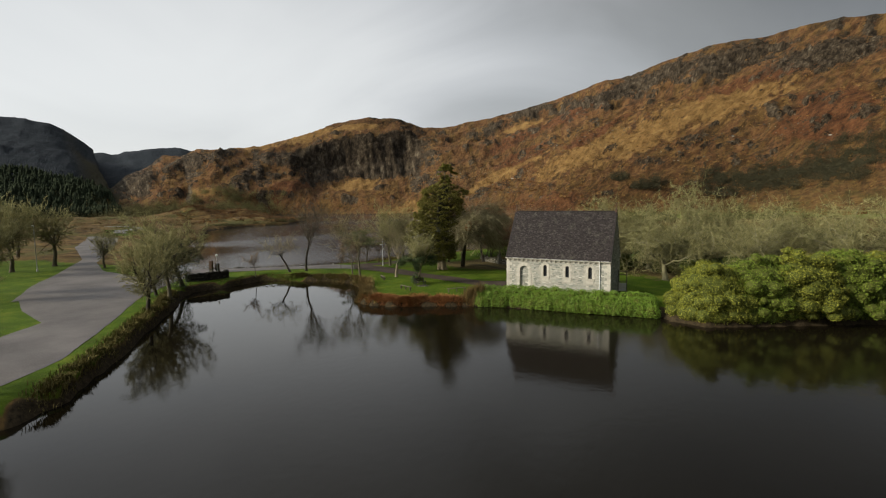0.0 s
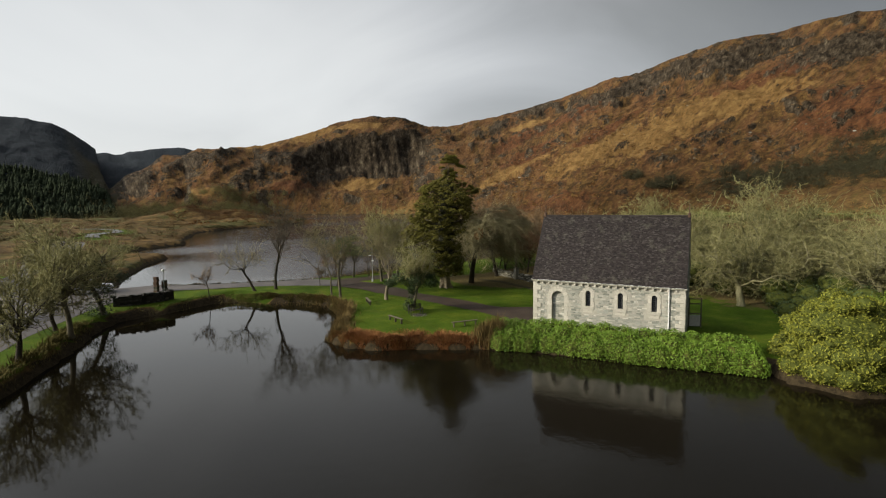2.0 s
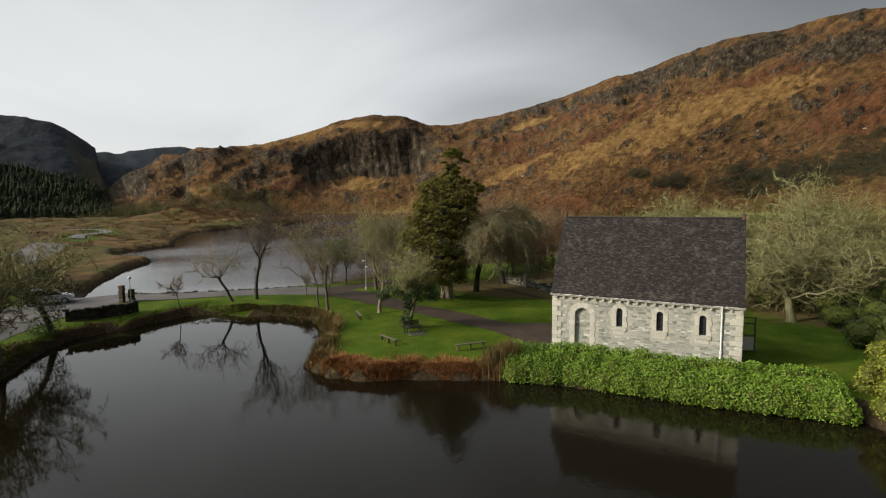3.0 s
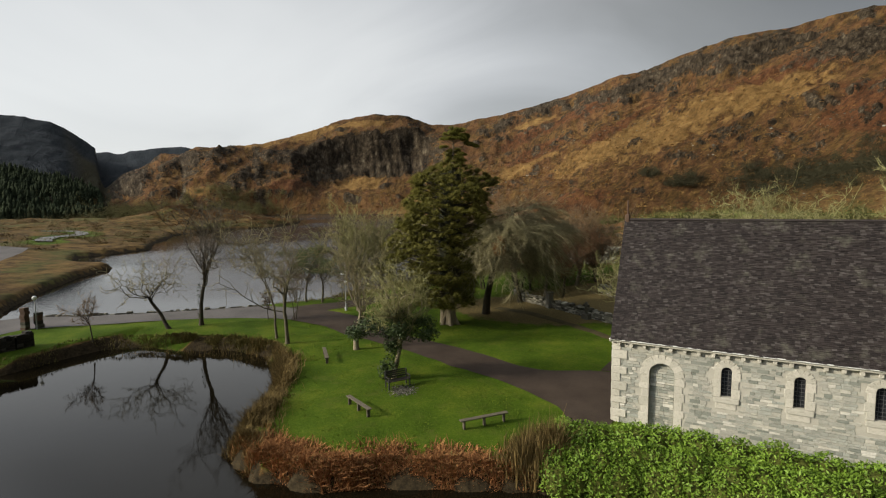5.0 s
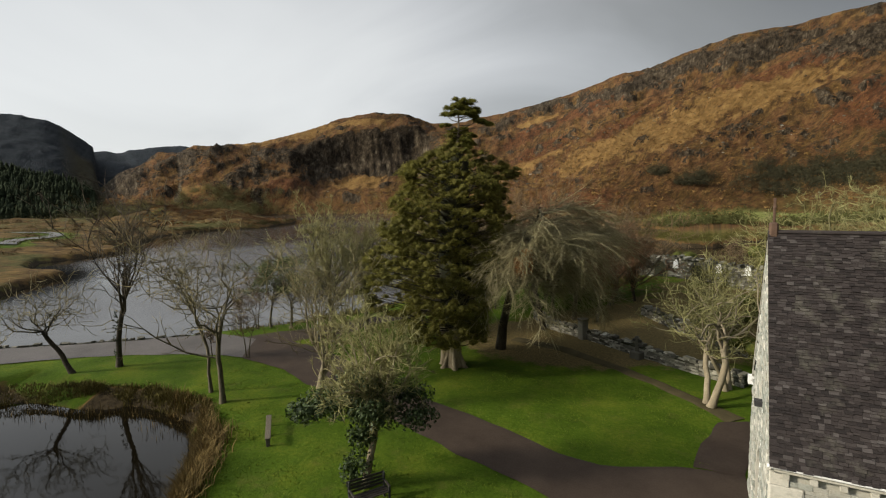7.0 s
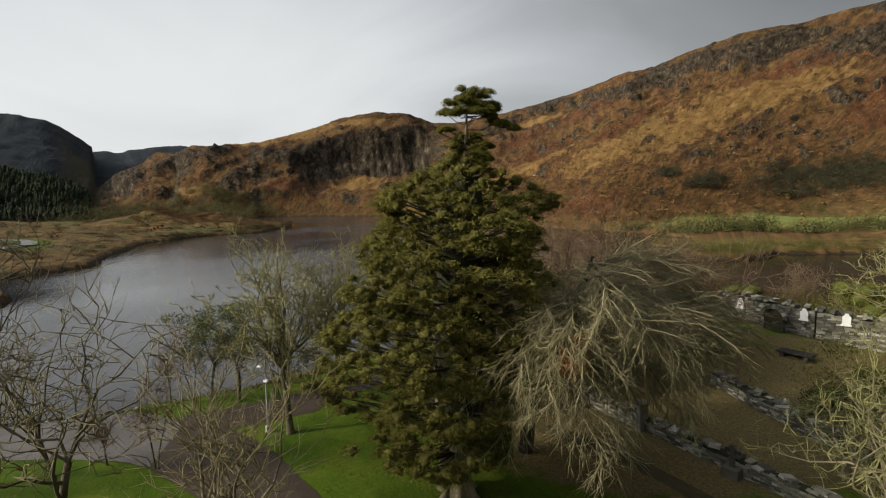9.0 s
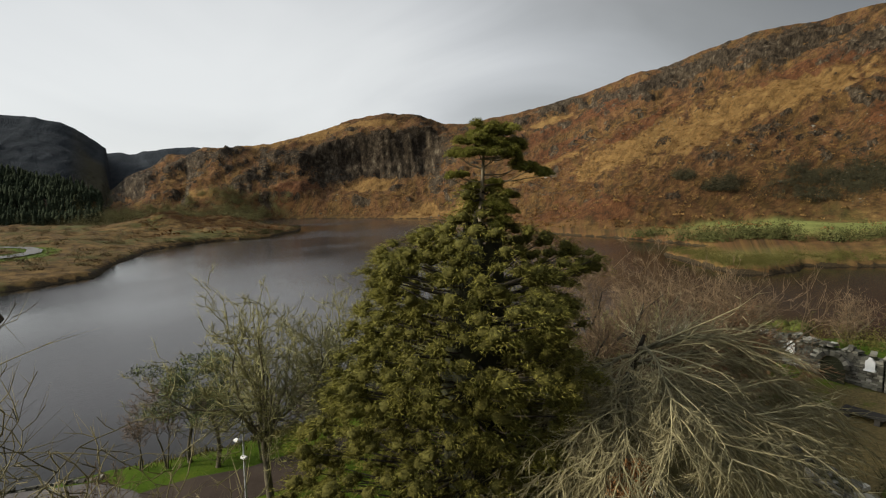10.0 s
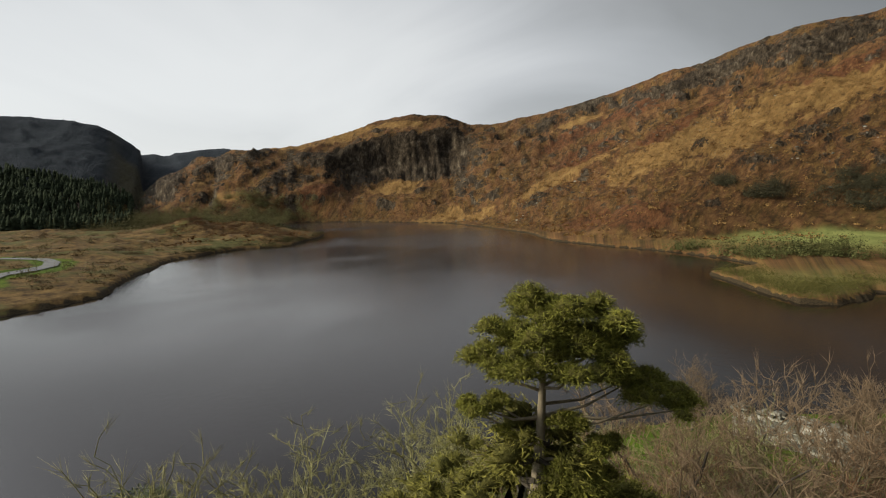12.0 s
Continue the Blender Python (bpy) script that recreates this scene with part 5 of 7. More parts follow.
    # tufted top on a bare neck: across, depth, height, radius
    pads = [(0.30, 0.0, 14.52, 0.42), (0.0, 0.2, 14.42, 0.34), (0.62, -0.1, 14.40, 0.36), (0.35, 0.4, 14.40, 0.36), (-0.35, 0.1, 14.18, 0.36), (0.05, -0.3, 14.16, 0.38), (0.5, -0.35, 14.12, 0.38), (0.95, 0.1, 14.18, 0.36), (1.15, 0.3, 14.02, 0.30), (0.35, 0.6, 14.15, 0.36),
            (-0.70, 0.0, 13.88, 0.34), (-0.45, -0.35, 13.80, 0.28), (-0.1, -0.5, 13.85, 0.30), (0.35, -0.55, 13.85, 0.32), (0.8, -0.4, 13.88, 0.34), (-0.25, 0.45, 13.9, 0.3), (1.0, 0.5, 13.85, 0.3), (0.6, 0.1, 13.95, 0.34), (0.05, 0.1, 13.95, 0.34),
            (1.35, 0.0, 13.58, 0.32), (1.65, 0.15, 13.50, 0.36), (1.95, 0.1, 13.40, 0.30), (1.55, -0.3, 13.42, 0.28), (1.15, 0.2, 13.5, 0.22), (2.0, -0.15, 13.28, 0.22), (-0.68, -0.1, 13.28, 0.26), (-0.48, 0.05, 13.26, 0.18), (-0.85, 0.1, 13.22, 0.16),
            (0.38, -0.15, 13.08, 0.22), (0.55, 0.1, 12.98, 0.22), (0.78, -0.1, 12.80, 0.26), (0.95, 0.1, 12.72, 0.2), (0.45, -0.25, 12.62, 0.24), (0.62, -0.3, 12.48, 0.36), (0.40, -0.1, 12.25, 0.34), (0.8, 0.0, 12.3, 0.32), (0.5, -0.4, 12.02, 0.36), (-0.42, 0.0, 12.95, 0.12), (-0.3, 0.2, 12.8, 0.1),
            (0.1, 0.25, 12.9, 0.2), (-0.2, 0.1, 12.55, 0.22), (0.5, 0.4, 12.7, 0.24), (0.0, 0.4, 12.3, 0.28)]
    for u, v, zz, r in pads:
        u = u * 0.9 if u > 1.2 else u
        x, y = 0.32 + 0.82 * u - 0.45 * v, 0.12 + 0.45 * u + 0.82 * v
        for _ in range(5):
            o = rng.normal(0, 0.45, 3) * np.array([r, r, 0.3 * r])
            clump(tips, np.array([x, y, zz]) + o, r * 0.62, int(2100 * r), 0.75)
        if rng.random() < 0.4:
            continue
        b0 = np.array([0.40, 0.15, min(zz - rng.uniform(0.15, 0.5), 13.8)])
        tr.add([b0, (b0 + np.array([x, y, zz - 0.1])) / 2 + np.array([0, 0, -0.06]), (x, y, zz - 0.05)], [0.024, 0.017, 0.008], 5)
    part("trunk", tr.mesh("trunk", PALE_BARK), None, ob, "pale fluted trunk and boughs")
    tagged(part("bough_wood", limbs.mesh("bough_wood", DARK_BARK), None, ob, "dark inner boughs"), kind="stuff")
    part("crown", sprays_mesh("crown", crown[0], 0.115, 0.085, rng, CONIFER), None, ob, "dense olive-green sprays")
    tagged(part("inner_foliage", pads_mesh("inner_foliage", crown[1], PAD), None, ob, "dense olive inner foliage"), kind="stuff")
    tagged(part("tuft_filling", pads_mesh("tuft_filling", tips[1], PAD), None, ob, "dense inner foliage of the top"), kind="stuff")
    # shell within the crown, coloured near-black to read as shade between sprays
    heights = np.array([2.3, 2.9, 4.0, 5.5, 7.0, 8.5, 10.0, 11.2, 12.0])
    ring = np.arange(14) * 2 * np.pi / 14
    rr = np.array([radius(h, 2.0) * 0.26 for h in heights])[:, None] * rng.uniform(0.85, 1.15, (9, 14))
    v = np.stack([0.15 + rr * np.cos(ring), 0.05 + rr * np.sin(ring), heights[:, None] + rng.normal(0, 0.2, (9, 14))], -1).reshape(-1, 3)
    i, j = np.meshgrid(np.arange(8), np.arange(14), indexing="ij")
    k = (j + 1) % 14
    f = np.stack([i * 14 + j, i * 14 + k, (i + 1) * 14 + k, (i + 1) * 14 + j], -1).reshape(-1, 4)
    part("inner_growth", mesh_from("inner_growth", v, f, SHADE, True), None, ob, "near-black shell giving the shade inside the crown")
    part("top_tuft", sprays_mesh("top_tuft", tips[0], 0.058, 0.09, rng, CONIFER_TIP), None, ob, "brighter green tufted top")


build_conifer()


def graveyard_shrubs():
    rng = np.random.default_rng(61)
    for x, y, r, h, mat, label in ((2.6, 18.0, 1.3, 1.6, OLIVE_BUSH, "yellow-green shrub behind the tumbled wall"), (5.2, 22.5, 1.5, 2.0, SCRUB, "tangled brown shrub in the graveyard"), (1.0, 24.5, 1.2, 1.4, SCRUB, "low twiggy shrub in the graveyard"),
                                   (4.0, 27.0, 1.5, 1.8, OLIVE_BUSH, "olive green shrub near the court wall"), (6.0, 38.5, 1.8, 2.4, OLIVE_BUSH, "pale green willow bush behind the court"), (11.0, 36.0, 2.0, 2.6, OLIVE_BUSH, "wide pale green bush behind the court"), (9.0, 29.0, 1.7, 2.2, SCRUB, "brown leafless shrub by the court wall"), (-1.0, 40.5, 1.5, 1.8, SCRUB, "scrubby bush behind the court wall")):
        z = ground_z(x, y)
        lum = [(x + rng.normal(0, r * 0.45), y + rng.normal(0, r * 0.45), z + rng.uniform(0.15, 0.9) * h, r * 0.5, r * 0.5, h * 0.32) for _ in range(11)]
        t = leafy_bush("shrub", label, lum, 0.135, 66, mat, rng, -0.2, "shrub", 0.3, 0.7)
        tagged(t, group="shrubs about the graveyard")


def plant_bushes():
    rng = np.random.default_rng(5)
    # clipped hedge between chapel and water
    lum = []
    for x in np.arange(-1.3, 14.4, 0.62):
        y0 = np.interp(x, [-1.5, 2, 8, 14], [-3.4, -2.5, -2.7, -2.4])
        for y, drop in ((y0 - 1.15, 0.55), (y0 - 0.7, 0.2), (y0 + 0.45, 0.0)):
            lum.append((x + rng.uniform(-0.15, 0.15), y + rng.uniform(-0.12, 0.12), rng.uniform(-0.1, 0.08) - drop, 0.78, 0.78, 0.96 + rng.uniform(-0.06, 0.12)))
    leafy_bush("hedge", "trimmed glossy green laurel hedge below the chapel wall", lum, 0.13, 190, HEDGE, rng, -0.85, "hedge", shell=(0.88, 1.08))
    # rhododendron mass by the water
    for k, (cx, cy, label) in enumerate([(18.9, -2.4, "big rounded yellow-green rhododendron at the water"), (22.4, -1.2, "tall green rhododendron overhanging the lake"), (25.8, -0.2, "bright yellow-green bush by the lake"), (29.4, 1.8, "dense green waterside rhododendron"), (33.5, 3.6, "yellow-green rhododendron spilling to the water"), (38.5, 6.0, "broad rhododendron bush by the lake")]):
        lum = []
        tall = (4.4, 4.9, 5.3, 5.6, 5.6, 5.6)[k]
        for _ in range(130):
            a, w = rng.uniform(0, 6.283), rng.uniform(0.02, 1.0)
            q = math.sqrt(1 - w * w)
            k2 = rng.uniform(0.80, 1.0) * (1 + 0.10 * math.sin(3 * a + k) + 0.07 * math.sin(5 * a + 4 * w))
            r = rng.uniform(0.32, 0.72)
            lum.append((cx + math.cos(a) * q * 3.3 * k2, cy + math.sin(a) * q * 2.9 * k2, tall * w * k2 * 0.92 - 0.2, r, r, r * 0.75))
        lum.append((cx, cy, tall * 0.36, 2.7, 2.4, tall * 0.50))
        edge = [(15.8, -4.3), (18.5, -5.5), (24.7, -2.4), (31.5, 1.0), (44, 5.4)]
        for x in np.arange(cx - 2.8, cx + 2.9, 0.7):
            y = np.interp(x, *zip(*edge)) + rng.uniform(0.1, 0.7)
            for z in (-0.1, 0.7):
                r = rng.uniform(0.5, 0.9)
                lum.append((x + rng.uniform(-0.2, 0.2), y + 0.3 * z, z + rng.uniform(-0.2, 0.2), r, r, r * 0.85))
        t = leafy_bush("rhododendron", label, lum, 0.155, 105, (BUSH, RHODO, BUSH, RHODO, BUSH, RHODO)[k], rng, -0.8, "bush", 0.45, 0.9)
        tagged(t, group="bushes along the water")
    # smaller bushes beneath the grove
    for x, y, r in ((18.8, 7.0, 1.6), (22.5, 8.0, 2.1), (12.5, 24.0, 1.8), (27.0, 9.5, 2.2), (6.5, 21.0, 1.6), (30.5, 10.5, 2.2), (19.5, 14.0, 2.0), (24.0, 16.0, 2.2), (16.0, 20.0, 2.0), (10.0, 20.5, 1.7), (29.0, 16.0, 2.2), (20.0, 21.0, 2.2)):
        lum = [(x + rng.normal(0, r * 0.5), y + rng.normal(0, r * 0.5), rng.uniform(0.2, 1.0) * r, r * 0.55, r * 0.55, r * 0.45) for _ in range(10)]
        t = leafy_bush("understorey_bush", "dark evergreen bush beneath bare trees", lum, 0.19, 28, IVY, rng, 0.0, "bush")
        tagged(t, group="bushes under the grove")


plant_bushes()


def ground_z(x, y):
    return float(ground_at(np.array([x]), np.array([y]))[0][0])


graveyard_shrubs()


# ---- the chapel ----
def stone_material(name, *stops, rough=0.9, scale=6.0, bump=0.6):
    """Stones that differ one by one, each mottled."""
    n = Nodes(name, rough, 0.25)
    f = n.math("FRACT", n.math("ADD", n.random(), n.island()))
    c = n.ramp(f, *stops)
    d = n.noise(scale, 7, 0.7)
    c = n.mix(n.math("MULTIPLY", n.step(d, 0.40, 0.70), 0.35), c, n.mix(1.0, c, (0.45, 0.47, 0.42), "MULTIPLY"))
    c = n.mix(n.math("MULTIPLY", n.step(n.noise(1.4, 5, 0.7), 0.52, 0.72), 0.30), c, (0.17, 0.165, 0.12))
    n.bump(n.noise(scale * 4, 6, 0.7), bump, 0.012)
    return n.done(c)


RUBBLE = stone_material("grey_green_rubble", (0.0, (0.20, 0.215, 0.18)), (0.25, (0.31, 0.315, 0.27)), (0.5, (0.40, 0.385, 0.325)), (0.75, (0.33, 0.345, 0.30)), (0.93, (0.50, 0.475, 0.40)), (1.0, (0.62, 0.60, 0.53)))
DRESSED = stone_material("cream_dressed_stone", (0.0, (0.44, 0.42, 0.35)), (1.0, (0.56, 0.53, 0.45)))
MORTAR = mottled("pale_lime_mortar", (0.34, 0.325, 0.27), (0.46, 0.44, 0.37), 3.0, 0.95, 0.1, 40.0, 0.5, 0.01)
SLATE = stone_material("brown_grey_slate", (0.0, (0.014, 0.011, 0.010)), (0.5, (0.027, 0.021, 0.019)), (0.85, (0.038, 0.031, 0.028)), (1.0, (0.070, 0.061, 0.056)), rough=0.8)
FIELDSTONE = stone_material("lichened_wall_stone", (0.0, (0.038, 0.036, 0.027)), (0.5, (0.082, 0.077, 0.057)), (0.85, (0.145, 0.137, 0.105)), (1.0, (0.28, 0.265, 0.215)))
WALLSTONE = stone_material("pale_lichened_wall_stone", (0.0, (0.06, 0.056, 0.043)), (0.5, (0.15, 0.142, 0.108)), (0.85, (0.27, 0.257, 0.20)), (1.0, (0.42, 0.40, 0.33)))
DARKSTONE = stone_material("dark_quay_stone", (0.0, (0.018, 0.016, 0.013)), (0.7, (0.05, 0.046, 0.038)), (1.0, (0.11, 0.105, 0.09)))
WHITE_PAINT = mottled("white_paint", (0.66, 0.66, 0.62), (0.80, 0.80, 0.77), 3.0, 0.5, 0.4, 30.0, 0.1, 0.004)
BROWN_STONE = mottled("red_brown_stone", (0.060, 0.036, 0.024), (0.13, 0.080, 0.052), 6.0)
LEADED = mottled("dark_leaded_glass", (0.010, 0.011, 0.013), (0.03, 0.032, 0.036), 9.0, 0.18, 0.5, 30.0, 0.3, 0.004)
LEAD = mottled("lead_strip", (0.05, 0.05, 0.052), (0.10, 0.10, 0.10), 20.0, 0.5, 0.5)
IRON = mottled("dark_iron", (0.015, 0.015, 0.016), (0.04, 0.04, 0.04), 12.0, 0.5, 0.5)
GREY_METAL = mottled("galvanised_metal", (0.28, 0.29, 0.29), (0.42, 0.43, 0.43), 8.0, 0.45, 0.5)
OLD_WOOD = mottled("weathered_timber", (0.065, 0.055, 0.040), (0.155, 0.132, 0.095), 4.0, 0.85, 0.2, 30.0, 0.5, 0.01, (1, 6, 6))
DARK_WOOD = mottled("dark_stained_timber", (0.016, 0.014, 0.012), (0.045, 0.038, 0.030), 5.0, 0.6, 0.35, 30.0, 0.4, 0.008, (1, 6, 6))

CH_L, CH_W, CH_E, CH_R = 10.56, 5.66, 3.45, 8.36
WINDOWS = (4.13, 6.39, 8.63)


def arch(x, half, z0, top, n=12):
    """Outline of an opening with a round head, in x and z."""
    zs = top - half
    return [(x - half, z0), (x + half, z0)] + [(x + half * math.cos(a), zs + half * math.sin(a)) for a in np.linspace(0, math.pi, n + 1)]


def panel(outline, holes, depth):
    """A flat wall with openings through it, front face at y = 0."""
    bm = bmesh.new()
    for loop in [outline] + holes:
        vs = [bm.verts.new((x, 0, z)) for x, z in loop]
        for a, b in zip(vs, vs[1:] + vs[:1]):
            bm.edges.new((a, b))
    g = bmesh.ops.triangle_fill(bm, use_beauty=True, edges=bm.edges[:])
    faces = [f for f in g["geom"] if isinstance(f, bmesh.types.BMFace)]
    e = bmesh.ops.extrude_face_region(bm, geom=faces)
    bmesh.ops.translate(bm, vec=(0, depth, 0), verts=[v for v in e["geom"] if isinstance(v, bmesh.types.BMVert)])
    bmesh.ops.recalc_face_normals(bm, faces=bm.faces[:])
    return bm


def block_mesh(name, material, rng, chip=0.12):
    """A unit stone with knocked edges, from -0.5 to 0.5."""
    bm = bmesh.new()
    box(bm, -0.5, 0.5, -0.5, 0.5, -0.5, 0.5)
    bmesh.ops.bevel(bm, geom=bm.edges[:], offset=0.045, segments=1, affect="EDGES")
    for v in bm.verts:
        v.co += Vector(rng.uniform(-chip, chip, 3)) * 0.35
    me = bpy.data.meshes.new(name)
    bm.to_mesh(me)
    bm.free()
    me.materials.append(material)
    return me


def joined_blocks(name, items, protos, material):
    """Many blocks as one mesh; items are (matrix, prototype)."""
    V, F, n = [], [], 0
    cache = {}
    for m, k in items:
        me = protos[k]
        if k not in cache:
            co = np.zeros(len(me.vertices) * 3)
            me.vertices.foreach_get("co", co)
            cache[k] = (np.c_[co.reshape(-1, 3), np.ones(len(me.vertices))], [list(p.vertices) for p in me.polygons])
        co, pol = cache[k]
        V.append((co @ np.array(m).T)[:, :3])
        F += [[n + i for i in p] for p in pol]
        n += len(co)
    return mesh_from(name, np.concatenate(V), F, material)


def courses(x0, x1, z0, z1, rng, low=0.065, high=0.165, short=0.13, long=0.46):
    """Rubble laid in uneven courses: (centre x, centre z, length, height)."""
    out, z = [], z0
    while z < z1 - 0.05:
        h = min(rng.uniform(low, high), z1 - z)
        x = x0
        while x < x1 - 0.04:
            L = min(rng.uniform(short, long) * (0.7 + h * 2), x1 - x)
            if x1 - x - L < 0.1:
                L = x1 - x
            out.append((x + L / 2, z + h / 2, L, h))
            x += L
        z += h
    return out


def in_surround(x, z, L, h):
    for c, half, z0, top in ((1.9, 0.84, -1, 3.12), *((w, 0.46, 1.22, 3.16) for w in WINDOWS)):
        if abs(x - c) < half + L / 2 - 0.04 and z + h / 2 > z0 and z - h / 2 < top:
            if z > top - half and math.hypot(x - c, z - (top - half)) > half + min(L, h) * 0.5 and z - h / 2 > top - half:
                continue
            return True
    return False


def build_chapel():
    rng = np.random.default_rng(11)
    ch = thing("chapel", "small grey stone chapel with a steep slate roof", "chapel")
    holes = [arch(1.9, 0.465, 0.02, 2.74)] + [arch(w, 0.175, 1.77, 2.93) for w in WINDOWS]
    front = part("front_wall", panel([(0, -0.3), (CH_L, -0.3), (CH_L, CH_E), (0, CH_E)], holes, 0.55), MORTAR, ch, "rubble stone wall with cream dressings")
    back = part("back_wall", boxed(0, CH_L, CH_W - 0.55, CH_W, -0.3, CH_E), MORTAR, ch)
    gable = [(0.56, -0.3), (CH_W - 0.56, -0.3), (CH_W - 0.56, CH_E), (CH_W - 0.56, CH_E + 0.9), (CH_W / 2, CH_R - 0.15), (0.56, CH_E + 0.9)]
    gables = []
    for x, name in ((0, "west_gable"), (CH_L, "east_gable")):
        door = [arch(CH_W / 2, 0.62, 0.02, 2.5)] if x == 0 else [arch(CH_W / 2, 0.4, 1.6, 3.6)]
        bm = panel(gable, door, 0.55)
        m = pose(0.55, 0, 0, 0, 0, 90) if x == 0 else pose(CH_L, 0, 0, 0, 0, 90)
        bmesh.ops.transform(bm, matrix=m, verts=bm.verts[:])
        gables.append(part(name, bm, MORTAR, ch, "tall stone gable wall"))
    dr = part("door", boxed(0.25, 0.33, CH_W / 2 - 0.62, CH_W / 2 + 0.62, 0.0, 2.5), DARK_WOOD, ch, "dark timber door in the west gable")
    part("handle", boxed(0.20, 0.26, CH_W / 2 + 0.30, CH_W / 2 + 0.34, 1.0, 1.16), IRON, dr)
    # the blocked doorway
    blocked = part("blocked_doorway", boxed(1.40, 2.40, 0.22, 0.5, -0.1, 2.76), MORTAR, ch, "old doorway walled up with rubble")
    # leaded lancets with dressed surrounds
    protos = [block_mesh("stone", RUBBLE, rng) for _ in range(7)]
    dressed = [block_mesh("dressed_stone", DRESSED, rng, 0.04) for _ in range(5)]

    def piece(name, me, parent, loc, size, rot=0.0):
        ob = new(name, me)
        ob.parent = parent
        ob.matrix_world = Matrix.Translation(loc) @ Matrix.Rotation(rot, 4, "Y") @ Matrix.Diagonal((*size, 1))
        return ob

    def surround(c, half, z0, top, width, parent, sill):
        zs = top - half
        n = 4 if half > 0.3 else 3
        z, k = z0, 0
        while z < zs - 0.05:
            h = min(rng.uniform(0.26, 0.36), zs - z)
            for sgn in (-1, 1):
                w = width * (1.0 if (k + (sgn > 0)) % 2 else 0.78)
                piece("jamb_stone", dressed[k % 5], parent, (c + sgn * (half + w / 2), 0.055, z + h / 2), (w - 0.005, 0.17, h - 0.005))
            z, k = z + h, k + 1
        m = 9 if half > 0.3 else 7
        for i in range(m):
            a = math.pi * (i + 0.5) / m
            r = half + width * 0.46
            piece("arch_stone", dressed[i % 5], parent, (c + r * math.cos(a), 0.055, zs + r * math.sin(a)), (width * 0.92, 0.17, math.pi * r / m + 0.004), -a)
        if sill:
            piece("sill_stone", dressed[0], parent, (c, 0.03, z0 - 0.11), (2 * half + width * 1.7, 0.22, 0.2))
            piece("sill_stone", dressed[2], parent, (c, 0.055, z0 - 0.34), (2 * half + width * 1.2, 0.16, 0.24))

    for c in WINDOWS:
        bm = panel(arch(c, 0.172, 1.775, 2.925), [], 0.02)
        bmesh.ops.translate(bm, vec=(0, 0.16, 0), verts=bm.verts[:])
        win = part("window", bm, LEADED, ch, "narrow round-headed leaded window")
        bm = bmesh.new()
        for z in np.arange(1.9, 2.9, 0.145):
            box(bm, c - 0.17, c + 0.17, 0.148, 0.158, z - 0.006, z + 0.006)
        for x in (-0.06, 0.06):
            box(bm, c + x - 0.006, c + x + 0.006, 0.147, 0.157, 1.78, 2.86)
        part("lead_lattice", bm, LEAD, win)
        surround(c, 0.175, 1.77, 2.93, 0.29, win, True)
    surround(1.9, 0.465, 0.0, 2.74, 0.37, blocked, False)
    # corner stones
    for x, sgn in ((0, 1), (CH_L, -1)):
        z, k = -0.1, 0
        while z < CH_E - 0.2:
            h = rng.uniform(0.26, 0.36)
            w = 0.62 if k % 2 else 0.36
            piece("quoin", dressed[k % 5], front, (x + sgn * (w / 2 - 0.03), 0.12 if k % 2 else 0.28, z + h / 2), (w, 0.36 if k % 2 else 0.66, h - 0.012))
            z, k = z + h, k + 1
    # rubble face: the stones nearest the walk one by one, the rest joined
    st = [q for q in courses(0.05, CH_L - 0.05, 0.0, CH_E - 0.22, rng) if not in_surround(*q)]
    st.sort(key=lambda q: q[0] + 0.0 * q[1])
    singles, rest = st[:290], st[290:]
    for x, z, L, h in singles:
        piece("stone", protos[int(rng.integers(7))], front, (x, 0.066 - rng.uniform(0, 0.014), z), (L - 0.012, 0.16, h - 0.012))
    items = [(Matrix.Translation((x, 0.066 - rng.uniform(0, 0.014), z)) @ Matrix.Diagonal((L - 0.012, 0.16, h - 0.012, 1)), int(rng.integers(7))) for x, z, L, h in rest]
    tagged(part("rubble_facing", joined_blocks("rubble_facing", items, protos, RUBBLE), None, front), kind="stuff")
    items = [(Matrix.Translation((x, 0.27, z)) @ Matrix.Diagonal((L - 0.015, 0.16, h - 0.013, 1)), int(rng.integers(7))) for x, z, L, h in courses(1.45, 2.35, 0.0, 2.7, rng, 0.07, 0.14, 0.12, 0.4) if z < 2.28 or math.hypot(x - 1.9, z - 2.28) < 0.44]
    tagged(part("rubble_infill", joined_blocks("rubble_infill", items, protos, RUBBLE), None, blocked), kind="stuff")
    for ob, x in zip(gables, (0.0, CH_L)):
        sgn = 1 if x == 0 else -1
        items = []
        for y, z, L, h in courses(0.1, CH_W - 0.1, 0.0, CH_R - 0.4, rng):
            lim = CH_W / 2 - np.interp(z + h / 2, [0, CH_E + 0.1, CH_R], [0.06, 0.10, CH_W / 2])
            if abs(y - CH_W / 2) + L / 2 > lim or (x == 0 and abs(y - CH_W / 2) < 0.62 + L / 2 and z < 2.6):
                continue
            items.append((Matrix.Translation((x + sgn * (0.05 - rng.uniform(0, 0.03)), y, z)) @ Matrix.Diagonal((0.16, L - 0.015, h - 0.013, 1)), int(rng.integers(7))))
        tagged(part("rubble_facing", joined_blocks("rubble_facing", items, protos, RUBBLE), None, ob), kind="stuff")
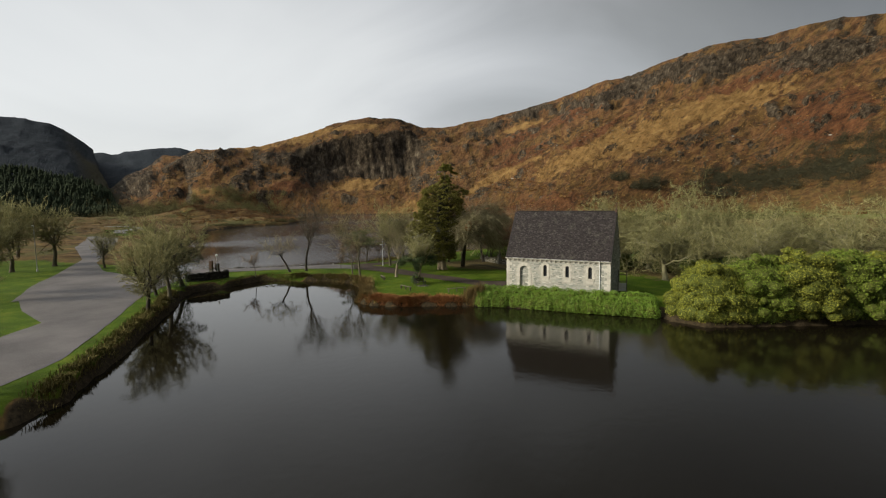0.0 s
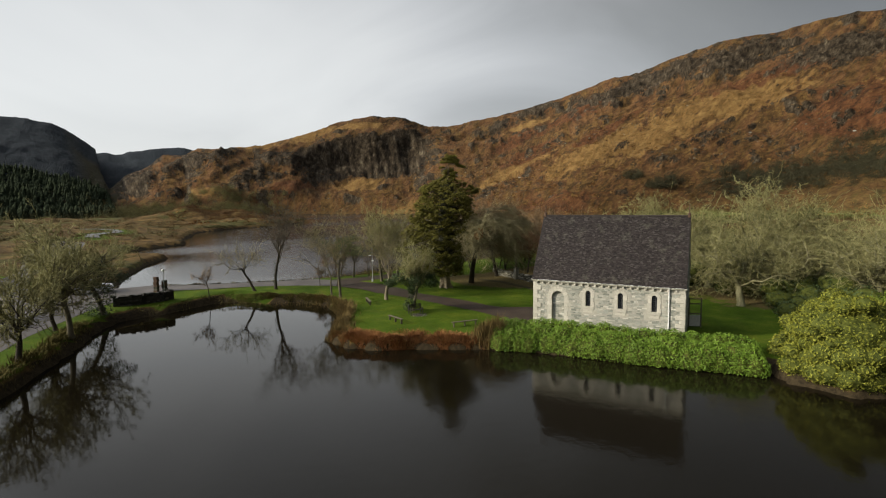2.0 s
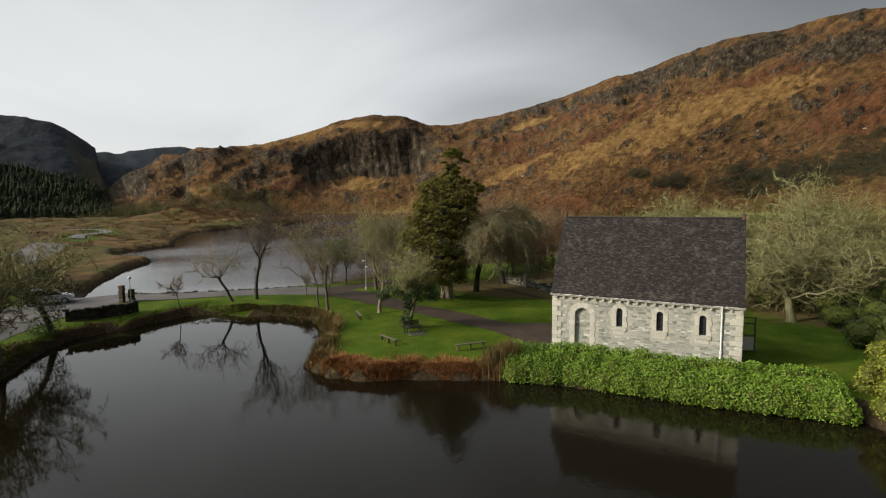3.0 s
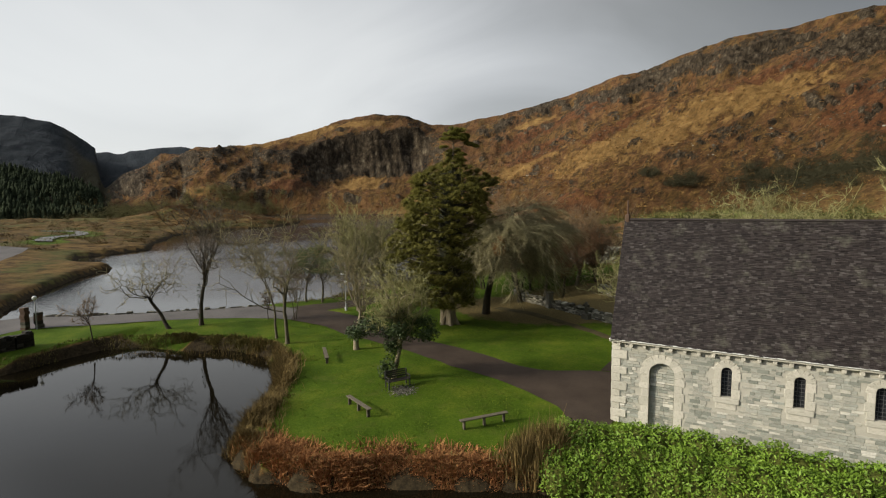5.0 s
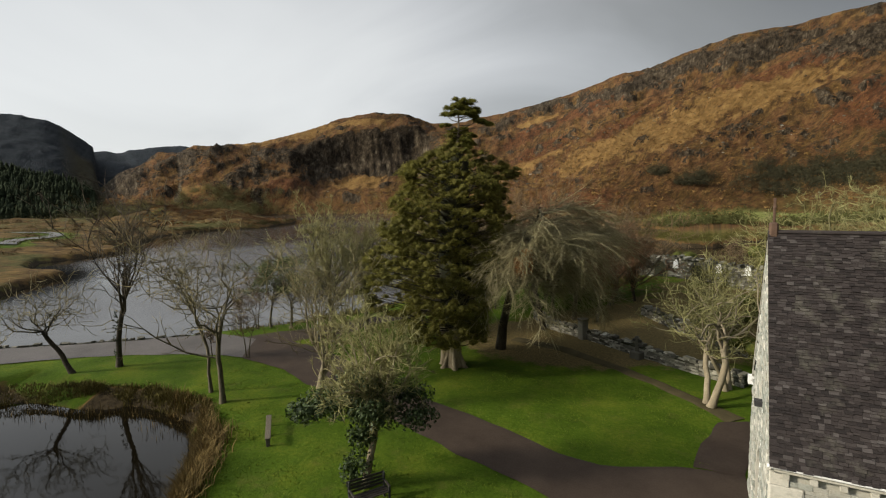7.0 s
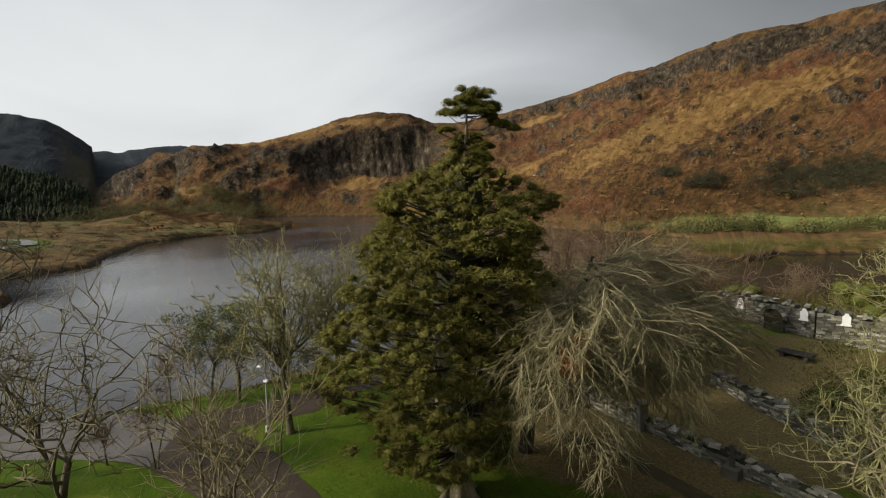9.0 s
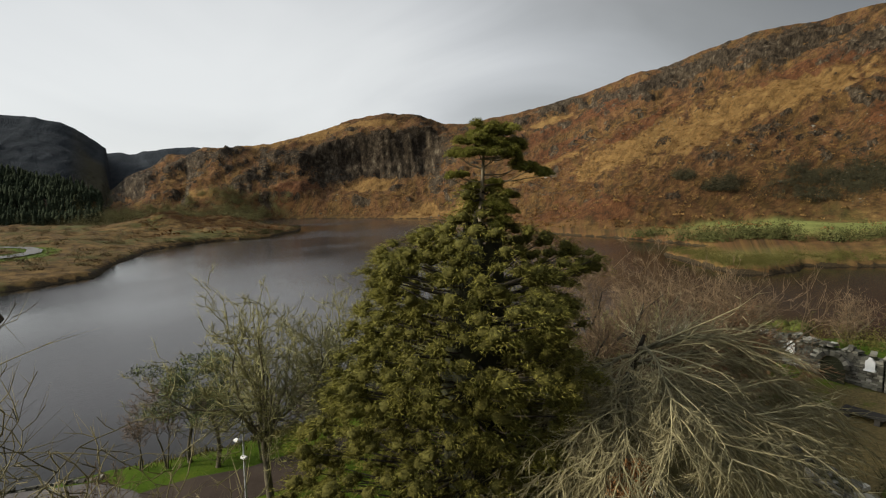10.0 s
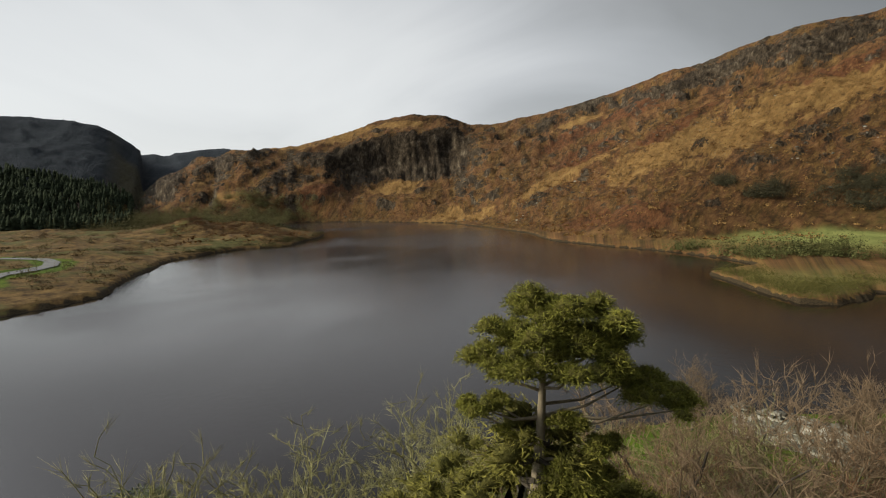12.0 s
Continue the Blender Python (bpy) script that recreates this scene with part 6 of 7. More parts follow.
    # eaves: cornice on corbels, gutter, downpipe
    for y, sg in ((0.0, -1), (CH_W, 1)):
        bm = bmesh.new()
        box(bm, -0.1, CH_L + 0.1, min(y, y + sg * 0.2), max(y, y + sg * 0.2), CH_E, CH_E + 0.09, 0.012)
        co = part("cornice", bm, DRESSED, ch, "projecting cream stone cornice")
        bm = bmesh.new()
        box(bm, -0.1, CH_L + 0.1, min(y + sg * 0.17, y + sg * 0.27), max(y + sg * 0.17, y + sg * 0.27), CH_E + 0.094, CH_E + 0.15, 0.015)
        part("gutter", bm, WHITE_PAINT, co, "white painted gutter")
        if sg < 0:
            for x in np.arange(0.25, CH_L, 0.487):
                piece("corbel", dressed[int(rng.integers(5))], co, (x, -0.05, CH_E - 0.075), (0.13, 0.2, 0.15))
    tb = Tubes()
    tb.add([(9.56, -0.22, CH_E + 0.10), (9.56, -0.2, CH_E - 0.02), (9.56, -0.08, CH_E - 0.18), (9.56, -0.07, 1.5), (9.56, -0.07, 0.0)], [0.045] * 5, 10)
    dp = part("downpipe", tb.mesh("downpipe", WHITE_PAINT), None, ch, "white painted downpipe")
    for z in (2.9, 1.9, 0.9):
        part("pipe_bracket", boxed(9.50, 9.62, -0.12, -0.01, z, z + 0.05), WHITE_PAINT, dp)
    # roof
    run, rise = CH_W / 2 + 0.24, CH_R - (CH_E + 0.12)
    slope = math.hypot(run, rise)
    pitch = math.atan2(rise, run)
    x0, x1 = -0.06, CH_L + 0.07
    prof = [(-0.24, CH_E + 0.12), (CH_W / 2, CH_R), (CH_W + 0.24, CH_E + 0.12), (CH_W + 0.24, CH_E + 0.10), (CH_W / 2, CH_R - 0.14), (-0.24, CH_E + 0.10)]
    bm = panel([(y, z) for y, z in prof], [], x1 - x0)
    bmesh.ops.transform(bm, matrix=pose(x1, 0, 0, 0, 0, 90), verts=bm.verts[:])
    roof = part("roof", bm, SLATE, ch, "steep roof of dark brown-grey slates")
    slab = bmesh.new()
    box(slab, -0.5, 0.5, -0.5, 0.5, -0.5, 0.5)
    for v in slab.verts:
        if v.co.y < 0:
            v.co.x *= 0.97
    sl = bpy.data.meshes.new("slate")
    slab.to_mesh(sl)
    slab.free()
    sl.materials.append(SLATE)
    up = Matrix.Translation((0, -0.24, CH_E + 0.12)) @ Matrix.Rotation(pitch, 4, "X")
    rows = 80
    exp = slope / rows
    mats = []
    for r in range(rows):
        x = x0 - (0.16 if r % 2 else 0.0)
        while x < x1 - 0.02:
            w = rng.uniform(0.10, 0.19)
            a, b = max(x, x0), min(x + w, x1)
            if b - a > 0.05:
                mats.append((r, up @ Matrix.Translation(((a + b) / 2, (r + 0.62) * exp + rng.uniform(-0.016, 0.016), 0.024 + rng.uniform(0, 0.016))) @ Matrix.Rotation(rng.uniform(-0.03, 0.03), 4, "Z") @ Matrix.Rotation(-0.18 + rng.uniform(-0.05, 0.03), 4, "X") @ Matrix.Diagonal((b - a - 0.002, exp * 1.35, 0.022, 1))))
            x += w
    near = sorted(range(len(mats)), key=lambda i: mats[i][1].translation.x)[:295]
    chosen = set(near)
    for i in near:
        ob = new("slate", sl)
        ob.parent = roof
        ob.matrix_world = mats[i][1]
    tagged(part("slating", joined_blocks("slating", [(m, 0) for i, (r, m) in enumerate(mats) if i not in chosen], [sl], SLATE), None, roof), kind="stuff")
    bm = bmesh.new()
    box(bm, x0, x1, CH_W / 2 - 0.11, CH_W / 2 + 0.11, CH_R - 0.06, CH_R + 0.05, 0.04)
    part("ridge_tiles", bm, SLATE, roof)
    for x in (x0 + 0.02, x1 - 0.02):
        for sg in (-1, 1):
            bm = bmesh.new()
            box(bm, -0.015, 0.015, -0.05, slope - 0.1, -0.12, -0.01)
            m = Matrix.Translation((x, CH_W / 2 + sg * (run), CH_E + 0.11)) @ (Matrix.Rotation(pitch, 4, "X") if sg < 0 else Matrix.Rotation(math.pi, 4, "Z") @ Matrix.Rotation(pitch, 4, "X"))
            bmesh.ops.transform(bm, matrix=m, verts=bm.verts[:])
            part("verge_board", bm, DRESSED, roof, "pale coping along the gable edge")
    for x in (0.06, CH_L - 0.04):
        bm = bmesh.new()
        box(bm, x - 0.10, x + 0.10, CH_W / 2 - 0.13, CH_W / 2 + 0.13, CH_R - 0.15, CH_R + 0.24, 0.04)
        f = part("finial_base", bm, BROWN_STONE, ch, "red-brown saddle stone")
        bm = bmesh.new()
        box(bm, x - 0.03, x + 0.03, CH_W / 2 - 0.03, CH_W / 2 + 0.03, CH_R + 0.22, CH_R + 0.86, 0.01)
        box(bm, x - 0.026, x + 0.026, CH_W / 2 - 0.15, CH_W / 2 + 0.15, CH_R + 0.60, CH_R + 0.66, 0.01)
        part("cross", bm, BROWN_STONE, f, "small stone cross")
    # lamp and cable on the west gable
    fl = part("floodlight", boxed(-0.22, -0.02, 2.0, 2.22, 4.0, 4.14), IRON, ch, "small black floodlight")
    tb = Tubes()
    tb.add([(-0.03, 2.1, 4.0), (-0.03, 2.1, 2.0), (-0.03, 2.05, 0.1)], [0.018] * 3, 6)
    part("cable_pipe", tb.mesh("cable_pipe", WHITE_PAINT), None, fl)
    ch.matrix_world = pose(0, 0, 0, 0, 0, -4)
    part("kneeler", boxed(-0.16, 0.1, CH_W + 0.0, CH_W + 0.3, CH_E - 0.1, CH_E + 0.14), WHITE_PAINT, ch, "white eaves stop")


build_chapel()


# ---- furniture and stonework of the grounds ----
def log_bench(ax, ay, bx, by, label):
    L = math.hypot(bx - ax, by - ay)
    ob = thing("bench", label, "bench", (ax + bx) / 2, (ay + by) / 2, ground_z((ax + bx) / 2, (ay + by) / 2) - 0.02, math.degrees(math.atan2(by - ay, bx - ax)), "plank benches on the lawn")
    part("seat", boxed(-L / 2, L / 2, -0.105, 0.105, 0.375, 0.42, 0.012), OLD_WOOD, ob, "grey weathered plank seat")
    for x in (-L * 0.42, 0, L * 0.42):
        part("leg", boxed(x - 0.035, x + 0.035, -0.075, 0.075, -0.05, 0.38, 0.01), OLD_WOOD, ob)
    return ob


log_bench(-11.3, -2.95, -9.5, -3.85, "weathered timber plank bench facing the pond")
log_bench(-5.5, -3.35, -4.0, -1.75, "long plank bench near the bracken bank")
log_bench(-17.2, 2.75, -15.7, 1.15, "grey plank bench by the reedy bank")


def park_bench():
    ob = thing("park_bench", "dark slatted park bench under an ivy-clad tree", "bench", -10.2, -0.25, 0.0, 55)
    ob.matrix_world = ob.matrix_world @ Matrix.Scale(0.86, 4)
    for i in range(4):
        part("seat_slat", boxed(-0.72, 0.72, -0.24 + i * 0.125, -0.14 + i * 0.125, 0.43, 0.46, 0.006), DARK_WOOD, ob)
    for i in range(4):
        z = 0.52 + i * 0.11
        part("back_slat", boxed(-0.72, 0.72, 0.27 + i * 0.03, 0.295 + i * 0.03, z, z + 0.09, 0.006), DARK_WOOD, ob)
    for x in (-0.66, 0.66):
        for y0, y1, z1 in ((-0.24, -0.18, 0.64), (0.24, 0.31, 0.95)):
            part("leg", boxed(x - 0.035, x + 0.035, y0, y1, -0.05, z1, 0.008), IRON, ob)
        part("armrest", boxed(x - 0.04, x + 0.04, -0.26, 0.26, 0.64, 0.68, 0.01), DARK_WOOD, ob)


park_bench()


def gravel_patch():
    rng = np.random.default_rng(3)
    n = 900
    p = np.c_[rng.normal(-9.75, 0.30, n), rng.normal(-0.60, 0.30, n), np.full(n, 0.0)]
    p[:, 2] = ground_at(p[:, 0], p[:, 1])[0] + 0.012
    me = leaves_mesh("gravel_patch", p, np.tile((0, 0, 1.0), (n, 1)), 0.09, rng, FIELDSTONE, 0.8, 0.35)
    tagged(new("gravel_patch", me), "worn patch of grey gravel before a bench", "gravel", kind="stuff")


gravel_patch()


def stone_wall(name, label, line, base, height, thick, material, rng, low=0.10, high=0.22, ragged=0.12, limit=280, lift=True):
    """A dry stone wall along a line of points, laid course by course."""
    ob = thing(name, label, "wall", line[0][0], line[0][1], 0)
    bm = bmesh.new()
    protos = [block_mesh("stone", material, rng, 0.2) for _ in range(6)]
    pieces = []
    for (ax, ay), (bx, by) in zip(line, line[1:]):
        L, ang = math.hypot(bx - ax, by - ay), math.atan2(by - ay, bx - ax)
        g0 = ground_z(ax, ay) if lift else 0
        g1 = ground_z(bx, by) if lift else 0
        M = Matrix.Translation((ax, ay, 0)) @ Matrix.Rotation(ang, 4, "Z")
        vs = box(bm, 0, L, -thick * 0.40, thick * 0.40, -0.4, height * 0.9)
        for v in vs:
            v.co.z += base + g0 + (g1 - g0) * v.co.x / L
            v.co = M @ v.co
        for x, z, l, h in courses(0, L, 0, height, rng, low, high, 0.15, 0.5):
            zz = base + g0 + (g1 - g0) * x / L
            if z > height - high and rng.random() < ragged * 3:
                continue
            for side in (-1, 1):
                pieces.append(M @ Matrix.Translation((x, side * thick * 0.36, zz + z + rng.uniform(-0.02, 0.02))) @ Matrix.Rotation(rng.normal(0, 0.06), 4, "Y") @ Matrix.Diagonal((l - 0.01, thick * 0.36, h * 0.97, 1)))
        for _ in range(int(L * 3.2)):
            x = rng.uniform(0, L)
            zz = base + g0 + (g1 - g0) * x / L
            pieces.append(M @ Matrix.Translation((x, rng.normal(0, thick * 0.12), zz + height + rng.uniform(-0.05, 0.07))) @ Matrix.Rotation(rng.normal(0, 0.3), 4, "Z") @ Matrix.Rotation(rng.normal(0, 0.2), 4, "X") @ Matrix.Diagonal((rng.uniform(0.2, 0.45), thick * rng.uniform(0.6, 1.1), rng.uniform(0.08, 0.2), 1)))
    inv = Matrix.Translation((-line[0][0], -line[0][1], 0))
    bmesh.ops.transform(bm, matrix=inv, verts=bm.verts[:])
    # core box coloured near-black, so the gaps between stones look shaded
    core = part("core", bm, SHADE, ob, "near-black core reading as shade between the stones")
    pick = sorted(range(len(pieces)), key=lambda i: -pieces[i].translation.z)[:limit]
    chosen = set(pick)
    for i in pick:
        o = new("stone", protos[i % 6])
        o.parent = ob
        o.matrix_basis = inv @ pieces[i]
    rest = [(inv @ m, i % 6) for i, m in enumerate(pieces) if i not in chosen]
    if rest:
        tagged(part("stonework", joined_blocks("stonework", rest, protos, material), None, ob), kind="stuff")
    return ob


def build_walls():
    rng = np.random.default_rng(17)
    stone_wall("graveyard_wall", "low tumbled dry stone wall edging the graveyard", [(-11.4, 24.6), (-9.6, 22.0), (-7.3, 20.7), (-4.6, 18.9), (-2.7, 17.7), (-0.5, 16.2), (1.4, 15.0)], 0.0, 0.62, 0.5, WALLSTONE, rng, 0.06, 0.13, 0.2)
    stone_wall("terrace_wall", "ruined dry stone wall of scattered grey stones", [(-3.7, 26.7), (-2.5, 25.2), (-0.65, 23.0), (0.95, 21.3), (2.6, 19.8), (4.4, 18.3)], 0.0, 0.6, 0.8, WALLSTONE, rng, 0.06, 0.13, 0.25)
    stone_wall("court_wall", "old stone court wall with arched recesses", [(-9.5, 41.2), (-5.0, 38.6), (-1.6, 36.5), (0.1, 34.9), (2.2, 33.7), (5.5, 32.6), (9.0, 32.2)], 0.0, 1.8, 0.8, WALLSTONE, rng, 0.08, 0.17, 0.22)
    stone_wall("bank_wall", "dark mossy stone wall above the pond bank", [(-38.5, -8.2), (-37.2, -6.2), (-36.6, -4.4), (-36.7, -3.4)], -0.1, 1.0, 0.5, DARKSTONE, rng, 0.14, 0.26, 0.05, 200, False)
    stone_wall("kerb_wall", "low stone edging between the road and the lake", [(-46.9, 1.4), (-43.2, 3.1), (-38.2, 6.7), (-34.9, 9.4), (-31.4, 12.5)], -0.62, 0.62, 0.30, FIELDSTONE, rng, 0.14, 0.24, 0.02, 200, False)


build_walls()


def memorials():
    rng = np.random.default_rng(29)

    def tablet(x, y, z, rz, mat, label, w=0.42, h=0.66):
        ob = thing("wall_tablet", label, "memorial", x, y, z, rz, "memorial tablets on the court wall")
        bm = panel([(-w / 2, 0), (w / 2, 0), (w / 2, h * 0.68), (w * 0.3, h * 0.8), (w * 0.16, h), (-w * 0.16, h), (-w * 0.3, h * 0.8), (-w / 2, h * 0.68)], [], 0.09)
        part("slab", bm, mat, ob)
        part("plinth", boxed(-w * 0.62, w * 0.62, -0.06, 0.14, -0.10, 0.0, 0.012), mat, ob)

    for x, y, rz in ((-1.75, 35.75, -35), (1.45, 33.45, -28), (3.4, 32.75, -15)):
        tablet(x, y, 3.2, rz, WHITE_PAINT, "white painted memorial tablet set on a stone wall")
    for x, y in ((-4.2, 37.3), (-5.6, 38.1), (-7.0, 38.9)):
        tablet(x, y, 3.0, -30, FIELDSTONE, "grey weathered memorial tablet set on a wall", 0.45, 0.7)
    # arched cell openings in the court wall, their shadow painted as a flat dark panel
    for x, y, rz in ((0.0, 34.15, -38), (-3.0, 36.7, -32)):
        z = ground_z(x, y)
        ob = thing("wall_niche", "dark arched cell recess in the court wall", "niche", x, y, z, rz)
        bm = panel(arch(0, 0.62, 0.0, 1.5), [], 0.05)
        part("opening", bm, SHADE, ob, "flat panel with the opening's shadow as its colour")
        for i in range(9):
            a = math.pi * (i + 0.5) / 9
            o = new("arch_stone", block_mesh("arch_stone", FIELDSTONE, rng))
            o.parent = ob
            o.matrix_basis = Matrix.Translation((0.74 * math.cos(a), -0.03, 0.88 + 0.74 * math.sin(a))) @ Matrix.Rotation(-a, 4, "Y") @ Matrix.Diagonal((0.26, 0.22, 0.24, 1))
    # celtic cross
    x, y = -3.74, 17.68
    ob = thing("stone_cross", "grey stone celtic cross on a stepped base", "cross", x, y, ground_z(x, y), -30)
    part("base", boxed(-0.32, 0.32, -0.24, 0.24, -0.1, 0.42, 0.03), FIELDSTONE, ob)
    bm = bmesh.new()
    box(bm, -0.09, 0.09, -0.07, 0.07, 0.40, 1.32, 0.02)
    box(bm, -0.29, 0.29, -0.065, 0.065, 0.98, 1.13, 0.02)
    ring = Tubes()
    a = np.linspace(0, 6.283, 21)
    ring.add(np.c_[0.2 * np.cos(a), 0 * a, 1.055 + 0.2 * np.sin(a)], np.full(21, 0.045), 6)
    part("shaft", bm, FIELDSTONE, ob)
    part("ring", ring.mesh("ring", FIELDSTONE), None, ob)
    # gate pier in the low wall
    x, y = -7.2, 20.3
    ob = thing("gate_pier", "square stone pier beside the graveyard wall", "pier", x, y, ground_z(x, y), -40)
    part("shaft", boxed(-0.24, 0.24, -0.24, 0.24, -0.1, 1.25, 0.03), FIELDSTONE, ob)
    part("cap", boxed(-0.29, 0.29, -0.29, 0.29, 1.25, 1.36, 0.03), FIELDSTONE, ob)
    x, y = 0.6, 30.6
    ob = thing("table_tomb", "dark slab tomb lying on low stones", "tomb", x, y, ground_z(x, y), -30)
    part("slab", boxed(-0.9, 0.9, -0.45, 0.45, 0.22, 0.32, 0.02), DARKSTONE, ob)
    for sx in (-0.6, 0.6):
        part("support", boxed(sx - 0.12, sx + 0.12, -0.38, 0.38, -0.1, 0.22, 0.02), DARKSTONE, ob)


memorials()


def lamp_posts():
    def post(name, label, x, y, h, heads):
        ob = thing(name, label, "lamp post", x, y, ground_z(x, y))
        t = Tubes()
        t.add([(0, 0, -0.1), (0, 0, 1.0), (0, 0, h)], [0.055, 0.05, 0.032], 10)
        part("pole", t.mesh("pole", GREY_METAL), None, ob)
        part("base", boxed(-0.10, 0.10, -0.10, 0.10, -0.08, 0.32, 0.02), GREY_METAL, ob)
        for dx, dy, z in heads:
            t = Tubes()
            t.add([(0, 0, z - 0.04), (dx * 0.7, dy * 0.7, z), (dx, dy, z)], [0.022, 0.018, 0.018], 6)
            arm = part("arm", t.mesh("arm", GREY_METAL), None, ob)
            bm = bmesh.new()
            box(bm, dx - 0.14, dx + 0.14, dy - 0.09, dy + 0.09, z - 0.07, z + 0.04, 0.03)
            part("lamp_head", bm, WHITE_PAINT, arm, "white lamp head")
        return ob

    post("street_lamp", "slim grey lamp post with two white heads", -23.2, 13.3, 4.3, ((-0.22, -0.12, 3.2), (0.12, -0.1, 2.55)))
    post("street_lamp", "tall grey street lamp with a curved arm", -68.0, -9.1, 6.8, ((0.35, -0.3, 6.75),))
    # globe lamp and pillars by the landing
    x, y = -41.3, -0.9
    ob = thing("globe_lamp", "slender post with a white globe lamp", "lamp post", x, y, ground_z(x, y))
    t = Tubes()
    t.add([(0, 0, -0.1), (0, 0, 2.25)], [0.045, 0.035], 8)
    part("pole", t.mesh("pole", GREY_METAL), None, ob)
    bm = bmesh.new()
    bmesh.ops.create_icosphere(bm, subdivisions=3, radius=0.16, matrix=Matrix.Translation((0, 0, 2.4)))
    part("globe", bm, WHITE_PAINT, ob, "white glass globe")
    rng = np.random.default_rng(31)
    for x, y, h in ((-42.0, -1.3, 1.5), (-41.6, -0.6, 1.1)):
        ob = thing("stone_pillar", "rough brown stone pillar beside the road", "pillar", x, y, ground_z(x, y), 20, "pillars by the landing")
        z = -0.1
        while z < h:
            k = rng.uniform(0.16, 0.3)
            o = new("block", block_mesh("block", BROWN_STONE if rng.random() < 0.5 else FIELDSTONE, rng))
            o.parent = ob
            o.matrix_basis = Matrix.Translation((rng.normal(0, 0.02), rng.normal(0, 0.02), z + k / 2)) @ Matrix.Diagonal((0.42, 0.40, k, 1))
            z += k


lamp_posts()


def gate_frame():
    ob = thing("wicket_gate", "pale timber wicket gate beside the chapel's gable", "gate", 11.35, 3.6, 0, 15)
    for x in (-0.42, 0.42):
        part("post", boxed(x - 0.04, x + 0.04, -0.04, 0.04, -0.1, 2.2, 0.008), OLD_WOOD, ob)
    for z in (2.12, 1.75, 1.0):
        part("rail", boxed(-0.42, 0.42, -0.03, 0.03, z - 0.035, z + 0.035, 0.006), OLD_WOOD, ob)
    part("board", boxed(-0.37, 0.37, -0.02, 0.02, 0.05, 0.9, 0.008), DRESSED, ob, "pale lower board")


gate_frame()


def parked_car():
    paint = mottled("silver_paint", (0.55, 0.56, 0.57), (0.62, 0.63, 0.64), 2.0, 0.25, 0.6, 30.0, 0.02, 0.002)
    glass = mottled("tinted_glass", (0.01, 0.012, 0.014), (0.02, 0.022, 0.025), 3.0, 0.08, 0.6)
    rubber = mottled("black_rubber", (0.012, 0.012, 0.012), (0.025, 0.025, 0.025), 9.0, 0.8)
    ob = thing("parked_car", "small silver hatchback parked on the roadside", "car", -48.0, -4.6, 0.05, 60)
    bm = bmesh.new()
    side = [(-1.95, 0.32), (1.98, 0.32), (2.02, 0.62), (1.85, 0.80), (0.95, 0.92), (-1.92, 0.95), (-2.0, 0.6)]
    b = panel(side, [], 1.66)
    bmesh.ops.translate(b, vec=(0, -0.83, 0), verts=b.verts[:])
    bmesh.ops.bevel(b, geom=[e for e in b.edges if abs(e.verts[0].co.y - e.verts[1].co.y) < 0.01], offset=0.05, segments=2, affect="EDGES", clamp_overlap=True)
    bm.free()
    part("body", b, paint, ob)
    cab = [(-1.85, 0.93), (0.95, 0.91), (0.30, 1.42), (-1.35, 1.46)]
    b = panel(cab, [], 1.46)
    bmesh.ops.translate(b, vec=(0, -0.73, 0), verts=b.verts[:])
    part("cabin_glass", b, glass, ob, "dark windows")
    b = bmesh.new()
    box(b, -1.38, 0.28, -0.7, 0.7, 1.43, 1.49, 0.02)
    part("roof_panel", b, paint, ob)
    for x in (-1.3, 1.25):
        for y in (-0.76, 0.76):
            b = bmesh.new()
            bmesh.ops.create_cone(b, cap_ends=True, segments=18, radius1=0.31, radius2=0.31, depth=0.2, matrix=pose(x, y, 0.31, 90))
            w = part("wheel", b, rubber, ob)
            b = bmesh.new()
            bmesh.ops.create_cone(b, cap_ends=True, segments=14, radius1=0.19, radius2=0.19, depth=0.22, matrix=pose(x, y, 0.31, 90))
            part("rim", b, GREY_METAL, w)
    for y in (-0.6, 0.6):
        part("headlight", boxed(1.86, 1.97, y - 0.16, y + 0.16, 0.62, 0.76, 0.02), WHITE_PAINT, ob)
        part("tail_light", boxed(-2.0, -1.9, y - 0.12, y + 0.12, 0.66, 0.86, 0.02), BROWN_STONE, ob)


parked_car()


# ---- banks, reeds, scrub and far woods ----
def blades(name, label, pos, height, rng, material, lean=0.35, width=0.02, category="reeds"):
    """Upright blades, each one a thin bent triangle."""
    n = len(pos)
    a = rng.uniform(0, 6.283, n)
    h = height * rng.uniform(0.5, 1.2, n) * np.clip(0.85 + 1.1 * fbm(pos[:, 0] / 0.8, pos[:, 1] / 0.8, 3, 73), 0.3, 1.7)
    d = np.c_[np.cos(a), np.sin(a), np.zeros(n)]
    side = np.c_[-np.sin(a), np.cos(a), np.zeros(n)] * (width * rng.uniform(0.6, 1.4, n))[:, None]
    tip = pos + np.c_[np.zeros((n, 2)), h] + d * (h * lean * rng.uniform(0.1, 1.3, n))[:, None]
    mid = pos + np.c_[np.zeros((n, 2)), h * 0.55] + d * (h * lean * 0.2)[:, None]
    v = np.stack([pos - side, pos + side, mid + side * 0.8, tip, mid - side * 0.8], 1).reshape(-1, 3)
    i = np.arange(n)[:, None] * 5
    f = np.concatenate([np.c_[i, i + 1, i + 2], np.c_[i, i + 2, i + 4], np.c_[i + 4, i + 2, i + 3]])
    return tagged(new(name, mesh_from(name, v, f, material)), label, category, kind="stuff")


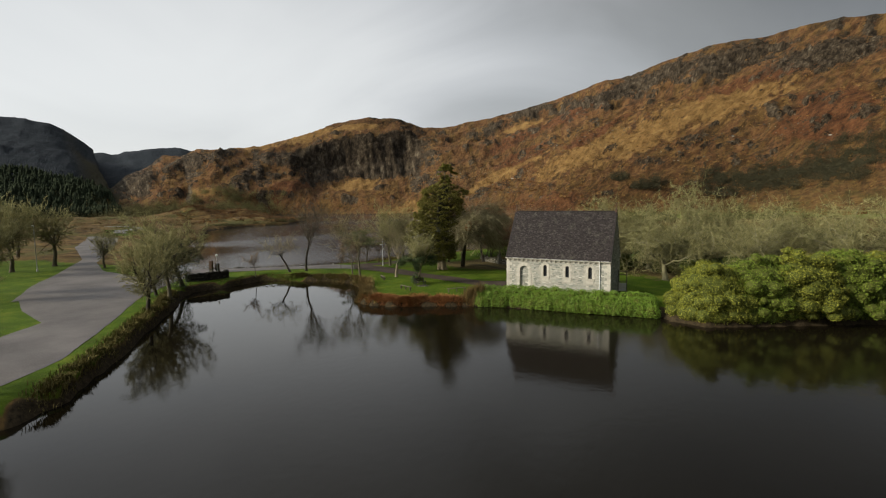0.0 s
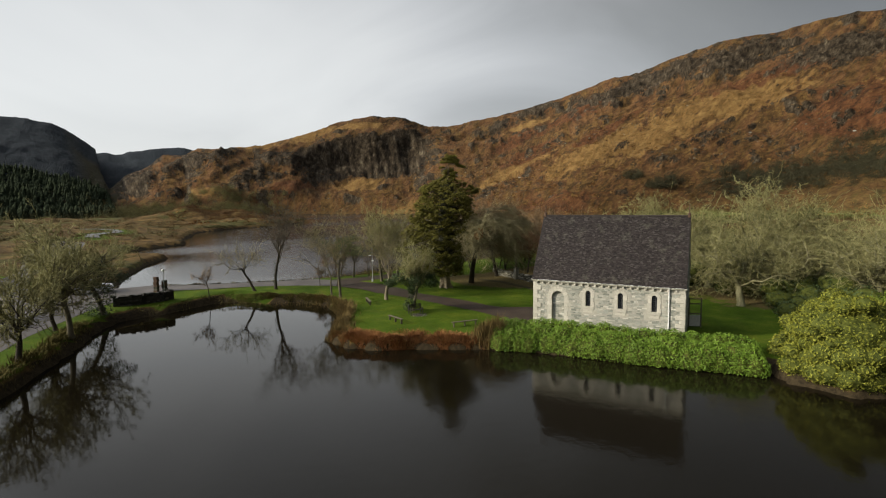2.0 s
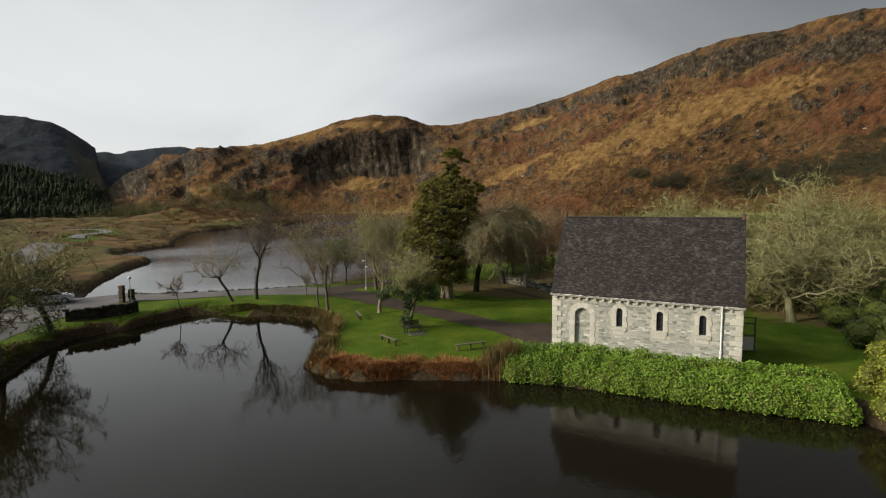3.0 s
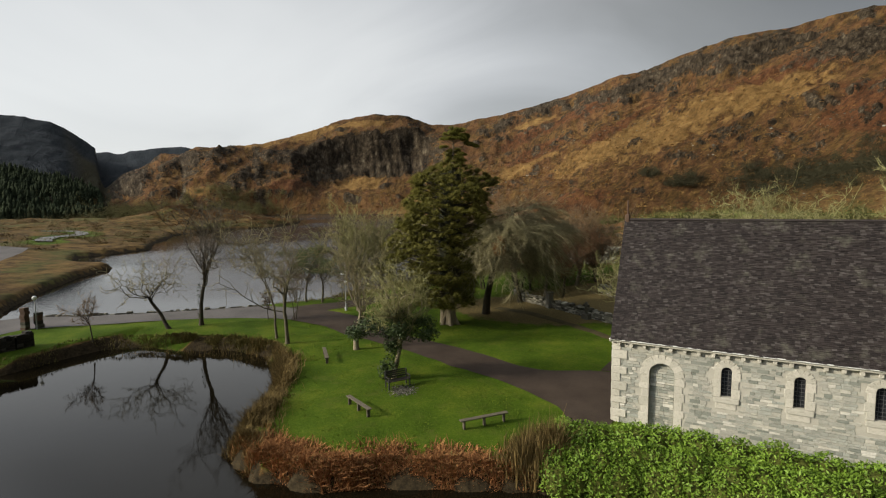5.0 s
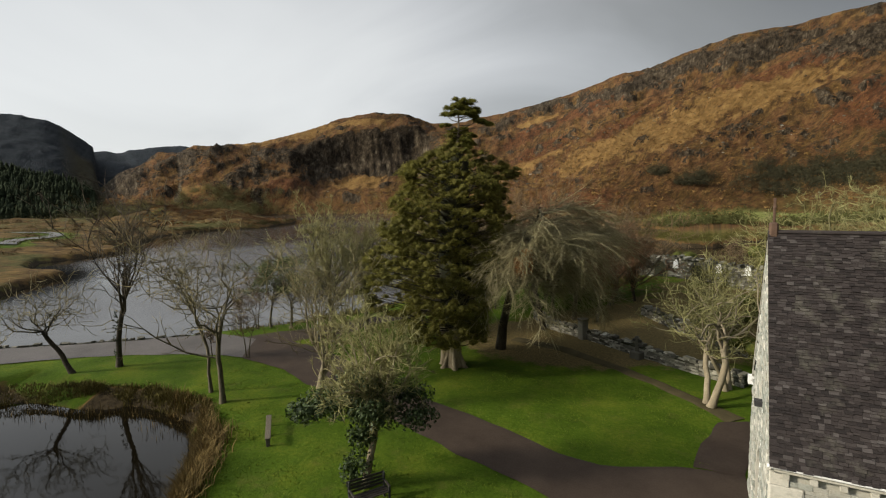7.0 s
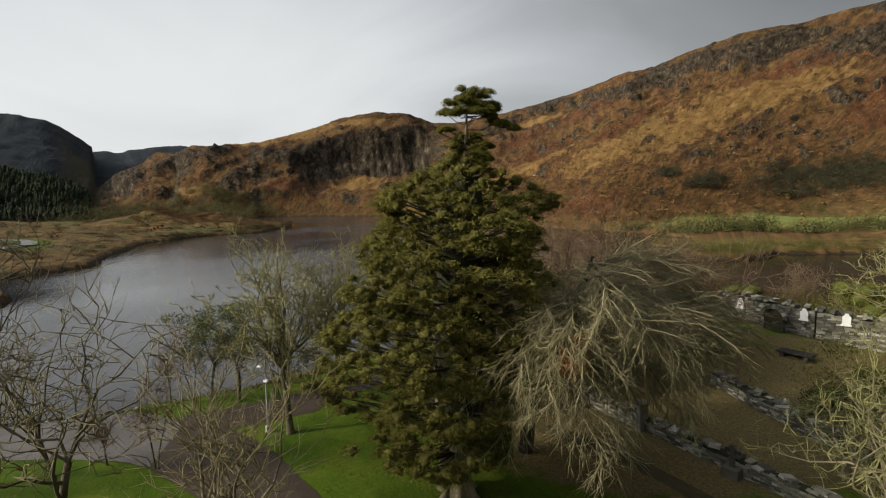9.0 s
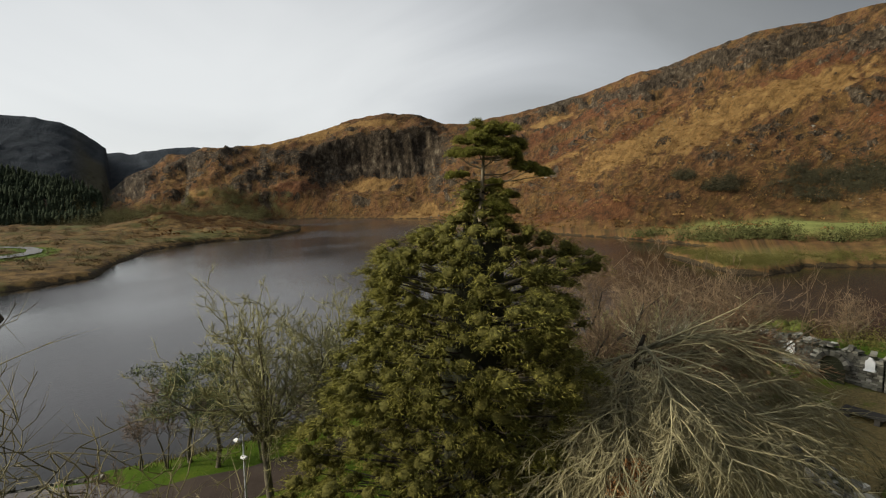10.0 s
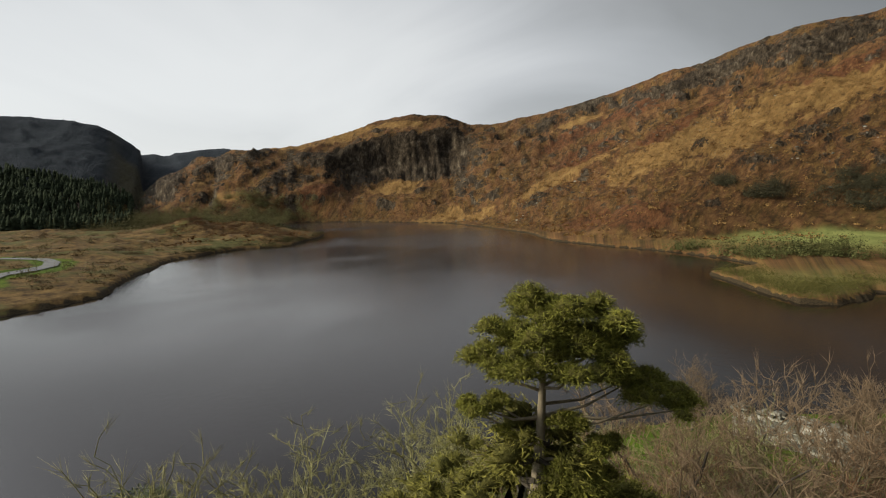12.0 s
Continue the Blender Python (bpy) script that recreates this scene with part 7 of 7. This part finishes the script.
def along(line, n, rng, width):
    p = np.array(line, dtype=float)
    t = np.concatenate([[0], np.cumsum(np.hypot(*np.diff(p, axis=0).T))])
    q = rng.uniform(0, t[-1], n)
    x, y = np.interp(q, t, p[:, 0]), np.interp(q, t, p[:, 1])
    return x + rng.normal(0, width, n), y + rng.normal(0, width, n)


def bank_growth():
    rng = np.random.default_rng(41)

    def on_ground(x, y, lowest=-1.0):
        z = ground_at(x, y)[0]
        ok = (z > lowest) & (fbm(x / 1.1, y / 1.1, 2, 71) > -0.8)
        return np.c_[x, y, z - 0.03][ok]

    x, y = along([(-19.0, 1.0), (-17.6, -0.6), (-15.6, -3.4), (-14.0, -6.2), (-13.0, -7.4)], 10000, rng, 0.42)
    blades("reed_bed", "dead straw-brown reeds along the pond bank", on_ground(x, y, -1.0), 0.52, rng, REED, 0.9, 0.015)
    x, y = along([(-13.6, -7.3), (-11.4, -7.8), (-8.9, -7.5), (-6.9, -6.5), (-4.6, -5.6), (-2.4, -4.7)], 22000, rng, 0.46)
    blades("bracken_bank", "rust-red dead bracken and grass on the lawn's edge", on_ground(x, y, -1.0), 0.23, rng, BRACKEN, 1.2, 0.022, "bracken")
    x, y = along([(-2.9, -4.6), (-1.9, -4.1), (-1.4, -3.4)], 2600, rng, 0.4)
    blades("grass_clump", "tall pale dry grass beside the hedge", on_ground(x, y, -1.0), 0.95, rng, REED, 0.4, 0.015, "grass")
    x, y = along([(-33.6, -2.0), (-32.4, 1.0), (-29.8, 2.1), (-25.9, 3.4), (-21.7, 3.3), (-18.4, 0.5)], 13000, rng, 0.22)
    blades("bank_grass", "rough brown grass fringing the pond", on_ground(x, y, -1.0), 0.22, rng, ROUGH_GRASS, 0.6, 0.014, "grass")
    x, y = along([(-32.0, -0.2), (-29.2, 0.8), (-25.5, 2.1), (-21.7, 2.0)], 500, rng, 0.5)
    blades("water_reeds", "sparse dead reeds standing in the shallows", np.c_[x, y, np.full(500, -0.95)], 0.4, rng, REED, 0.25, 0.010)
    x, y = along([(-13.6, -36.6), (-16.8, -32.8), (-19.0, -29.9), (-23.6, -24.9), (-29.2, -18.4), (-34.6, -13.0)], 9000, rng, 0.32)
    blades("bank_undergrowth", "tangled brown undergrowth on the steep road bank", on_ground(x, y, -1.0), 0.30, rng, ROUGH_GRASS, 0.9, 0.022, "undergrowth")
    x, y = along([(-31.5, 14.3), (-29.0, 17.0), (-26.3, 20.6), (-26.0, 24.0), (-22.0, 33.0), (-15.0, 42.0)], 6000, rng, 0.6)
    blades("shore_grass", "dry yellow grass along the lakeshore", on_ground(x, y, -1.0), 0.4, rng, ROUGH_GRASS, 0.6, 0.018, "grass")
    x, y = rng.uniform(-24, -12, 40000), rng.uniform(-8.5, 4, 40000)
    z, _, shore = ground_at(x, y)
    ok = (shore > -0.25) & (shore < 0.75) & (x + 0.9 * y < -14)
    blades("reed_fringe", "thick olive-brown reeds in the pond's corner", np.c_[x, y, np.maximum(z, -1.0) - 0.03][ok], 0.48, rng, REED, 0.7, 0.016)
    x, y = rng.uniform(-37, 1, 60000), rng.uniform(-10, 5, 60000)
    z, _, shore = ground_at(x, y)
    ok = (shore > -0.05) & (shore < 0.55)
    blades("shore_sedge", "matted brown sedge on the pond bank", np.c_[x, y, z - 0.03][ok], 0.26, rng, ROUGH_GRASS, 1.0, 0.018, "sedge")
    # turf that breaks the smooth lawn
    n = 36000
    x, y = rng.uniform(-24, -0.5, n), rng.uniform(-7, 13, n)
    z, cover, shore = ground_at(x, y)
    ok = (cover["lawn"] > 0.8) & (shore > 1.0)
    n_path = signed_distance(x, y, [(-24.9, 13.0), (-21.5, 12.0), (-18.2, 10.6), (-14.6, 8.3), (-9.0, 6.6), (-5.9, 5.4), (-3.9, 5.1), (-1.2, 6.2), (-0.05, 6.0), (-1.6, -1.2), (-2.4, 0.6), (-4.1, 1.7), (-6.4, 2.8), (-9.1, 3.6), (-12.8, 5.2), (-18.9, 6.9), (-21.4, 8.1), (-24, 8.6), (-27, 8.4), (-27, 12)])
    ok &= n_path > 0.1
    turf = leaf_material("turf_blades", (0.044, 0.074, 0.007), (0.112, 0.140, 0.016), 0.9, 0.03)
    blades("lawn_grass", "short bright green lawn grass", np.c_[x, y, z - 0.015][ok], 0.055, rng, turf, 1.3, 0.016, "grass")


bank_growth()


def clumps_mesh(name, label, centres, radii, heights, rng, material, per=70, size=0.35, category="scrub", aspect=0.6):
    P, N = [], []
    for (x, y, z), r, h in zip(centres, radii, heights):
        d = rng.normal(0, 1, (per, 3))
        d /= np.linalg.norm(d, axis=1)[:, None]
        d[:, 2] = np.abs(d[:, 2])
        k = rng.uniform(0.45, 1.05, per)[:, None]
        lob = 1 + 0.35 * np.sin(3 * np.arctan2(d[:, 1], d[:, 0]) + x)[:, None]
        P.append(np.array([x, y, z]) + d * np.array([r, r, h]) * k * lob)
        N.append(d)
    P, N = np.concatenate(P), np.concatenate(N)
    R = np.repeat(np.asarray(radii), per)
    me = leaves_mesh(name, P, N, R * size, rng, material, aspect, 0.7)
    return tagged(new(name, me), label, category, kind="stuff")


def boulder_mesh(rng):
    """A weathered boulder: a lumpy, flat-sided stone."""
    bm = bmesh.new()
    bmesh.ops.create_icosphere(bm, subdivisions=1, radius=0.6)
    for v in bm.verts:
        v.co *= float(rng.uniform(0.65, 1.15))
        v.co.z = max(v.co.z * 0.8, -0.3)
    me = bpy.data.meshes.new("boulder")
    bm.to_mesh(me)
    bm.free()
    me.materials.append(FIELDSTONE)
    return me


def far_cover():
    rng = np.random.default_rng(53)

    def polar(n, b0, b1, r0, r1):
        b, r = np.radians(rng.uniform(b0, b1, n)), rng.uniform(r0, r1, n)
        return -1 + r * np.sin(b), -14 + r * np.cos(b)

    def place(x, y, lowest=-0.6):
        z, _, sh = ground_at(x, y)
        ok = (z > lowest) & (sh > 0.6)
        return np.c_[x, y, z - 0.1][ok]

    willow = leaf_material("pale_willow_twigs", (0.075, 0.068, 0.030), (0.21, 0.195, 0.095), 0.9, 0.15)
    rust = leaf_material("rusty_scrub", (0.05, 0.028, 0.014), (0.17, 0.095, 0.04), 0.9, 0.15)
    c = place(*polar(480, -63, -40, 340, 455))
    clumps_mesh("lakeside_scrub", "olive willow scrub at the foot of the hill", c, rng.uniform(2.2, 5.5, len(c)), rng.uniform(4, 11, len(c)), rng, leaf_material("olive_alder_twigs", (0.045, 0.044, 0.018), (0.145, 0.135, 0.055), 0.9, 0.1), 80, 0.15)
    c = place(*polar(420, -62, -43, 400, 490))
    clumps_mesh("alder_wood", "pale olive leafless alders along the valley foot", c, rng.uniform(2.6, 5.0, len(c)), rng.uniform(4, 8.5, len(c)), rng, leaf_material("pale_alder_twigs", (0.080, 0.075, 0.030), (0.195, 0.180, 0.072), 0.9, 0.1), 170, 0.17)
    c = place(*polar(300, -66, -36, 360, 470))
    clumps_mesh("evergreen_scrub", "dark evergreen scrub under the hillside", c, rng.uniform(2.0, 4.5, len(c)), rng.uniform(3.5, 9, len(c)), rng, SCRUB, 80, 0.16)
    c = place(*polar(300, -84, -52, 120, 330))
    clumps_mesh("moor_scrub", "low brown scrub dotted over the moor", c, rng.uniform(0.8, 3.0, len(c)), rng.uniform(0.4, 1.3, len(c)), rng, leaf_material("brown_moor_scrub", (0.045, 0.032, 0.015), (0.15, 0.10, 0.042), 0.9, 0.1), 130, 0.14)
    c = place(*polar(150, -84, -56, 130, 330))
    clumps_mesh("moor_willow", "grey-green willow bushes on the wet moor", c, rng.uniform(1.0, 3.0, len(c)), rng.uniform(1.2, 3.2, len(c)), rng, willow, 140, 0.13)
    # knoll and point of the spit
    x, y = along([(-132, 74), (-146, 92), (-162, 112), (-163, 128), (-160, 141), (-170, 166), (-180, 186), (-190, 198)], 190, rng, 2.2)
    c = place(x, y)
    clumps_mesh("shore_scrub", "dark heather and gorse along the lake edge", c, rng.uniform(0.8, 2.2, len(c)), rng.uniform(0.5, 1.6, len(c)), rng, SCRUB, 110, 0.16)
    x, y = along([(-170, 152), (-200, 165), (-235, 156), (-245, 150)], 260, rng, 9)
    c = place(x, y)
    clumps_mesh("heather_knoll", "rusty heather tussocks on the knoll", c, rng.uniform(1.0, 3.0, len(c)), rng.uniform(0.6, 1.6, len(c)), rng, rust, 100, 0.16)
    # spit and field hedge across the eastern arm
    olive = leaf_material("olive_shore_scrub", (0.040, 0.042, 0.012), (0.125, 0.112, 0.034), 0.95, 0.02, 0.35)
    x, y = along([(-9, 128), (-3, 113), (4, 104), (14, 120), (30, 128)], 230, rng, 5)
    c = place(x, y)
    clumps_mesh("spit_scrub", "low yellow-green scrub on the spit", c, rng.uniform(0.9, 2.6, len(c)), rng.uniform(0.6, 1.9, len(c)), rng, olive, 260, 0.09)
    x, y = along([(-22, 178), (-8, 167), (4, 158), (20, 160), (45, 172), (70, 175)], 60, rng, 3.0)
    c = place(x, y)
    clumps_mesh("field_hedge", "straggling green bushes below the field", c, rng.uniform(1.8, 4.6, len(c)), rng.uniform(2.6, 5.6, len(c)), rng, leaf_material("field_bush_leaves", (0.034, 0.040, 0.014), (0.115, 0.115, 0.040), 0.9, 0.05, 0.35), 420, 0.13)
    x, y = along([(0, 160), (20, 163), (45, 175)], 24, rng, 4)
    c = place(x, y)
    clumps_mesh("field_willows", "bare pale willows below the field", c, rng.uniform(1.5, 3.2, len(c)), rng.uniform(1.8, 3.2, len(c)), rng, olive, 240, 0.08)
    x, y = polar(5200, -4, 26, 240, 470)
    keep = hill_height(x, y)[6] > 0.30
    c = place(x[keep][:1000], y[keep][:1000])
    woods = leaf_material("dark_bare_woods", (0.020, 0.020, 0.012), (0.066, 0.060, 0.032), 0.95, 0.05)
    clumps_mesh("hill_wood", "dark leafless wood on the lower hillside", c, rng.uniform(1.8, 4.2, len(c)), rng.uniform(2.4, 6.0, len(c)), rng, woods, 130, 0.17)
    # near island scrub past the court
    x, y = along([(0, 47), (12, 46), (26, 44), (40, 42)], 60, rng, 3.0)
    c = place(x, y)
    clumps_mesh("island_scrub", "pale willow scrub behind the court", c, rng.uniform(0.9, 1.8, len(c)), rng.uniform(1.2, 2.6, len(c)), rng, olive, 420, 0.08)
    # spruce plantation
    x, y = polar(1900, -86, -60.0, 385, 560)
    c = place(x, y)
    c = c[np.argsort(c[:, 0])]
    P, F, n = [], [], 0
    for x, y, z in c:
        h, r = rng.uniform(6.5, 10), rng.uniform(2.0, 3.2)
        for k in range(4):
            zb, zt, rr = z + h * (0.10 + 0.20 * k), z + h * min(0.10 + 0.20 * k + 0.36, 1.0), r * (1 - 0.19 * k)
            a = np.arange(9) * 0.698 + k
            ring = np.c_[x + rr * np.cos(a) * rng.uniform(0.6, 1.15, 9), y + rr * np.sin(a) * rng.uniform(0.6, 1.15, 9), zb + rng.uniform(-0.8, 0.5, 9)]
            P += [ring, [[x, y, zt]]]
            F += [(n + i, n + (i + 1) % 9, n + 9) for i in range(9)]
            n += 10
    me = mesh_from("spruce_plantation", np.concatenate(P), np.array(F), SPRUCE)
    tagged(new("spruce_plantation", me), "dark spruce plantation at the foot of the western hill", "forest", kind="stuff")
    # bracken and tussocks that roughen the slopes
    for name, label, mat, seed in (("hill_bracken", "rust-brown bracken clumps over the hillside", leaf_material("hill_bracken_fronds", (0.055, 0.028, 0.011), (0.17, 0.085, 0.030), 0.95, 0.02), 301), ("hill_tussocks", "straw-coloured grass tussocks over the hillside", leaf_material("hill_straw", (0.085, 0.052, 0.018), (0.27, 0.165, 0.060), 0.95, 0.02), 302)):
        x, y = polar(4200, -56, 22, 215, 640)
        keep = fbm(x / 40, y / 80, 3, seed) > -0.05
        c = place(x[keep], y[keep], 0.5)
        clumps_mesh(name, label, c, rng.uniform(0.8, 2.4, len(c)), rng.uniform(0.5, 1.5, len(c)), rng, mat, 14, 0.5, "scrub", 0.5)
    # boulders on the slope
    x, y = polar(2600, -40, 18, 232, 520)
    keep = fbm(x / 50, y / 50, 3, 19) + np.interp(np.hypot(x, y), [232, 400, 520], [0.10, 0.0, -0.2]) > 0.16
    x, y = x[keep], y[keep]
    z = ground_at(x, y)[0]
    protos = [boulder_mesh(rng) for _ in range(6)]
    items = []
    for a, b, q in zip(x, y, z):
        s = rng.uniform(0.35, 0.9) * (2.2 if rng.random() < 0.12 else 1.0)
        items.append((Matrix.Translation((a, b, q + s * 0.15)) @ Matrix.Rotation(rng.uniform(0, 6), 4, "Z") @ Matrix.Diagonal((s * 1.4, s, s * 0.9, 1)), int(rng.integers(6))))
    tagged(new("boulders", joined_blocks("boulders", items, protos, FIELDSTONE)), "pale boulders scattered over the bracken slope", "boulders", kind="stuff")


far_cover()
